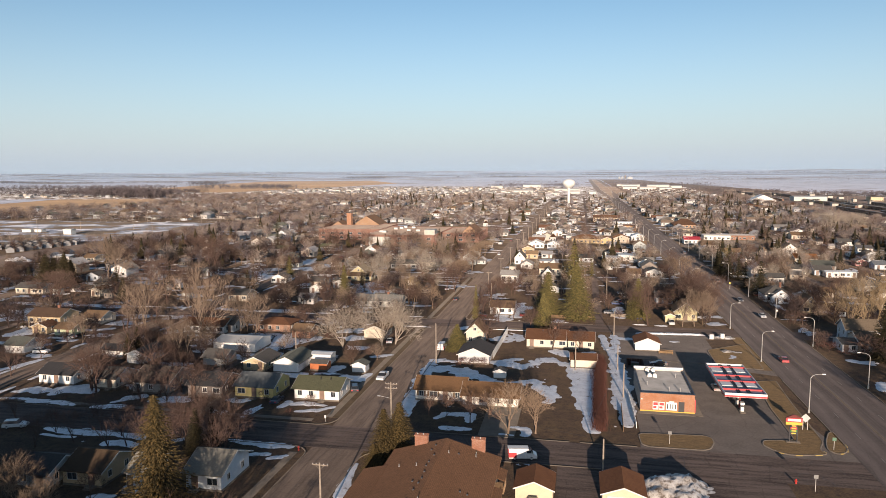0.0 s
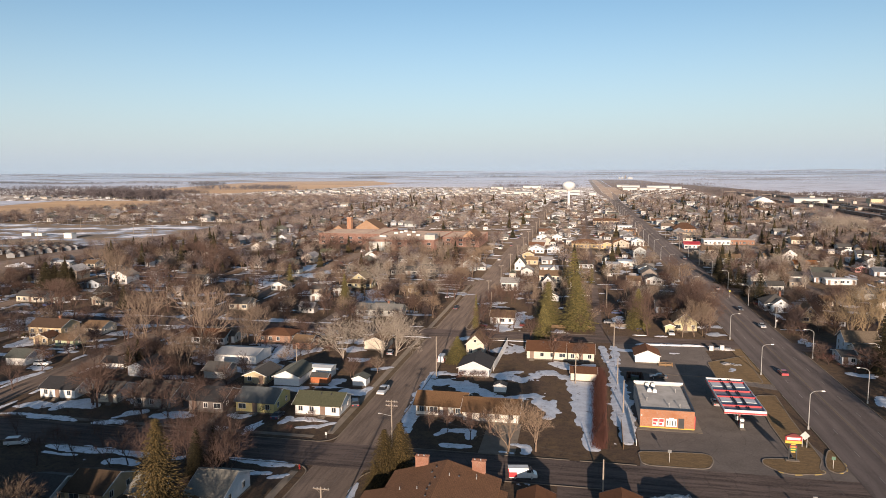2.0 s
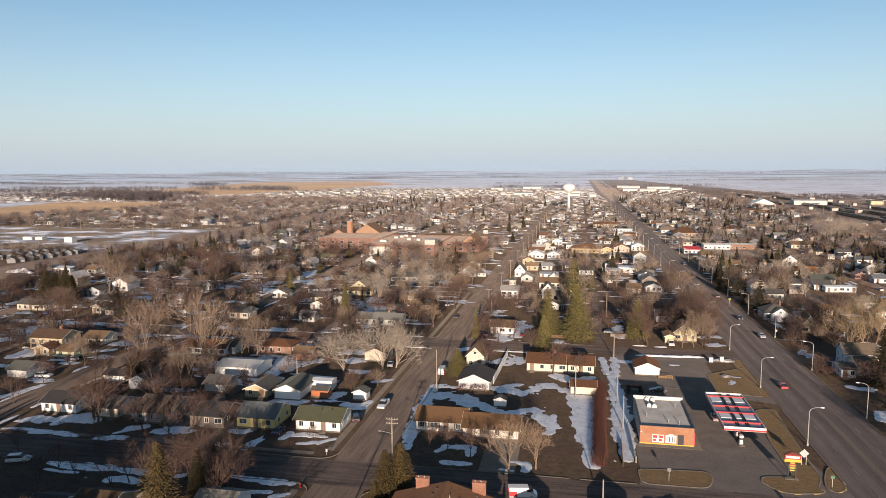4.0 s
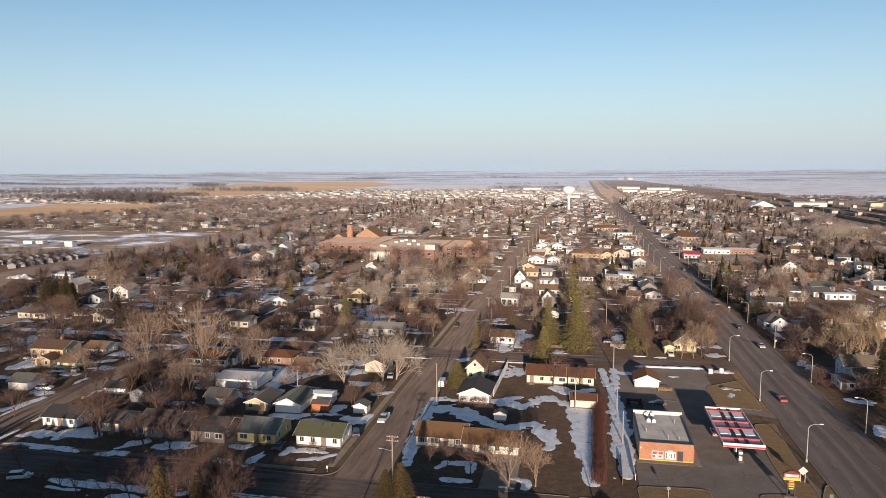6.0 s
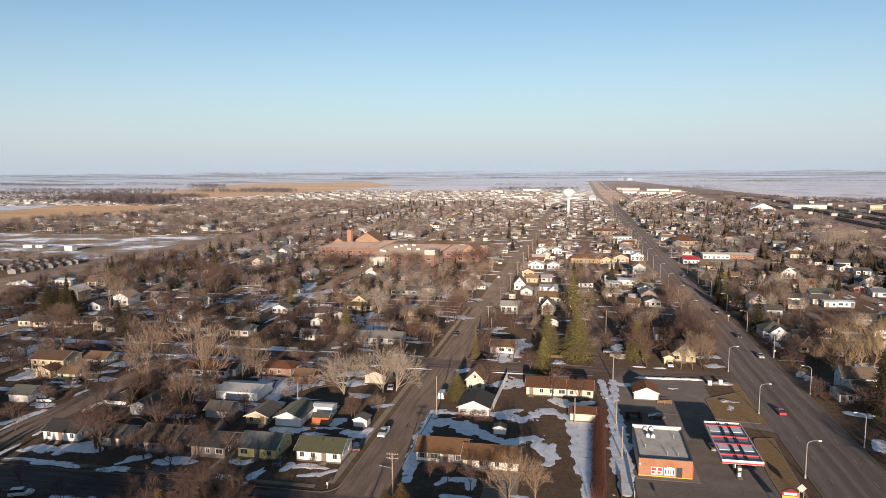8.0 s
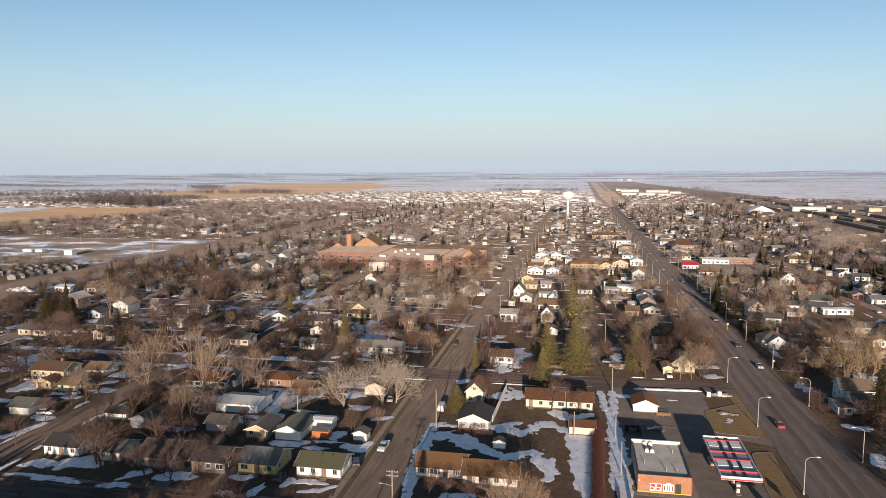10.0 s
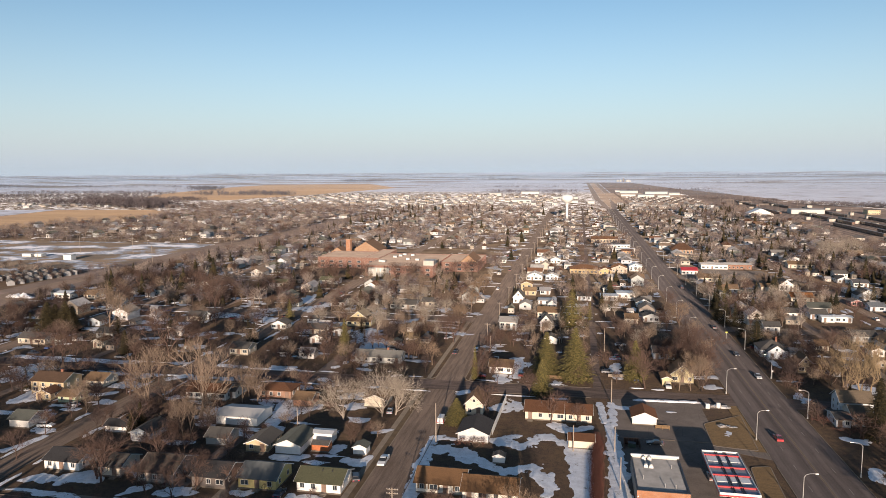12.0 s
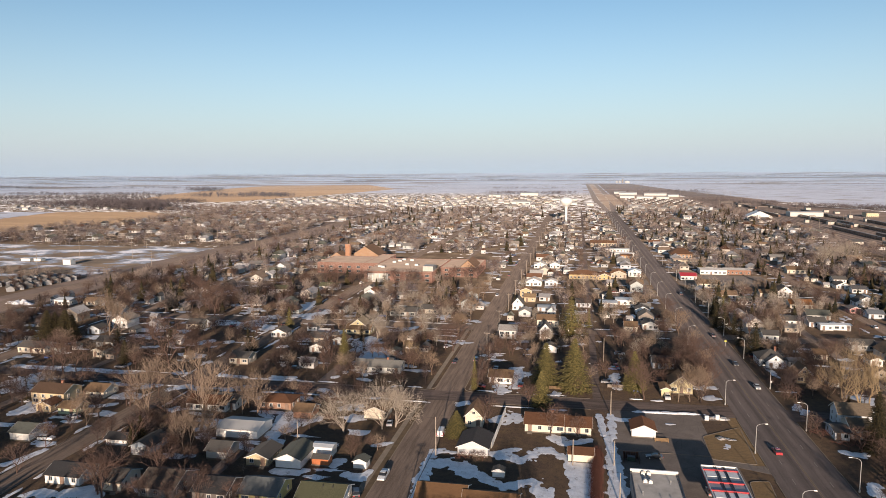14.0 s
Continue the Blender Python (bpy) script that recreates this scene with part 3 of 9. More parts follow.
# ---- many trees or houses joined into one object ----
def joined(name, chunks, materials, label, category):
    """chunks: (vertices, triangles, material index) arrays; one mesh of kind stuff."""
    vs, ts, ms, k = [], [], [], 0
    for v, t, m in chunks:
        vs.append(v)
        ts.append(t + k)
        ms.append(np.full(len(t), m))
        k += len(v)
    v, t, m = np.concatenate(vs), np.concatenate(ts), np.concatenate(ms)
    me = bpy.data.meshes.new(name)
    me.vertices.add(len(v))
    me.vertices.foreach_set("co", v.astype(np.float32).ravel())
    me.loops.add(len(t) * 3)
    me.loops.foreach_set("vertex_index", t.astype(np.int32).ravel())
    me.polygons.add(len(t))
    me.polygons.foreach_set("loop_start", np.arange(0, len(t) * 3, 3, dtype=np.int32))
    me.polygons.foreach_set("loop_total", np.full(len(t), 3, dtype=np.int32))
    for mt in materials:
        me.materials.append(mt)
    me.polygons.foreach_set("material_index", m.astype(np.int32))
    me.update(calc_edges=True)
    me.validate()
    me.shade_flat()
    return tagged(new(name, me), label, category, kind="stuff")


def arrays(b):
    """A Build as arrays of vertices and triangles."""
    tris = [(f[0], f[i], f[i + 1]) for f in b.f for i in range(1, len(f) - 1)]
    return np.array(b.v, float), np.array(tris, int)


def moved(base, x, y, wide, high, turn, z=0.0):
    v, t = base
    c, s = math.cos(turn), math.sin(turn)
    return np.stack([x + (v[:, 0] * c - v[:, 1] * s) * wide, y + (v[:, 0] * s + v[:, 1] * c) * wide, z + v[:, 2] * high], 1), t


def coarse_tree(seed, height, limbs, fork, twigs, thin, wide=0.36):
    """A bare tree for the distance, as arrays: a trunk, limbs and branches of three sides, and a rounded cloud of fine twigs."""
    b, rnd = Build(), random.Random(seed)

    def spike(p, q, r):
        w = (q - p).normalized()
        u = w.orthogonal().normalized() * r
        s = w.cross(u)
        b.add([p + u, p - u * 0.5 + s * 0.87, p - u * 0.5 - s * 0.87, q], [(0, 1, 3), (1, 2, 3), (2, 0, 3)])

    fork_at = Vector((0, 0, height * rnd.uniform(0.2, 0.28)))
    heart = Vector((rnd.gauss(0, 0.03) * height, rnd.gauss(0, 0.03) * height, height * 0.6))
    b.tube((0, 0, -0.2), fork_at, height * 0.022, height * 0.016, 3, False)
    # lobes make the outline uneven
    lobes = [(rnd.uniform(0, 6.28), rnd.uniform(-0.6, 1.0), rnd.uniform(0.75, 1.15)) for k in range(6)]

    def reach(v):
        a, e = math.atan2(v.y, v.x), v.z
        near = max(lobes, key=lambda q: math.cos(a - q[0]) - abs(e - q[1]))
        return near[2]

    for i in range(limbs):
        turn, rise = 6.28 * (i + rnd.random() * 0.6) / limbs, rnd.uniform(0.5, 1.3)
        w = Vector((math.cos(turn) * wide * 1.5, math.sin(turn) * wide * 1.5, rise)).normalized()
        q = fork_at + w * height * rnd.uniform(0.4, 0.58)
        spike(fork_at, q, height * 0.011)
        for j in range(fork):
            p2 = fork_at.lerp(q, rnd.uniform(0.35, 0.9))
            o = (p2 - heart + Vector((0, 0, height * 0.15))).normalized()
            w2 = (w + o * 0.8 + Vector((rnd.gauss(0, 0.4), rnd.gauss(0, 0.4), rnd.gauss(0, 0.3)))).normalized()
            spike(p2, p2 + w2 * height * rnd.uniform(0.16, 0.3), height * 0.0045)
    for k in range(twigs):
        o = Vector((rnd.gauss(0, 1), rnd.gauss(0, 1), rnd.gauss(0, 1))).normalized()
        r = rnd.random() ** 0.45 * reach(o)
        p = heart + Vector((o.x * wide, o.y * wide, o.z * 0.37)) * height * r
        w = (Vector((o.x, o.y, o.z * 0.6 + 0.55)) + Vector((rnd.gauss(0, 0.45), rnd.gauss(0, 0.45), rnd.gauss(0, 0.35)))).normalized()
        t = w.cross(Vector((rnd.gauss(0, 1), rnd.gauss(0, 1), rnd.gauss(0, 1)))).normalized() * thin
        ln = height * rnd.uniform(0.08, 0.17)
        b.add([p - w * ln - t, p - w * ln + t, p + w * ln * 0.6], [(0, 1, 2)])
    v, t = arrays(b)
    v[:, 2] *= height / v[:, 2].max()
    return v, t


def coarse_spruce(seed, height, radius):
    b, rnd = Build(), random.Random(seed)
    for i in range(9):
        z, r = height * (0.06 + 0.1 * i), radius * (1 - i / 9.5)
        n = 7
        v = [(r * rnd.uniform(0.75, 1.15) * math.cos(6.28 * k / n + i), r * rnd.uniform(0.75, 1.15) * math.sin(6.28 * k / n + i), z - 0.25 * r * rnd.uniform(0.2, 1.4)) for k in range(n)]
        b.add(v + [(0, 0, z + height * 0.17)], [(k, (k + 1) % n, n) for k in range(n)])
    return arrays(b)


GROUPS = {"spruce": "evergreen trees", "shrub": "bare shrubs", "tree": "bare trees"}
count = 0


def tree(kind, x, y, height, wide=1.0, turn=None, label=""):
    global count
    count += 1
    rnd = random.Random(count * 31 + 7)
    trunk, crown, full = KINDS[kind][rnd.randrange(len(KINDS[kind]))]
    text, cat = LABELS[kind]
    names = {"shrub": "shrub", "spruce": "spruce", "tree": "bare_tree"}
    root = thing(names[cat], (x, y, 0), label or text, cat, GROUPS[cat], rnd.uniform(0, 360) if turn is None else turn, trunk)
    k = height / full
    root.scale = (k * wide, k * wide, k)
    part("crown", crown, root)
    return root


# ---- cars ----
def car_meshes(kind):
    """Body, cabin glass and wheel meshes of a car; it points along +y."""
    L, W = {"car": (4.6, 1.82), "suv": (4.7, 1.9), "pickup": (5.6, 2.0), "van": (5.2, 1.95)}[kind]
    a, b = -L / 2, L / 2
    side = {
        "car": [(a, .35), (b, .35), (b + .02, .65), (b - .9, .9), (b - 1.4, .95), (a + .75, 1.0), (a + .05, .92)],
        "suv": [(a, .4), (b, .4), (b + .02, .75), (b - .8, 1.05), (b - 1.2, 1.1), (a + .1, 1.12), (a + .02, .9)],
        "pickup": [(a, .5), (b, .5), (b + .02, .95), (b - 1.1, 1.12), (b - 1.5, 1.15), (a + 2.0, 1.15), (a + 2.0, 1.15), (a, 1.15)],
        "van": [(a, .4), (b, .4), (b + .02, .9), (b - .7, 1.25), (b - 1.1, 1.35), (a + .02, 1.35)],
    }[kind]
    cab = {
        "car": [(b - 1.45, .93), (b - 2.15, 1.42), (a + 1.35, 1.42), (a + .6, .98)],
        "suv": [(b - 1.25, 1.08), (b - 1.8, 1.68), (a + .4, 1.7), (a + .08, 1.1)],
        "pickup": [(b - 1.5, 1.13), (b - 2.1, 1.78), (a + 2.2, 1.8), (a + 2.05, 1.13)],
        "van": [(b - 1.05, 1.33), (b - 1.65, 2.1), (a + .03, 2.15), (a + .0, 1.33)],
    }[kind]

    def loft(outline, half, inset):
        n = len(outline)
        zs = [z for _, z in outline]
        lo, hi = min(zs), max(zs)
        v = []
        for s in (-1, 1):
            v += [(s * (half - inset * (z - lo) / max(hi - lo, 0.01)), y, z) for y, z in outline]
        f = [tuple(range(n - 1, -1, -1)), tuple(range(n, 2 * n))] + [(i, (i + 1) % n, (i + 1) % n + n, i + n) for i in range(n)]
        return v, f

    body = Build().add(*loft(side, W / 2, 0.06))
    if kind == "pickup":
        body.box(-W / 2 + .04, -W / 2 + .12, a + .05, a + 2.0, 1.1, 1.32).box(W / 2 - .12, W / 2 - .04, a + .05, a + 2.0, 1.1, 1.32).box(-W / 2 + .04, W / 2 - .04, a, a + .09, 1.1, 1.3)
    v, f = loft(cab, W / 2 - 0.08, 0.2)
    cabin = Build().add(v, f)
    # the roof is a painted skin over the glass, with pillars
    zs = max(z for _, z in cab)
    ys = [y for y, z in cab if z > zs - 0.06]
    body.box(-W / 2 + 0.26, W / 2 - 0.26, min(ys), max(ys), zs - 0.03, zs + 0.03, 0.02)
    wheel = Build().tube((-0.11, 0, 0), (0.11, 0, 0), 0.34, 0.34, 14)
    rim = Build().tube((-0.12, 0, 0), (0.12, 0, 0), 0.2, 0.2, 10)
    lamp = Build().box(-0.2, 0.2, -0.03, 0.03, -0.09, 0.09)
    return L, W, body, cabin, wheel, rim, lamp


def car(kind, x, y, rz, c, label, group="parked cars"):
    key = ("car", kind, c)
    if key not in CACHE:
        L, W, body, cabin, wheel, rim, lamp = car_meshes(kind)
        CACHE[key] = (L, W, body.mesh("body", paint(c)), cabin.mesh("cabin", paint(c) if kind == "van" else CAR_GLASS), wheel.mesh("wheel", RUBBER), rim.mesh("rim", GALVANISED),
                      lamp.mesh("headlight", WHITE), lamp.mesh("tail_light", RED))
    L, W, body, cabin, wheel, rim, head, tail = CACHE[key]
    root = thing("pickup_truck" if kind == "pickup" else "van" if kind == "van" else "car", (x, y, 0.05), label, {"pickup": "pickup truck", "van": "van"}.get(kind, "car"), group, rz)
    part("body", body, root)
    part("cabin", cabin, root)
    if kind == "van":
        part("windscreen", CACHE.setdefault("windscreen", Build().add([(-0.85, 1.92, 1.36), (0.85, 1.92, 1.36), (0.7, 1.42, 2.05), (-0.7, 1.42, 2.05), (-0.85, 1.86, 1.3), (0.85, 1.86, 1.3), (0.7, 1.36, 2.0), (-0.7, 1.36, 2.0)], [(0, 1, 2, 3), (4, 7, 6, 5), (0, 4, 5, 1), (1, 5, 6, 2), (2, 6, 7, 3), (3, 7, 4, 0)]).mesh("windscreen", CAR_GLASS)), root)
        for sx in (-1, 1):
            part("side_window", CACHE.setdefault("side_window", Build().box(-0.03, 0.03, 0.7, 1.5, 1.4, 1.9).mesh("side_window", CAR_GLASS)), root, "", (sx * 0.9, 0, 0))
            part("red_panel", CACHE.setdefault("red_panel", Build().box(-0.03, 0.03, -2.7, -1.2, 0.6, 1.5).mesh("red_panel", RED)), root, "red painted panel", (sx * 1.0, 0, 0))
        part("roof_rack", CACHE.setdefault("roof_rack", Build().box(-0.8, 0.8, -2.8, 1.0, 2.16, 2.22).mesh("roof_rack", WHITE)), root)
    for sx in (-1, 1):
        for sy in (-1, 1):
            wh = part("wheel", wheel, root, "", (sx * (W / 2 - 0.12), sy * L * 0.3, 0.34))
            part("rim", rim, wh)
        part("headlight", head, root, "", (sx * (W / 2 - 0.3), L / 2 + 0.01, 0.68))
        part("tail_light", tail, root, "", (sx * (W / 2 - 0.3), -L / 2 - 0.01, 0.78))
    return root


# ---- street furniture ----
def street_lamp(x, y, side, reach=2.6, height=8.6):
    key = ("lamp", side)
    if key not in CACHE:
        pole = Build().tube((0, 0, 0), (0, 0, height - 0.6), 0.13, 0.075, 8)
        base = Build().tube((0, 0, -0.05), (0, 0, 0.7), 0.24, 0.2, 8)
        arm = Build()
        pts = [(0, height - 0.7), (0.35, height - 0.15), (1.1, height + 0.2), (reach, height + 0.35)]
        for (u0, z0), (u1, z1) in zip(pts, pts[1:]):
            arm.tube((side * u0, 0, z0), (side * u1, 0, z1), 0.06, 0.055, 6)
        head = Build().box(side * reach - 0.38, side * reach + 0.38, -0.16, 0.16, height + 0.24, height + 0.4, 0.05)
        CACHE[key] = [b.mesh(n, GALVANISED) for b, n in ((pole, "pole"), (base, "base"), (arm, "arm"), (head, "lamp_head"))]
    root = thing("street_lamp", (x, y, 0), "tall grey steel street lamp with a curved arm over the highway", "street lamp", "street lamps along the highway")
    for me in CACHE[key]:
        part(me.name.split(".")[0], me, root)
    return root


def utility_pole(x, y, height=10.0, arms=1, rz=0.0, lamp=False, plain_top=False):
    key = ("pole", height, arms, lamp)
    if key not in CACHE:
        out = [("shaft", Build().tube((0, 0, -0.1), (0, 0, height), 0.17, 0.11, 8).mesh("shaft", POLE_WOOD))]
        for k in range(arms):
            z = height - 0.5 - k * 0.9
            b = Build().box(-1.3, 1.3, 0.1, 0.22, z, z + 0.14)
            b.tube((-0.7, 0.1, z), (0, 0.02, z - 0.6), 0.02, 0.02, 4).tube((0.7, 0.1, z), (0, 0.02, z - 0.6), 0.02, 0.02, 4)
            out.append(("crossarm", b.mesh("crossarm", POLE_WOOD)))
            for px in (-1.15, -0.6, 0.6, 1.15):
                out.append(("insulator", Build().lathe([(0.03, 0), (0.08, 0.03), (0.05, 0.1), (0.08, 0.13), (0.02, 0.2)], 6, (px, 0.16, z + 0.14)).mesh("insulator", GALVANISED)))
        if lamp:
            b = Build().tube((0, 0, height * 0.66), (-2.4, 0, height * 0.7), 0.045, 0.04, 6).box(-2.9, -2.3, -0.14, 0.14, height * 0.7 - 0.08, height * 0.7 + 0.07)
            out.append(("lamp_arm", b.mesh("lamp_arm", GALVANISED)))
        CACHE[key] = out
    root = thing("utility_pole", (x, y, 0), "weathered wooden utility pole with crossarms" if arms else "plain weathered wooden utility pole", "utility pole", "utility poles", rz)
    for n, me in CACHE[key]:
        part(n, me, root)
    return root


def wire(a, b, sag, name="overhead_wire"):
    cu = bpy.data.curves.new(name, 'CURVE')
    cu.dimensions, cu.bevel_depth, cu.bevel_resolution = '3D', 0.018, 0
    sp = cu.splines.new('POLY')
    n = 9
    sp.points.add(n - 1)
    for i in range(n):
        f = i / (n - 1)
        sp.points[i].co = (a[0] + (b[0] - a[0]) * f, a[1] + (b[1] - a[1]) * f, a[2] + (b[2] - a[2]) * f - 4 * sag * f * (1 - f), 1)
    cu.materials.append(DARK)
    return thing(name, (0, 0, 0), "thin black overhead wire between utility poles", "wire", "overhead wires", 0, cu)


def snow_band(line, seed, high=0.16, cell=0.36, rough=0.75):
    """Old snow along a winding line of (x, y, half width), with a ragged edge and holes."""
    pts = [Vector(p[:2]) for p in line]
    wide = [p[2] for p in line]
    most = max(wide) * 1.5
    x0, x1 = min(p.x for p in pts) - most, max(p.x for p in pts) + most
    y0, y1 = min(p.y for p in pts) - most, max(p.y for p in pts) + most
    nx, ny = int((x1 - x0) / cell) + 1, int((y1 - y0) / cell) + 1
    v, lift = [], []
    for j in range(ny + 1):
        for i in range(nx + 1):
            q = Vector((x0 + i * cell, y0 + j * cell))
            k = -1.0
            for a, b, wa, wb in zip(pts, pts[1:], wide, wide[1:]):
                e = b - a
                f = min(max((q - a).dot(e) / max(e.length_squared, 1e-6), 0), 1)
                k = max(k, 1 - (q - a - e * f).length / (wa + (wb - wa) * f))
            k += 0.02 + rough * (0.6 * noise.noise(Vector((q.x * 0.3, q.y * 0.22, seed * 1.3))) + 0.55 * noise.noise(Vector((q.x * 0.6, q.y * 0.5, seed * 2.1))) + 0.2 * noise.noise(Vector((q.x * 1.7, q.y * 1.3, seed))))
            lift.append(k)
            v.append((q.x, q.y, max(-0.08, high * min(1.0, k * 2.2) * (0.85 + 0.3 * noise.noise(Vector((q.x * 1.2, q.y * 1.2, seed * 0.3)))) if k > 0 else k * 0.2)))
    w = nx + 1
    f = [(j * w + i, j * w + i + 1, (j + 1) * w + i + 1, (j + 1) * w + i) for j in range(ny) for i in range(nx)
         if max(lift[j * w + i], lift[j * w + i + 1], lift[(j + 1) * w + i + 1], lift[(j + 1) * w + i]) > 0]
    thing("snow_patch", (0, 0, 0.02), "winding strip of old snow lying on brown grass", "snow", "snow patches", 0, mesh("snow_patch", v, f, SNOW, True))


def snow_patch(x, y, rx, ry, seed, high=0.1, rz=0.0, rough=0.6, kind="snow_patch"):
    """A low uneven patch of old snow; its ragged edge is where it thins out into the ground."""
    nx = min(44, max(14, int(rx * 4)))
    ny = min(44, max(14, int(ry * 4)))
    top = max(rx, ry)
    fine = 2.2 if min(rx, ry) > 3 else 1.2
    v, lift = [], []
    for j in range(ny + 1):
        for i in range(nx + 1):
            a, b = 2.6 * i / nx - 1.3, 2.6 * j / ny - 1.3
            px, py = a * rx, b * ry
            d = 1 - (abs(a) ** 2.4 + abs(b) ** 2.4)
            k = d + rough * (1.5 * noise.noise(Vector((px / fine / 1.7, py / fine / 1.7, seed * 1.3))) + 0.9 * noise.noise(Vector((px / 0.8, py / 0.8, seed * 2.1))) + 0.5 * noise.noise(Vector((px * 2.6, py * 2.6, seed * 0.7))))
            z = high * min(1.0, k * 1.6) if high < 0.6 else high * min(1.0, 0.9 * k) * (0.85 + 0.35 * noise.noise(Vector((px * 0.3, py * 0.3, seed))) + 0.12 * noise.noise(Vector((px * 1.1, py * 1.1, seed))))
            z *= 0.82 + 0.03 * (seed % 11) + (0.25 if high < 0.6 else 0.08) * noise.noise(Vector((px * 1.3, py * 1.3, seed * 0.31)))
            v.append((px, py, max(-0.1, z if k > 0 else k * 0.25)))
            lift.append(k)
    w = nx + 1
    f = [(j * w + i, j * w + i + 1, (j + 1) * w + i + 1, (j + 1) * w + i) for j in range(ny) for i in range(nx)
         if max(lift[j * w + i], lift[j * w + i + 1], lift[(j + 1) * w + i + 1], lift[(j + 1) * w + i]) > 0]
    text = {"snow_bank": "grey melting bank of ploughed snow", "snow_ridge": "long low ridge of ploughed snow"}.get(kind, "patch of old melting snow on brown grass")
    return thing(kind, (x, y, 0.02), text, "snow", "snow patches", rz, mesh(kind, v, f, DIRTY_SNOW if kind == "snow_bank" else SNOW, True))


# ---- ground: one sheet out to the horizon, which rises a little far off ----
def ground_sheet():
    radii = [0, 60, 120, 200, 320, 480, 700, 1000, 1400, 1900, 2500, 3100, 3400, 3600, 3800, 4000, 4200, 4400, 4600, 4800, 4940]
    n = 120
    v, f = [(0, 0, 0)], []
    for r in radii[1:]:
        g = min(max((r - 3400) / 1540, 0), 1)
        v += [(r * math.sin(2 * math.pi * i / n), r * math.cos(2 * math.pi * i / n), 40 * g ** 1.5) for i in range(n)]
    f += [(0, 1 + (i + 1) % n, 1 + i) for i in range(n)]
    for k in range(len(radii) - 2):
        p, q = 1 + k * n, 1 + (k + 1) * n
        f += [(p + i, p + (i + 1) % n, q + (i + 1) % n, q + i) for i in range(n)]
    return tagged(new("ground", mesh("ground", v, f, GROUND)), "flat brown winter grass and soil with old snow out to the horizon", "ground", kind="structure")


ground_sheet()


# ---- a glowing sheet that paints pale winter haze behind everything, along the horizon away from the sun ----
def haze_backdrop():
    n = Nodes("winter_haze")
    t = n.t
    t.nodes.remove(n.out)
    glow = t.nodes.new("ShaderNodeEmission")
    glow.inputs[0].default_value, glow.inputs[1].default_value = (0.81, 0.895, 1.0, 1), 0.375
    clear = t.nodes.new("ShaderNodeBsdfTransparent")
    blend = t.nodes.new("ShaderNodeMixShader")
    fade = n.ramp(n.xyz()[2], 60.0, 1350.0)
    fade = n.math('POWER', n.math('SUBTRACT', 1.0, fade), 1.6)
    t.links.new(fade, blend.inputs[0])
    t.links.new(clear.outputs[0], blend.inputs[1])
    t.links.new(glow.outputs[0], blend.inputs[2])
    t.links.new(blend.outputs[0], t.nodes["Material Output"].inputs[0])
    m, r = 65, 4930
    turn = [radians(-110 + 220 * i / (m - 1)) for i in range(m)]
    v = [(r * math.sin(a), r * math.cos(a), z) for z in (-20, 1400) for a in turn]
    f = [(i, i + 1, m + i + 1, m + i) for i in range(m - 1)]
    tagged(new("backdrop", mesh("backdrop", v, f, n.m)), "glowing sheet standing in for pale winter haze along the horizon", "haze", kind="structure")


haze_backdrop()


def haze_sheet(r, thick):
    """A translucent bluish sheet that paints the same haze over the far fields, lit by the sun like the rest."""
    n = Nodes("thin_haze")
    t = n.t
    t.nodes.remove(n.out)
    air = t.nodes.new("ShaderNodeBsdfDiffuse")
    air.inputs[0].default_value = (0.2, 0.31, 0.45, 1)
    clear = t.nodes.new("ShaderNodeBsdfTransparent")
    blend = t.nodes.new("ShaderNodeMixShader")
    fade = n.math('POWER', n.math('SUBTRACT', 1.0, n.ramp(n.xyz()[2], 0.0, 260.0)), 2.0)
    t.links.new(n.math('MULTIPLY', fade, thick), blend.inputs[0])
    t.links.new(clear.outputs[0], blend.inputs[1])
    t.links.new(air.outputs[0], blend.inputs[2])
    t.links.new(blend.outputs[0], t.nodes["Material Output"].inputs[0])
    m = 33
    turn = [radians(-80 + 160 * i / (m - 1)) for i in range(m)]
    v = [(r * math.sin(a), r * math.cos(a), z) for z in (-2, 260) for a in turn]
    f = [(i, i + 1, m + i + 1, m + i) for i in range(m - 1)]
    tagged(new("backdrop", mesh("backdrop", v, f, n.m)), "translucent bluish sheet standing in for haze over the far fields", "haze", kind="structure")


# five sheets, one behind another, build up the painted haze with distance
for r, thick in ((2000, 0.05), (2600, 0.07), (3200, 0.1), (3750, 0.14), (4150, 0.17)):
    haze_sheet(r, thick)


def sheet(name, pts, z, material, label, category):
    n = len(pts)
    v = [(x, y, z) for x, y in pts] + [(x, y, -0.3) for x, y in pts]
    f = [tuple(range(n))] + [(i, i + n, (i + 1) % n + n, (i + 1) % n) for i in range(n)]
    return tagged(new(name, mesh(name, v, f, material)), label, category, kind="structure")


sheet("field", [(-1500, 930), (-952, 992), (-988, 1160), (-800, 1180), (-715, 1120), (-670, 900), (-745, 890), (-730, 775), (-1500, 640)], 0.12, TAN_FIELD, "tan stubble field at the edge of town", "field")
sheet("field", [(-1500, 934), (-956, 996), (-992, 1164), (-960, 1195), (-1080, 1150), (-1500, 1030)], 0.1, HAZED_SNOW_FIELD, "strip of snow along a stubble field", "field")
sheet("field", [(-1137, 1573), (-1293, 2007), (-1415, 2586), (-1480, 3370), (-1060, 3370), (-690, 2593), (-764, 1946), (-851, 1567)], 0.12, TAN_FIELD, "wide tan stubble field beyond the last houses", "field")
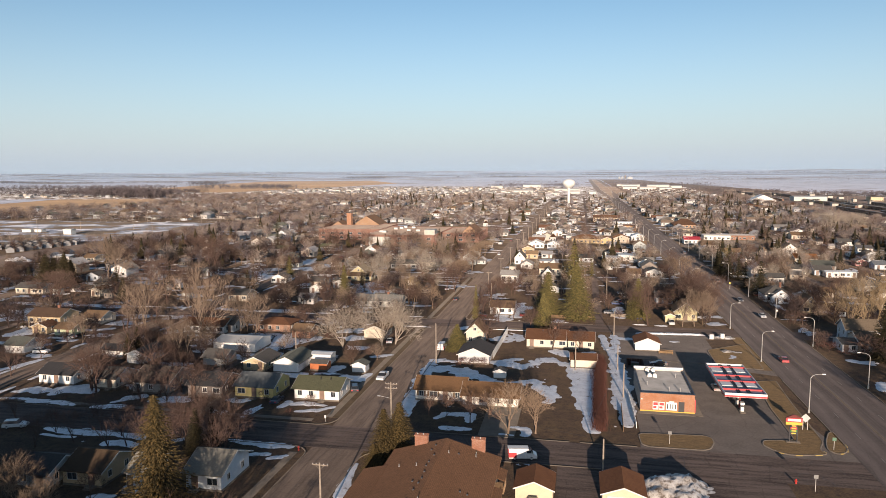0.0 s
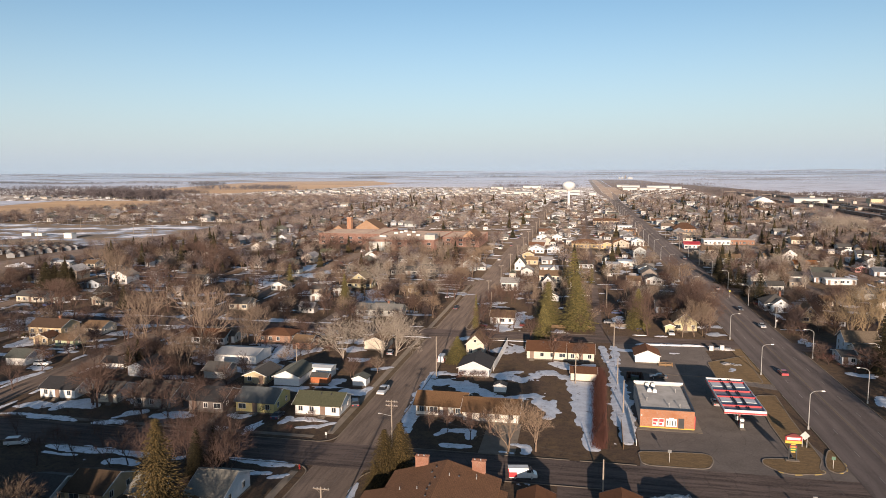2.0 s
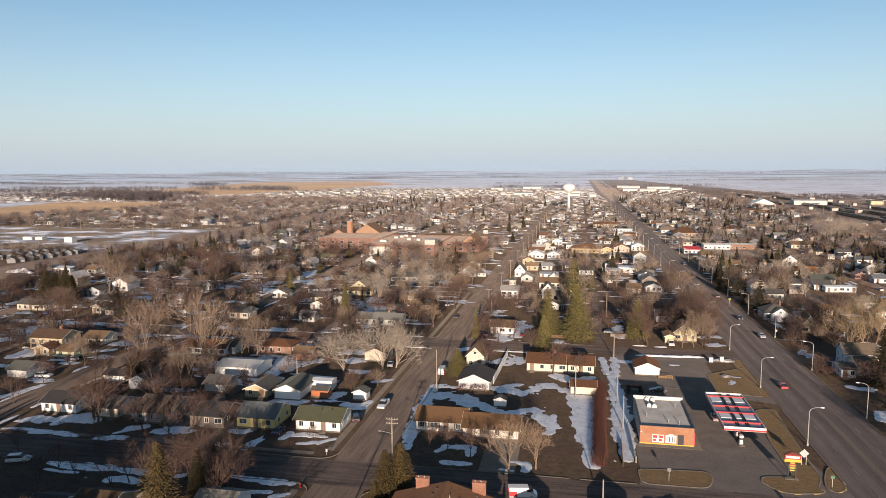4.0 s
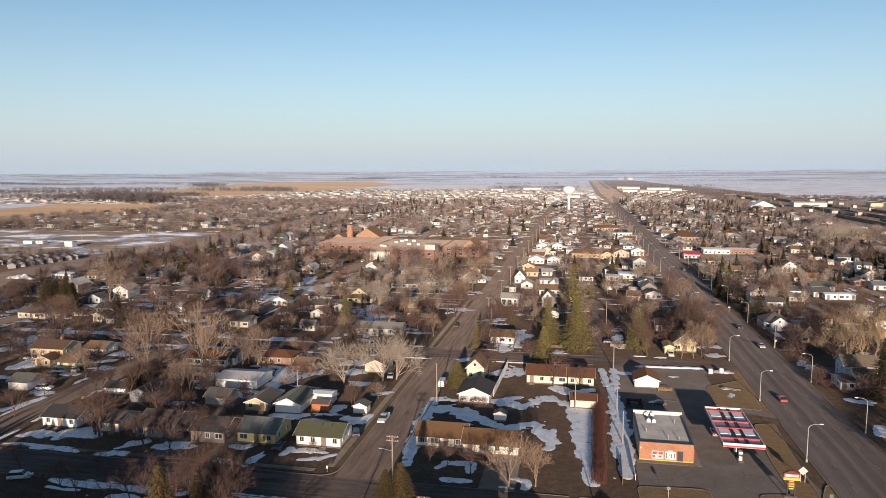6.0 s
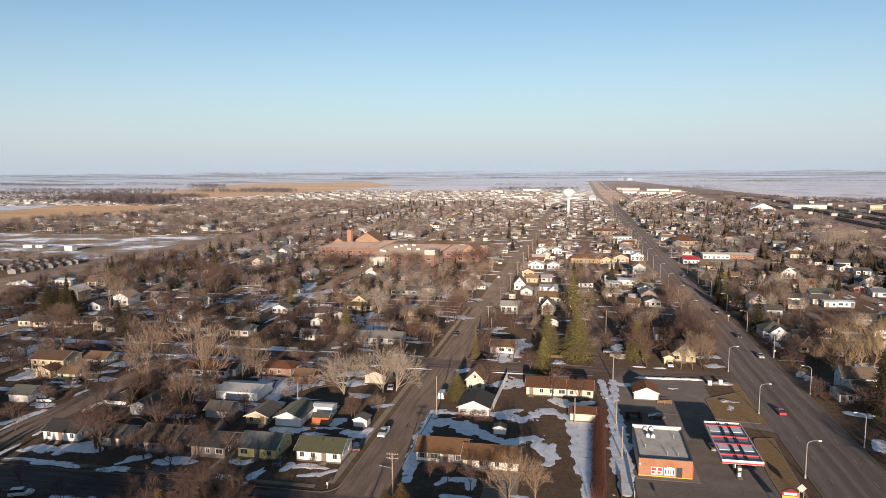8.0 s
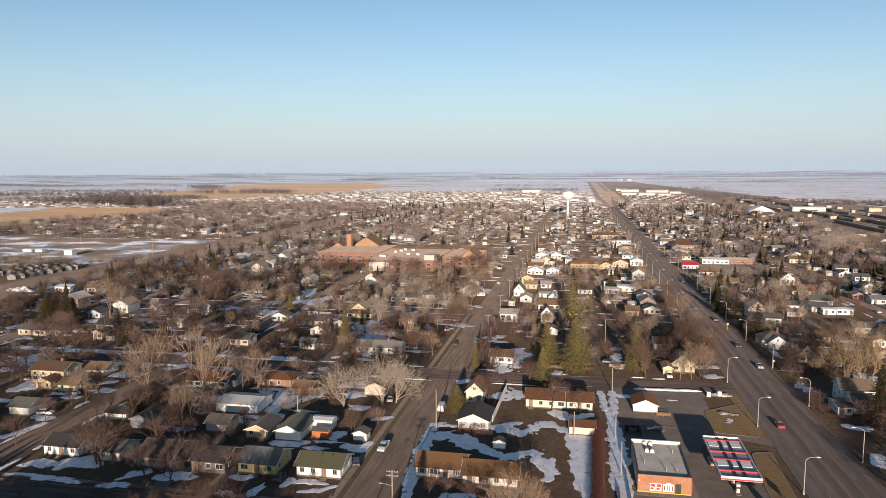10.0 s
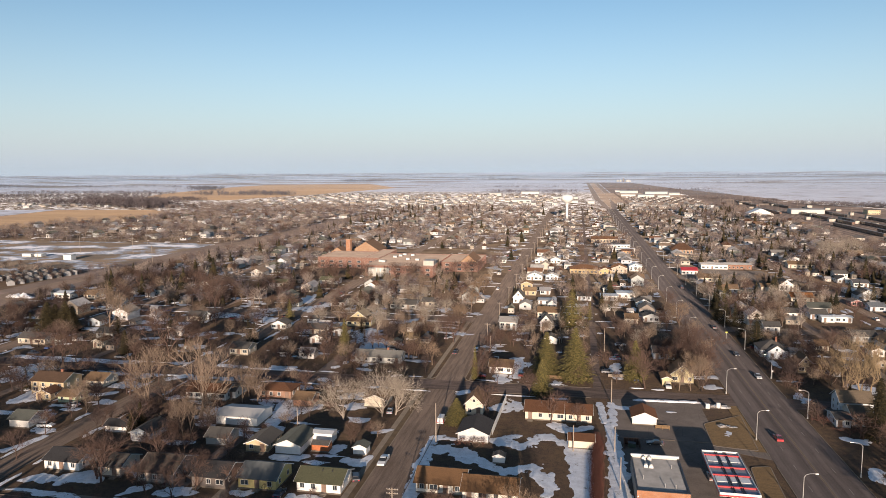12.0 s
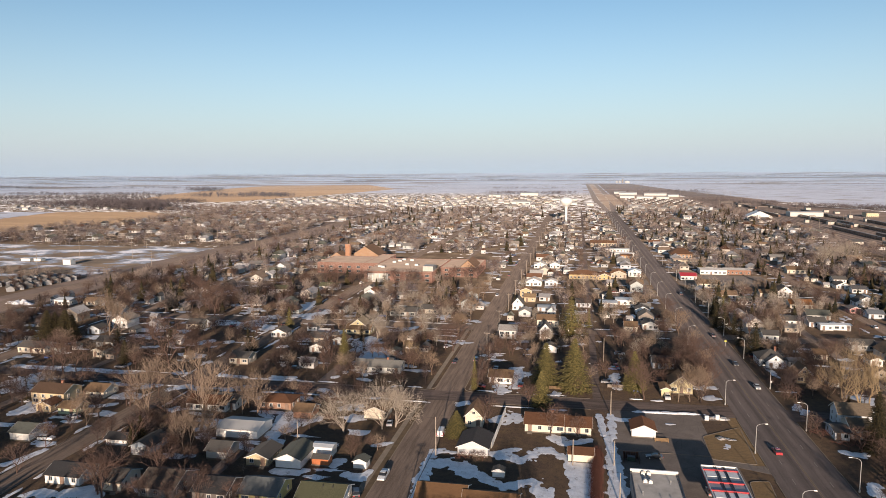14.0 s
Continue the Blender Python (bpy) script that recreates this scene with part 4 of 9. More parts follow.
sheet("field", [(-2900, 1700), (-3300, 3300), (-1500, 3360), (-1435, 2586), (-1320, 2107), (-1900, 1900)], 0.1, HAZED_SNOW_FIELD, "snow-covered field beyond the last houses", "field")
sheet("field", [(430, 1750), (260, 2500), (300, 3370), (3300, 3300), (3300, 1300), (900, 1300), (600, 1400)], 0.1, HAZED_SNOW_FIELD, "wide snow-covered field beyond the rail yard", "field")
sheet("field", [(-600, 2250), (-660, 3370), (20, 3370), (20, 2250)], 0.1, HAZED_SNOW_FIELD, "snow-covered field beside the highway", "field")
sheet("dirt_strip", [(-366, 300), (-366, 1000), (-322, 1000), (-322, 300)], 0.02, RAIL_YARD, "wide bare brown strip along a road", "dirt")
sheet("park", [(-760, 455), (-700, 652), (-367, 652), (-367, 458), (-402, 452), (-440, 446)], 0.06, PARK, "thawing playing field with snow and brown grass", "park")
sheet("rail_yard", [(272, 480), (262, 1900), (330, 1900), (530, 1330), (600, 480)], 0.08, RAIL_YARD, "brown gravel of a rail yard", "rail yard")

sheet("field", [(95, 2090), (96, 3650), (150, 3720), (235, 3560), (290, 2950), (345, 2400), (440, 1820), (470, 1560), (300, 1880), (278, 2090)], 0.13, BROWN_LAND, "brown land between the highway and the railway", "field")
sheet("lot", [(76, 1312), (76, 2100), (276, 2100), (276, 1312)], 0.07, TAN_LOT, "pale gravel lots beside the highway at the edge of town", "lot")

# ---- streets ----
AVENUES = [(-345, 17), (-246, 9), (-146, 8.6), (-45.2, 10.6), (151, 9), (246, 9)]
CROSS = [(127.6, 11.4), (234.5, 10.6), (341, 10), (447, 10), (554, 10), (661, 10), (768, 10), (875, 10), (982, 10), (1089, 10), (1196, 10), (1303, 10)]
for x, w in AVENUES:
    slab("road", x - w / 2, x + w / 2, -500, 1310 if x > -340 else 1600, -0.2, 0.034, ROAD, "worn greyish brown asphalt avenue", "road")
for k, (y, w) in enumerate(CROSS):
    slab("road", -345 if y < 700 else -700, 250, y - w / 2, y + w / 2, -0.2, 0.04 + 0.001 * k, SIDE_ROAD if k < 2 else ROAD, "worn greyish brown asphalt cross street", "road")
slab("road", 51.6, 69.4, -500, 1290, -0.2, 0.06, HIGHWAY, "wide straight grey asphalt highway", "highway")
# past the town the highway parts into two carriageways with a grass median
sheet("road", [(51.6, 1290), (38, 1700), (38, 4400), (52, 4400), (52, 1700), (60.2, 1290)], 0.06, HIGHWAY_PALE, "pale carriageway of the divided highway", "highway")
sheet("road", [(60.4, 1290), (76, 1700), (76, 4400), (91, 4400), (91, 1700), (69.4, 1290)], 0.06, HIGHWAY_PALE, "pale carriageway of the divided highway", "highway")
sheet("road", [(100, 1330), (104, 3600), (110, 3600), (107, 1330)], 0.075, ROAD, "frontage road beside the highway", "road")
sheet("verge", [(60.3, 1292), (53, 1720), (53, 4400), (75, 4400), (75, 1720)], 0.05, TAN_LOT, "brown grass median of the highway", "verge")
slab("road", 6.3, 9.2, 240, 1300, -0.2, 0.03, SIDE_ROAD, "narrow asphalt alley between back yards", "alley")
for x in (-95, -196, -296, 110, 200):
    slab("road", x - 2, x + 2, 133 if x > -330 else 0, 1300, -0.2, 0.028, ALLEY_GRAVEL, "narrow gravel alley between back yards", "alley")
LANE = plain("worn_lane_paint", (0.26, 0.24, 0.21), 0.8, 0, 0.5, 3)
LANE_YELLOW = plain("worn_yellow_paint", (0.25, 0.17, 0.07), 0.8, 0, 0.5, 3)
for x in (56.0, 65.0):
    for k in range(45):
        y = 60 + k * 12.2
        tagged(new("lane_marking", CACHE.setdefault("dash", Build().box(-0.07, 0.07, 0, 3, 0, 0.004).mesh("lane_marking", LANE))), "worn white lane dash", "marking", "lane dashes on the highway", "structure").location = (x, y, 0.062)
for x in (60.3, 60.7):
    slab("lane_marking", x - 0.06, x + 0.06, -100, 1500, 0.05, 0.066, LANE_YELLOW, "worn yellow centre line on the highway", "marking")


def kerb_run(x0, x1, y0, y1):
    slab("kerb", x0, x1, y0, y1, -0.1, 0.15, CONCRETE, "pale concrete kerb", "kerb", 0.02)


# kerbs stop at the corners, which have rounded returns
def corner(cx, cy, sx, sy, r=4.0):
    b = Build()
    for i in range(6):
        a0, a1 = math.pi / 2 * i / 6, math.pi / 2 * (i + 1) / 6
        p = [(cx + sx * (r - rr * math.cos(a)), cy + sy * (r - rr * math.sin(a))) for a in (a0, a1) for rr in (r, r - 0.22)]
        q = [(*p[0], 0.15), (*p[1], 0.15), (*p[3], 0.15), (*p[2], 0.15), (*p[0], -0.1), (*p[1], -0.1), (*p[3], -0.1), (*p[2], -0.1)]
        b.add(q, [(0, 1, 2, 3), (0, 4, 5, 1), (1, 5, 6, 2), (2, 6, 7, 3), (3, 7, 4, 0)])
    tagged(new("kerb", b.mesh("kerb", CONCRETE)), "rounded concrete kerb at a street corner", "kerb", kind="structure")


ys = [(y - w / 2, y + w / 2) for y, w in CROSS[:4]]
for x, w in AVENUES[1:4]:
    for side in (-1, 1):
        e = x + side * w / 2
        for (a0, a1), (b0, b1) in zip(ys, ys[1:]):
            kerb_run(min(e, e + side * 0.2), max(e, e + side * 0.2), a1 + 4, b0 - 4)
            corner(e, a1, side, 1)
            corner(e, b0, side, -1)
for k, (y0, y1) in enumerate(ys[:3]):
    for xa, xb in ((-241.5, -150.3), (-141.7, -50.5), (-39.9, 5.4)):
        for e, side in ((y0, -1), (y1, 1)):
            if not (k == 0 and xb > 0 and side > 0):
                kerb_run(xa + 4, xb - (4 if xb < 0 else 0), min(e, e + side * 0.2), max(e, e + side * 0.2))
for e, side in ((-50.5, -1), (-39.9, 1)):
    kerb_run(min(e, e + side * 0.2), max(e, e + side * 0.2), 40, 117.9)
    corner(e, 121.9, side, -1)
kerb_run(-35.9, -1, 133.3, 133.5)
kerb_run(1, 12, 133.3, 133.5)
for y0, y1 in ((139, 183), (190, 228), (242, 335), (347, 440)):
    kerb_run(51.4, 51.6, y0, y1)
for y0, y1 in ((60, 228), (240, 335), (347, 440)):
    kerb_run(69.4, 69.6, y0, y1)
# pavements
slab("pavement", -53.9, -52.3, 138, 229, -0.1, 0.06, CONCRETE, "pale concrete pavement along the avenue", "pavement")
slab("pavement", -53.9, -52.3, 241, 336, -0.1, 0.06, CONCRETE, "pale concrete pavement along the avenue", "pavement")
slab("pavement", -38.2, -36.8, 242, 336, -0.1, 0.06, CONCRETE, "pale concrete pavement along the avenue", "pavement")
slab("pavement", -139, -56, 135.2, 136.6, -0.1, 0.065, CONCRETE, "pale concrete pavement along the cross street", "pavement")
slab("pavement", -53.9, -52.3, 60, 119, -0.1, 0.06, CONCRETE, "pale concrete pavement along the avenue", "pavement")
# verge of darker soil between pavement and kerb
slab("verge", -52.3, -50.7, 138, 229, -0.1, 0.05, plain("bare_soil", (0.1, 0.075, 0.05), 0.95, 0, 0.4, 0.4), "strip of dark bare soil along the kerb", "verge")
# the shop's forecourt, its apron to the street and the lots north of it
sheet("pavement", [(12.6, 133.3), (51.6, 133.3), (51.6, 139), (49.8, 142), (44, 181), (44, 190), (51.7, 187), (51.7, 192), (44, 196), (11.5, 196), (11.5, 176), (13.2, 176), (13.2, 141.5)], 0.045, LOT, "grey asphalt forecourt of a fuel station", "forecourt")
sheet("pavement", [(71, 492), (71, 509), (90, 509), (90, 538), (134, 538), (134, 492)], 0.043, LOT, "worn asphalt parking lot before flat-roofed shops", "parking lot")
take(70, 134, 480, 540)
take(20, 50, 488, 512)
sheet("pavement", [(18, 488), (18, 499), (50, 511), (50, 488)], 0.043, LOT, "worn asphalt parking lot beside a tan building", "parking lot")
sheet("pavement", [(11.5, 196.3), (40, 196.3), (40, 225), (49, 226), (51.7, 229.5), (11.5, 229.5)], 0.043, LOT, "worn asphalt parking lot", "parking lot")
sheet("pavement", [(11.8, 121.8), (36, 121.8), (36, 90), (-3, 90), (-3, 121.8)], 0.037, SIDE_ROAD, "cracked asphalt yard behind garages", "yard")
sheet("driveway", [(-19.5, 133.5), (-12, 133.5), (-12, 151), (-19.5, 151)], 0.05, CONCRETE, "grey concrete driveway", "driveway")
sheet("driveway", [(-84, 133.5), (-80.5, 133.5), (-80.5, 150), (-84, 150)], 0.05, CONCRETE, "grey concrete driveway", "driveway")
kerb_run(29, 39, 196, 196.3)
kerb_run(12, 28, 196, 196.3)


# ---- the fuel station ----
def station():
    root = thing("shop", (14.2, 154.2, 0), "orange brick fuel station shop with a flat grey roof", "shop")
    take(12, 27, 153, 175)
    w, d, h = 11.6, 19.2, 4.1
    b = brick((0.5, 0.22, 0.11))
    part("wall", Build().box(0, w, 0, 0.3, 0.35, h + 0.2).mesh("wall", b), root)
    part("wall", Build().box(0, w, d - 0.3, d, 0.35, h + 0.5).mesh("wall", siding((0.66, 0.62, 0.55))), root)
    part("wall", Build().box(0, 0.3, 0.3, d - 0.3, 0.35, h + 0.15).mesh("wall", siding((0.3, 0.28, 0.26))), root)
    part("wall", Build().box(w - 0.3, w, 0.3, d - 0.3, 0.35, h + 0.15).mesh("wall", b), root)
    part("roof", Build().box(0.3, w - 0.3, 0.3, d - 0.3, h - 0.3, h - 0.05).mesh("roof", GRAVEL_ROOF), root)
    part("coping", Build().box(-0.08, w + 0.08, -0.08, 0.38, h + 0.2, h + 0.32).mesh("coping", DARK), root)
    part("coping", Build().box(-0.08, w + 0.08, d - 0.4, d + 0.08, h + 0.5, h + 0.85).mesh("coping", WHITE), root, "white coping at the back of the roof")
    part("coping", Build().box(-0.08, 0.34, 0.38, d - 0.4, h + 0.15, h + 0.26).mesh("coping", DARK), root)
    part("coping", Build().box(w - 0.34, w + 0.08, 0.38, d - 0.4, h + 0.15, h + 0.26).mesh("coping", DARK), root)
    part("base_stripe", Build().box(-0.03, w + 0.03, -0.03, 0.28, -0.05, 0.36).mesh("base_stripe", YELLOW), root, "yellow painted stripe at the foot")
    for x in (3.3, 4.6):
        o = part("window", Build().box(-0.6, 0.6, -0.05, 0.02, -0.9, 0.9).mesh("window", WHITE), root, "window covered with red and white posters", (x, -0.01, 1.5))
        part("poster", Build().box(-0.48, 0.48, -0.08, -0.05, 0.1, 0.75).box(-0.48, 0.2, -0.08, -0.05, -0.6, -0.1).mesh("poster", RED), o)
    o = part("window", Build().box(-1.15, 1.15, -0.05, 0.02, -0.9, 0.9).box(-0.5, 0.5, -0.05, 0.02, 0.9, 1.15).mesh("window", WHITE), root, "bright shop front window", (6.7, -0.01, 1.5))
    for k in range(4):
        part("pane", Build().box(-0.09, 0.09, -0.07, -0.05, -0.6, 0.5).mesh("pane", GLASS), o, "", (-0.84 + k * 0.56, 0, 0))
    o = part("door", Build().box(-0.62, 0.62, -0.05, 0.02, 0.1, 2.4).mesh("door", DARK), root, "dark glazed shop door", (8.8, -0.01, 0.2))
    for x, y in ((3.2, 13.6), (4.4, 13.4), (3.0, 18.0), (4.4, 18.1)):
        u = part("roof_unit", Build().box(-0.5, 0.5, -0.5, 0.5, -0.05, 0.7, 0.08).mesh("roof_unit", GALVANISED), root, "", (x, y, h - 0.05))
        part("fan", Build().tube((0, 0, 0.68), (0, 0, 0.9), 0.34, 0.3, 10).mesh("fan", GALVANISED), u)
    for x, y in ((6.5, 3.0), (8.8, 2.6), (2.0, 6.5), (9.2, 13.5)):
        part("vent_pipe", Build().tube((0, 0, -0.05), (0, 0, 0.8), 0.09, 0.09, 8).tube((0, 0, 0.8), (0, 0, 0.95), 0.16, 0.12, 8).mesh("vent_pipe", GALVANISED), root, "", (x, y, h - 0.05))
    part("gutter_box", Build().box(-0.1, 0.1, -0.2, 0.2, 0.3, 3.2).mesh("gutter_box", RED), root, "", (w + 0.1, 0.3, 0))
    part("wall_lamp", Build().box(-0.15, 0.15, -0.2, 0, 0, 0.25).mesh("wall_lamp", WHITE), root, "", (0.3, 0, 2.8))
    slab("pavement", 13.6, 26.4, 152.6, 154.15, -0.1, 0.14, CONCRETE, "concrete walk at the foot of the shop", "pavement")
    slab("pavement", 25.85, 27.4, 152.6, 173, -0.1, 0.13, CONCRETE, "concrete walk beside the shop", "pavement")


def canopy():
    x0, x1, y0, y1 = 32.0, 40.7, 154.6, 178.2
    take(x0, x1, y0, y1)
    root = thing("fuel_canopy", (x0, y0, 0), "fuel station canopy with red beams over a white deck", "canopy")
    w, d, zb, zt = x1 - x0, y1 - y0, 4.25, 5.2
    part("deck", Build().box(0.12, w - 0.12, 0.12, d - 0.12, zt - 0.55, zt - 0.4).mesh("deck", plain("grey_deck", (0.3, 0.31, 0.34), 0.6)), root)
    for n, (a, b, c, e) in enumerate(((0, w, 0, 0.12), (0, w, d - 0.12, d), (0, 0.12, 0.12, d - 0.12), (w - 0.12, w, 0.12, d - 0.12))):
        f = part("fascia", Build().box(a, b, c, e, zb, zt).mesh("fascia", WHITE), root, "white fascia with a red band")
        part("band", Build().box(a - 0.02, b + 0.02, c - 0.02, e + 0.02, zb + 0.05, zb + 0.42).mesh("band", RED), f)
    for f in (0.15, 0.41, 0.6, 0.9):
        y = f * d
        part("beam", Build().box(0.12, w - 0.12, y - 0.14, y + 0.14, zt - 0.4, zt - 0.1).box(0.12, w - 0.12, y - 0.2, y + 0.2, zt - 0.1, zt - 0.05).mesh("beam", RED), root, "red steel roof beam")
    for a, b in ((0.27, 0.395), (0.75, 0.885)):
        for u, v in ((0.07, 0.38), (0.45, 0.6), (0.67, 0.93)):
            part("panel", Build().box(u * w, v * w, a * d, b * d, zt - 0.4, zt - 0.3).mesh("panel", WHITE), root, "white roof panel")
    for x in (0.36, 0.41, 0.6, 0.65):
        part("joist", Build().box(x * w - 0.09, x * w + 0.09, 0.3, d - 0.3, zt - 0.38, zt - 0.14).mesh("joist", DARK), root, "dark steel joist")
    for y in (5.5, d - 5.5):
        part("column", Build().box(w / 2 - 0.2, w / 2 + 0.2, y - 0.2, y + 0.2, 0.2, zb + 0.1).mesh("column", plain("dark_red_paint", (0.2, 0.03, 0.03))), root, "dark red steel column")
    for y in (3.2, 8.0, d - 8, d - 3.2):
        isl = tagged(new("pump_island", Build().box(-0.6, 0.6, -1.5, 1.5, -0.05, 0.18, 0.03).mesh("pump_island", CONCRETE)), "concrete fuel pump island", "island", kind="structure")
        isl.location = (x0 + w / 2, y0 + y, 0.04)
        p = thing("fuel_pump", (x0 + w / 2, y0 + y, 0.2), "white fuel pump with a dark display on a concrete island", "fuel pump", "fuel pumps")
        part("body", Build().box(-0.35, 0.35, -0.5, 0.5, 0, 1.6, 0.03).mesh("body", WHITE), p)
        part("display", Build().box(-0.3, 0.3, -0.54, -0.48, 1.0, 1.45).mesh("display", DARK), p)
        part("top_sign", Build().box(-0.45, 0.45, -0.55, 0.55, 1.6, 2.0, 0.04).mesh("top_sign", WHITE), p)
        part("nozzle", Build().tube((0.36, -0.2, 0.7), (0.42, -0.2, 1.2), 0.04, 0.03, 6).mesh("nozzle", DARK), p)


def price_sign():
    x, y = 42.2, 141.0
    take(x - 2, x + 2, y - 1, y + 1)
    root = thing("price_sign", (x, y, 0), "fuel price sign with red, yellow and green panels on two posts", "sign")
    part("footing", Build().box(-1.3, 1.3, -0.5, 0.5, -0.05, 0.3, 0.05).mesh("footing", CONCRETE), root)
    for s in (-0.7, 0.7):
        part("post", Build().box(s - 0.09, s + 0.09, -0.09, 0.09, 0.3, 3.3).mesh("post", DARK), root)
    part("name_panel", Build().box(-1.5, 1.5, -0.2, 0.2, 4.3, 5.1).mesh("name_panel", RED), root, "red panel")
    part("top_panel", Build().extrude([(-1.6, 5.1), (1.6, 5.1), (0.3, 5.75), (-0.3, 5.75)], -0.22, 0.22).mesh("top_panel", plain("dark_red_panel", (0.16, 0.025, 0.022))), root, "dark red gabled top")
    part("lettering_bar", Build().box(-1.2, 1.2, -0.23, -0.2, 4.5, 4.95).mesh("lettering_bar", WHITE), root)
    part("slogan_panel", Build().box(-1.5, 1.5, -0.2, 0.2, 3.75, 4.28).mesh("slogan_panel", YELLOW), root, "yellow panel")
    for k, m in enumerate((DARK, RED, plain("green_paint", (0.05, 0.25, 0.06)), DARK)):
        z = 3.3 - k * 0.5
        pn = part("price_panel", Build().box(-0.6, 0.6, -0.15, 0.15, z, z + 0.46).mesh("price_panel", m), root)
        part("price_bar", Build().box(-0.4, 0.4, -0.18, -0.15, z + 0.12, z + 0.34).mesh("price_bar", YELLOW), pn)


def diamond_sign():
    root = thing("road_sign", (46.6, 148.5, 0), "back of a diamond-shaped grey road sign on two posts", "road sign")
    for s in (-0.45, 0.45):
        part("post", Build().box(s - 0.05, s + 0.05, -0.04, 0.04, -0.1, 2.6).mesh("post", GALVANISED), root)
    part("plate", Build().extrude([(0, 1.7), (0.95, 2.65), (0, 3.6), (-0.95, 2.65)], -0.07, -0.04).mesh("plate", plain("sign_back", (0.5, 0.5, 0.49), 0.5)), root)


station()
canopy()
price_sign()
diamond_sign()
# grass islands with kerbs round the forecourt


def island(name, outline, label, painted=()):
    """Turf inside a raised concrete kerb, along an outline on the plan; painted edges of the kerb are worn yellow."""
    corners = [Vector(p) for p in outline]
    m = len(corners)
    mid = sum(corners, Vector((0, 0))) / m
    pts, edges = [], []
    for i in range(m):
        a, b, c = corners[i - 1], corners[i], corners[(i + 1) % m]
        p, q = b.lerp(a, min(0.32, 1.4 / (a - b).length)), b.lerp(c, min(0.32, 1.4 / (c - b).length))
        pts += [p.lerp(b, f).lerp(b.lerp(q, f), f) for f in (0, 0.25, 0.5, 0.75, 1)]
        edges.append((q, c.lerp(b, min(0.32, 1.4 / (c - b).length))))
    n = len(pts)
    area = sum(pts[i].x * pts[(i + 1) % n].y - pts[(i + 1) % n].x * pts[i].y for i in range(n))
    if area < 0:
        pts.reverse()
    inner = []
    for i in range(n):
        a, b, c = pts[i - 1], pts[i], pts[(i + 1) % n]
        u, w = (b - a).normalized(), (c - b).normalized()
        side = Vector((-u.y - w.y, u.x + w.x)).normalized()
        inner.append(b + side * 0.2)
    v = [(p.x - mid.x, p.y - mid.y, z) for p in pts for z in (-0.05, 0.15)] + [(p.x - mid.x, p.y - mid.y, z) for p in inner for z in (0.15, 0.05)]
    f = []
    for i in range(n):
        j = (i + 1) % n
        f += [(2 * i, 2 * j, 2 * j + 1, 2 * i + 1), (2 * i + 1, 2 * j + 1, 2 * n + 2 * j, 2 * n + 2 * i), (2 * n + 2 * i, 2 * n + 2 * j, 2 * n + 2 * j + 1, 2 * n + 2 * i + 1)]
    root = tagged(new(name, Build().add(v, f).mesh("kerb", WORN_KERB)), label, "island", kind="structure")
    root.matrix_basis = pose(mid.x, mid.y, 0.04)
    part("turf", mesh("turf", [(p.x - mid.x, p.y - mid.y, 0.11) for p in inner], [tuple(range(n))], TURF), root)
    for i in painted:
        a, b = edges[i]
        e = (b - a).normalized()
        o = Vector((e.y, -e.x)) * 0.012
        q = [a + o, b + o, b - o * 15, a - o * 15]
        part("painted_edge", mesh("painted_edge", [(p.x - mid.x, p.y - mid.y, z) for z in (0.0, 0.156) for p in q], [(0, 1, 5, 4), (4, 5, 6, 7), (2, 3, 7, 6), (1, 2, 6, 5), (3, 0, 4, 7)], YELLOW_WORN), root, "worn yellow paint on the kerb")
    return root


WORN_KERB = plain("worn_dirty_kerb", (0.2, 0.172, 0.145), 0.9, 0, 0.45, 0.7)
YELLOW_WORN = plain("yellowed_kerb", (0.5, 0.36, 0.12), 0.8, 0, 0.5, 0.6)
island("grass_island", [(44.6, 181.4), (49.9, 182.8), (48.8, 165.3), (48.5, 152.3), (48.2, 142.4), (46.3, 138.0), (47.0, 135.9), (43.3, 134.8), (39.7, 134.3), (37.5, 136.1), (36.0, 138.6), (36.7, 141.1), (42.8, 142.2), (43.0, 150.4), (43.0, 160.5)], "long brown grass island with a price sign beside the highway", (5, 6, 7, 8))
island("grass_island", [(50.6, 147.5), (51.9, 148.5), (51.8, 142.6), (51.6, 139.2), (50.6, 137.3), (48.7, 136.3), (47.5, 138.2), (48.6, 142.5)], "small brown grass island at the street corner", (2, 3, 4))
island("grass_island", [(12.6, 140.4), (18.5, 141.0), (25.7, 141.5), (27.1, 140.4), (27.1, 138.0), (25.9, 134.7), (24.4, 133.7), (14.3, 133.6), (12.8, 134.8)], "brown grass island with a concrete kerb before the shop")
island("grass_island", [(38.1, 211.0), (50.8, 220.6), (49.5, 192.3), (37.8, 194.1)], "brown grass strip between parking lot and highway")
slab("verge", 48.2, 51.3, 192, 229, -0.1, 0.05, TURF, "brown grass verge along the highway", "verge")

for k in range(12):
    street_lamp(50.7, 159.7 + 41.0 * k, 1)
    street_lamp(70.3, 180.4 + 41.0 * k, -1)
for k in range(12, 26):
    street_lamp(50.7, 159.7 + 41.0 * k, 1)
for y in (51, 93.5, 133.5, 290, 337, 384, 431, 478, 525, 572, 619, 666, 713, 760, 807, 854, 901):
    utility_pole(-37.6, y, 10.2, 2 if y == 133.5 else 1, 0, y == 133.5)
lines = [51, 93.5, 133.5, 187, 236, 290, 337, 384]
for a, b in zip(lines, lines[1:]):
    for dx in (-1.1, 1.1):
        wire((-37.6 + dx, a, 9.9), (-37.6 + dx, b, 9.9), 0.7)
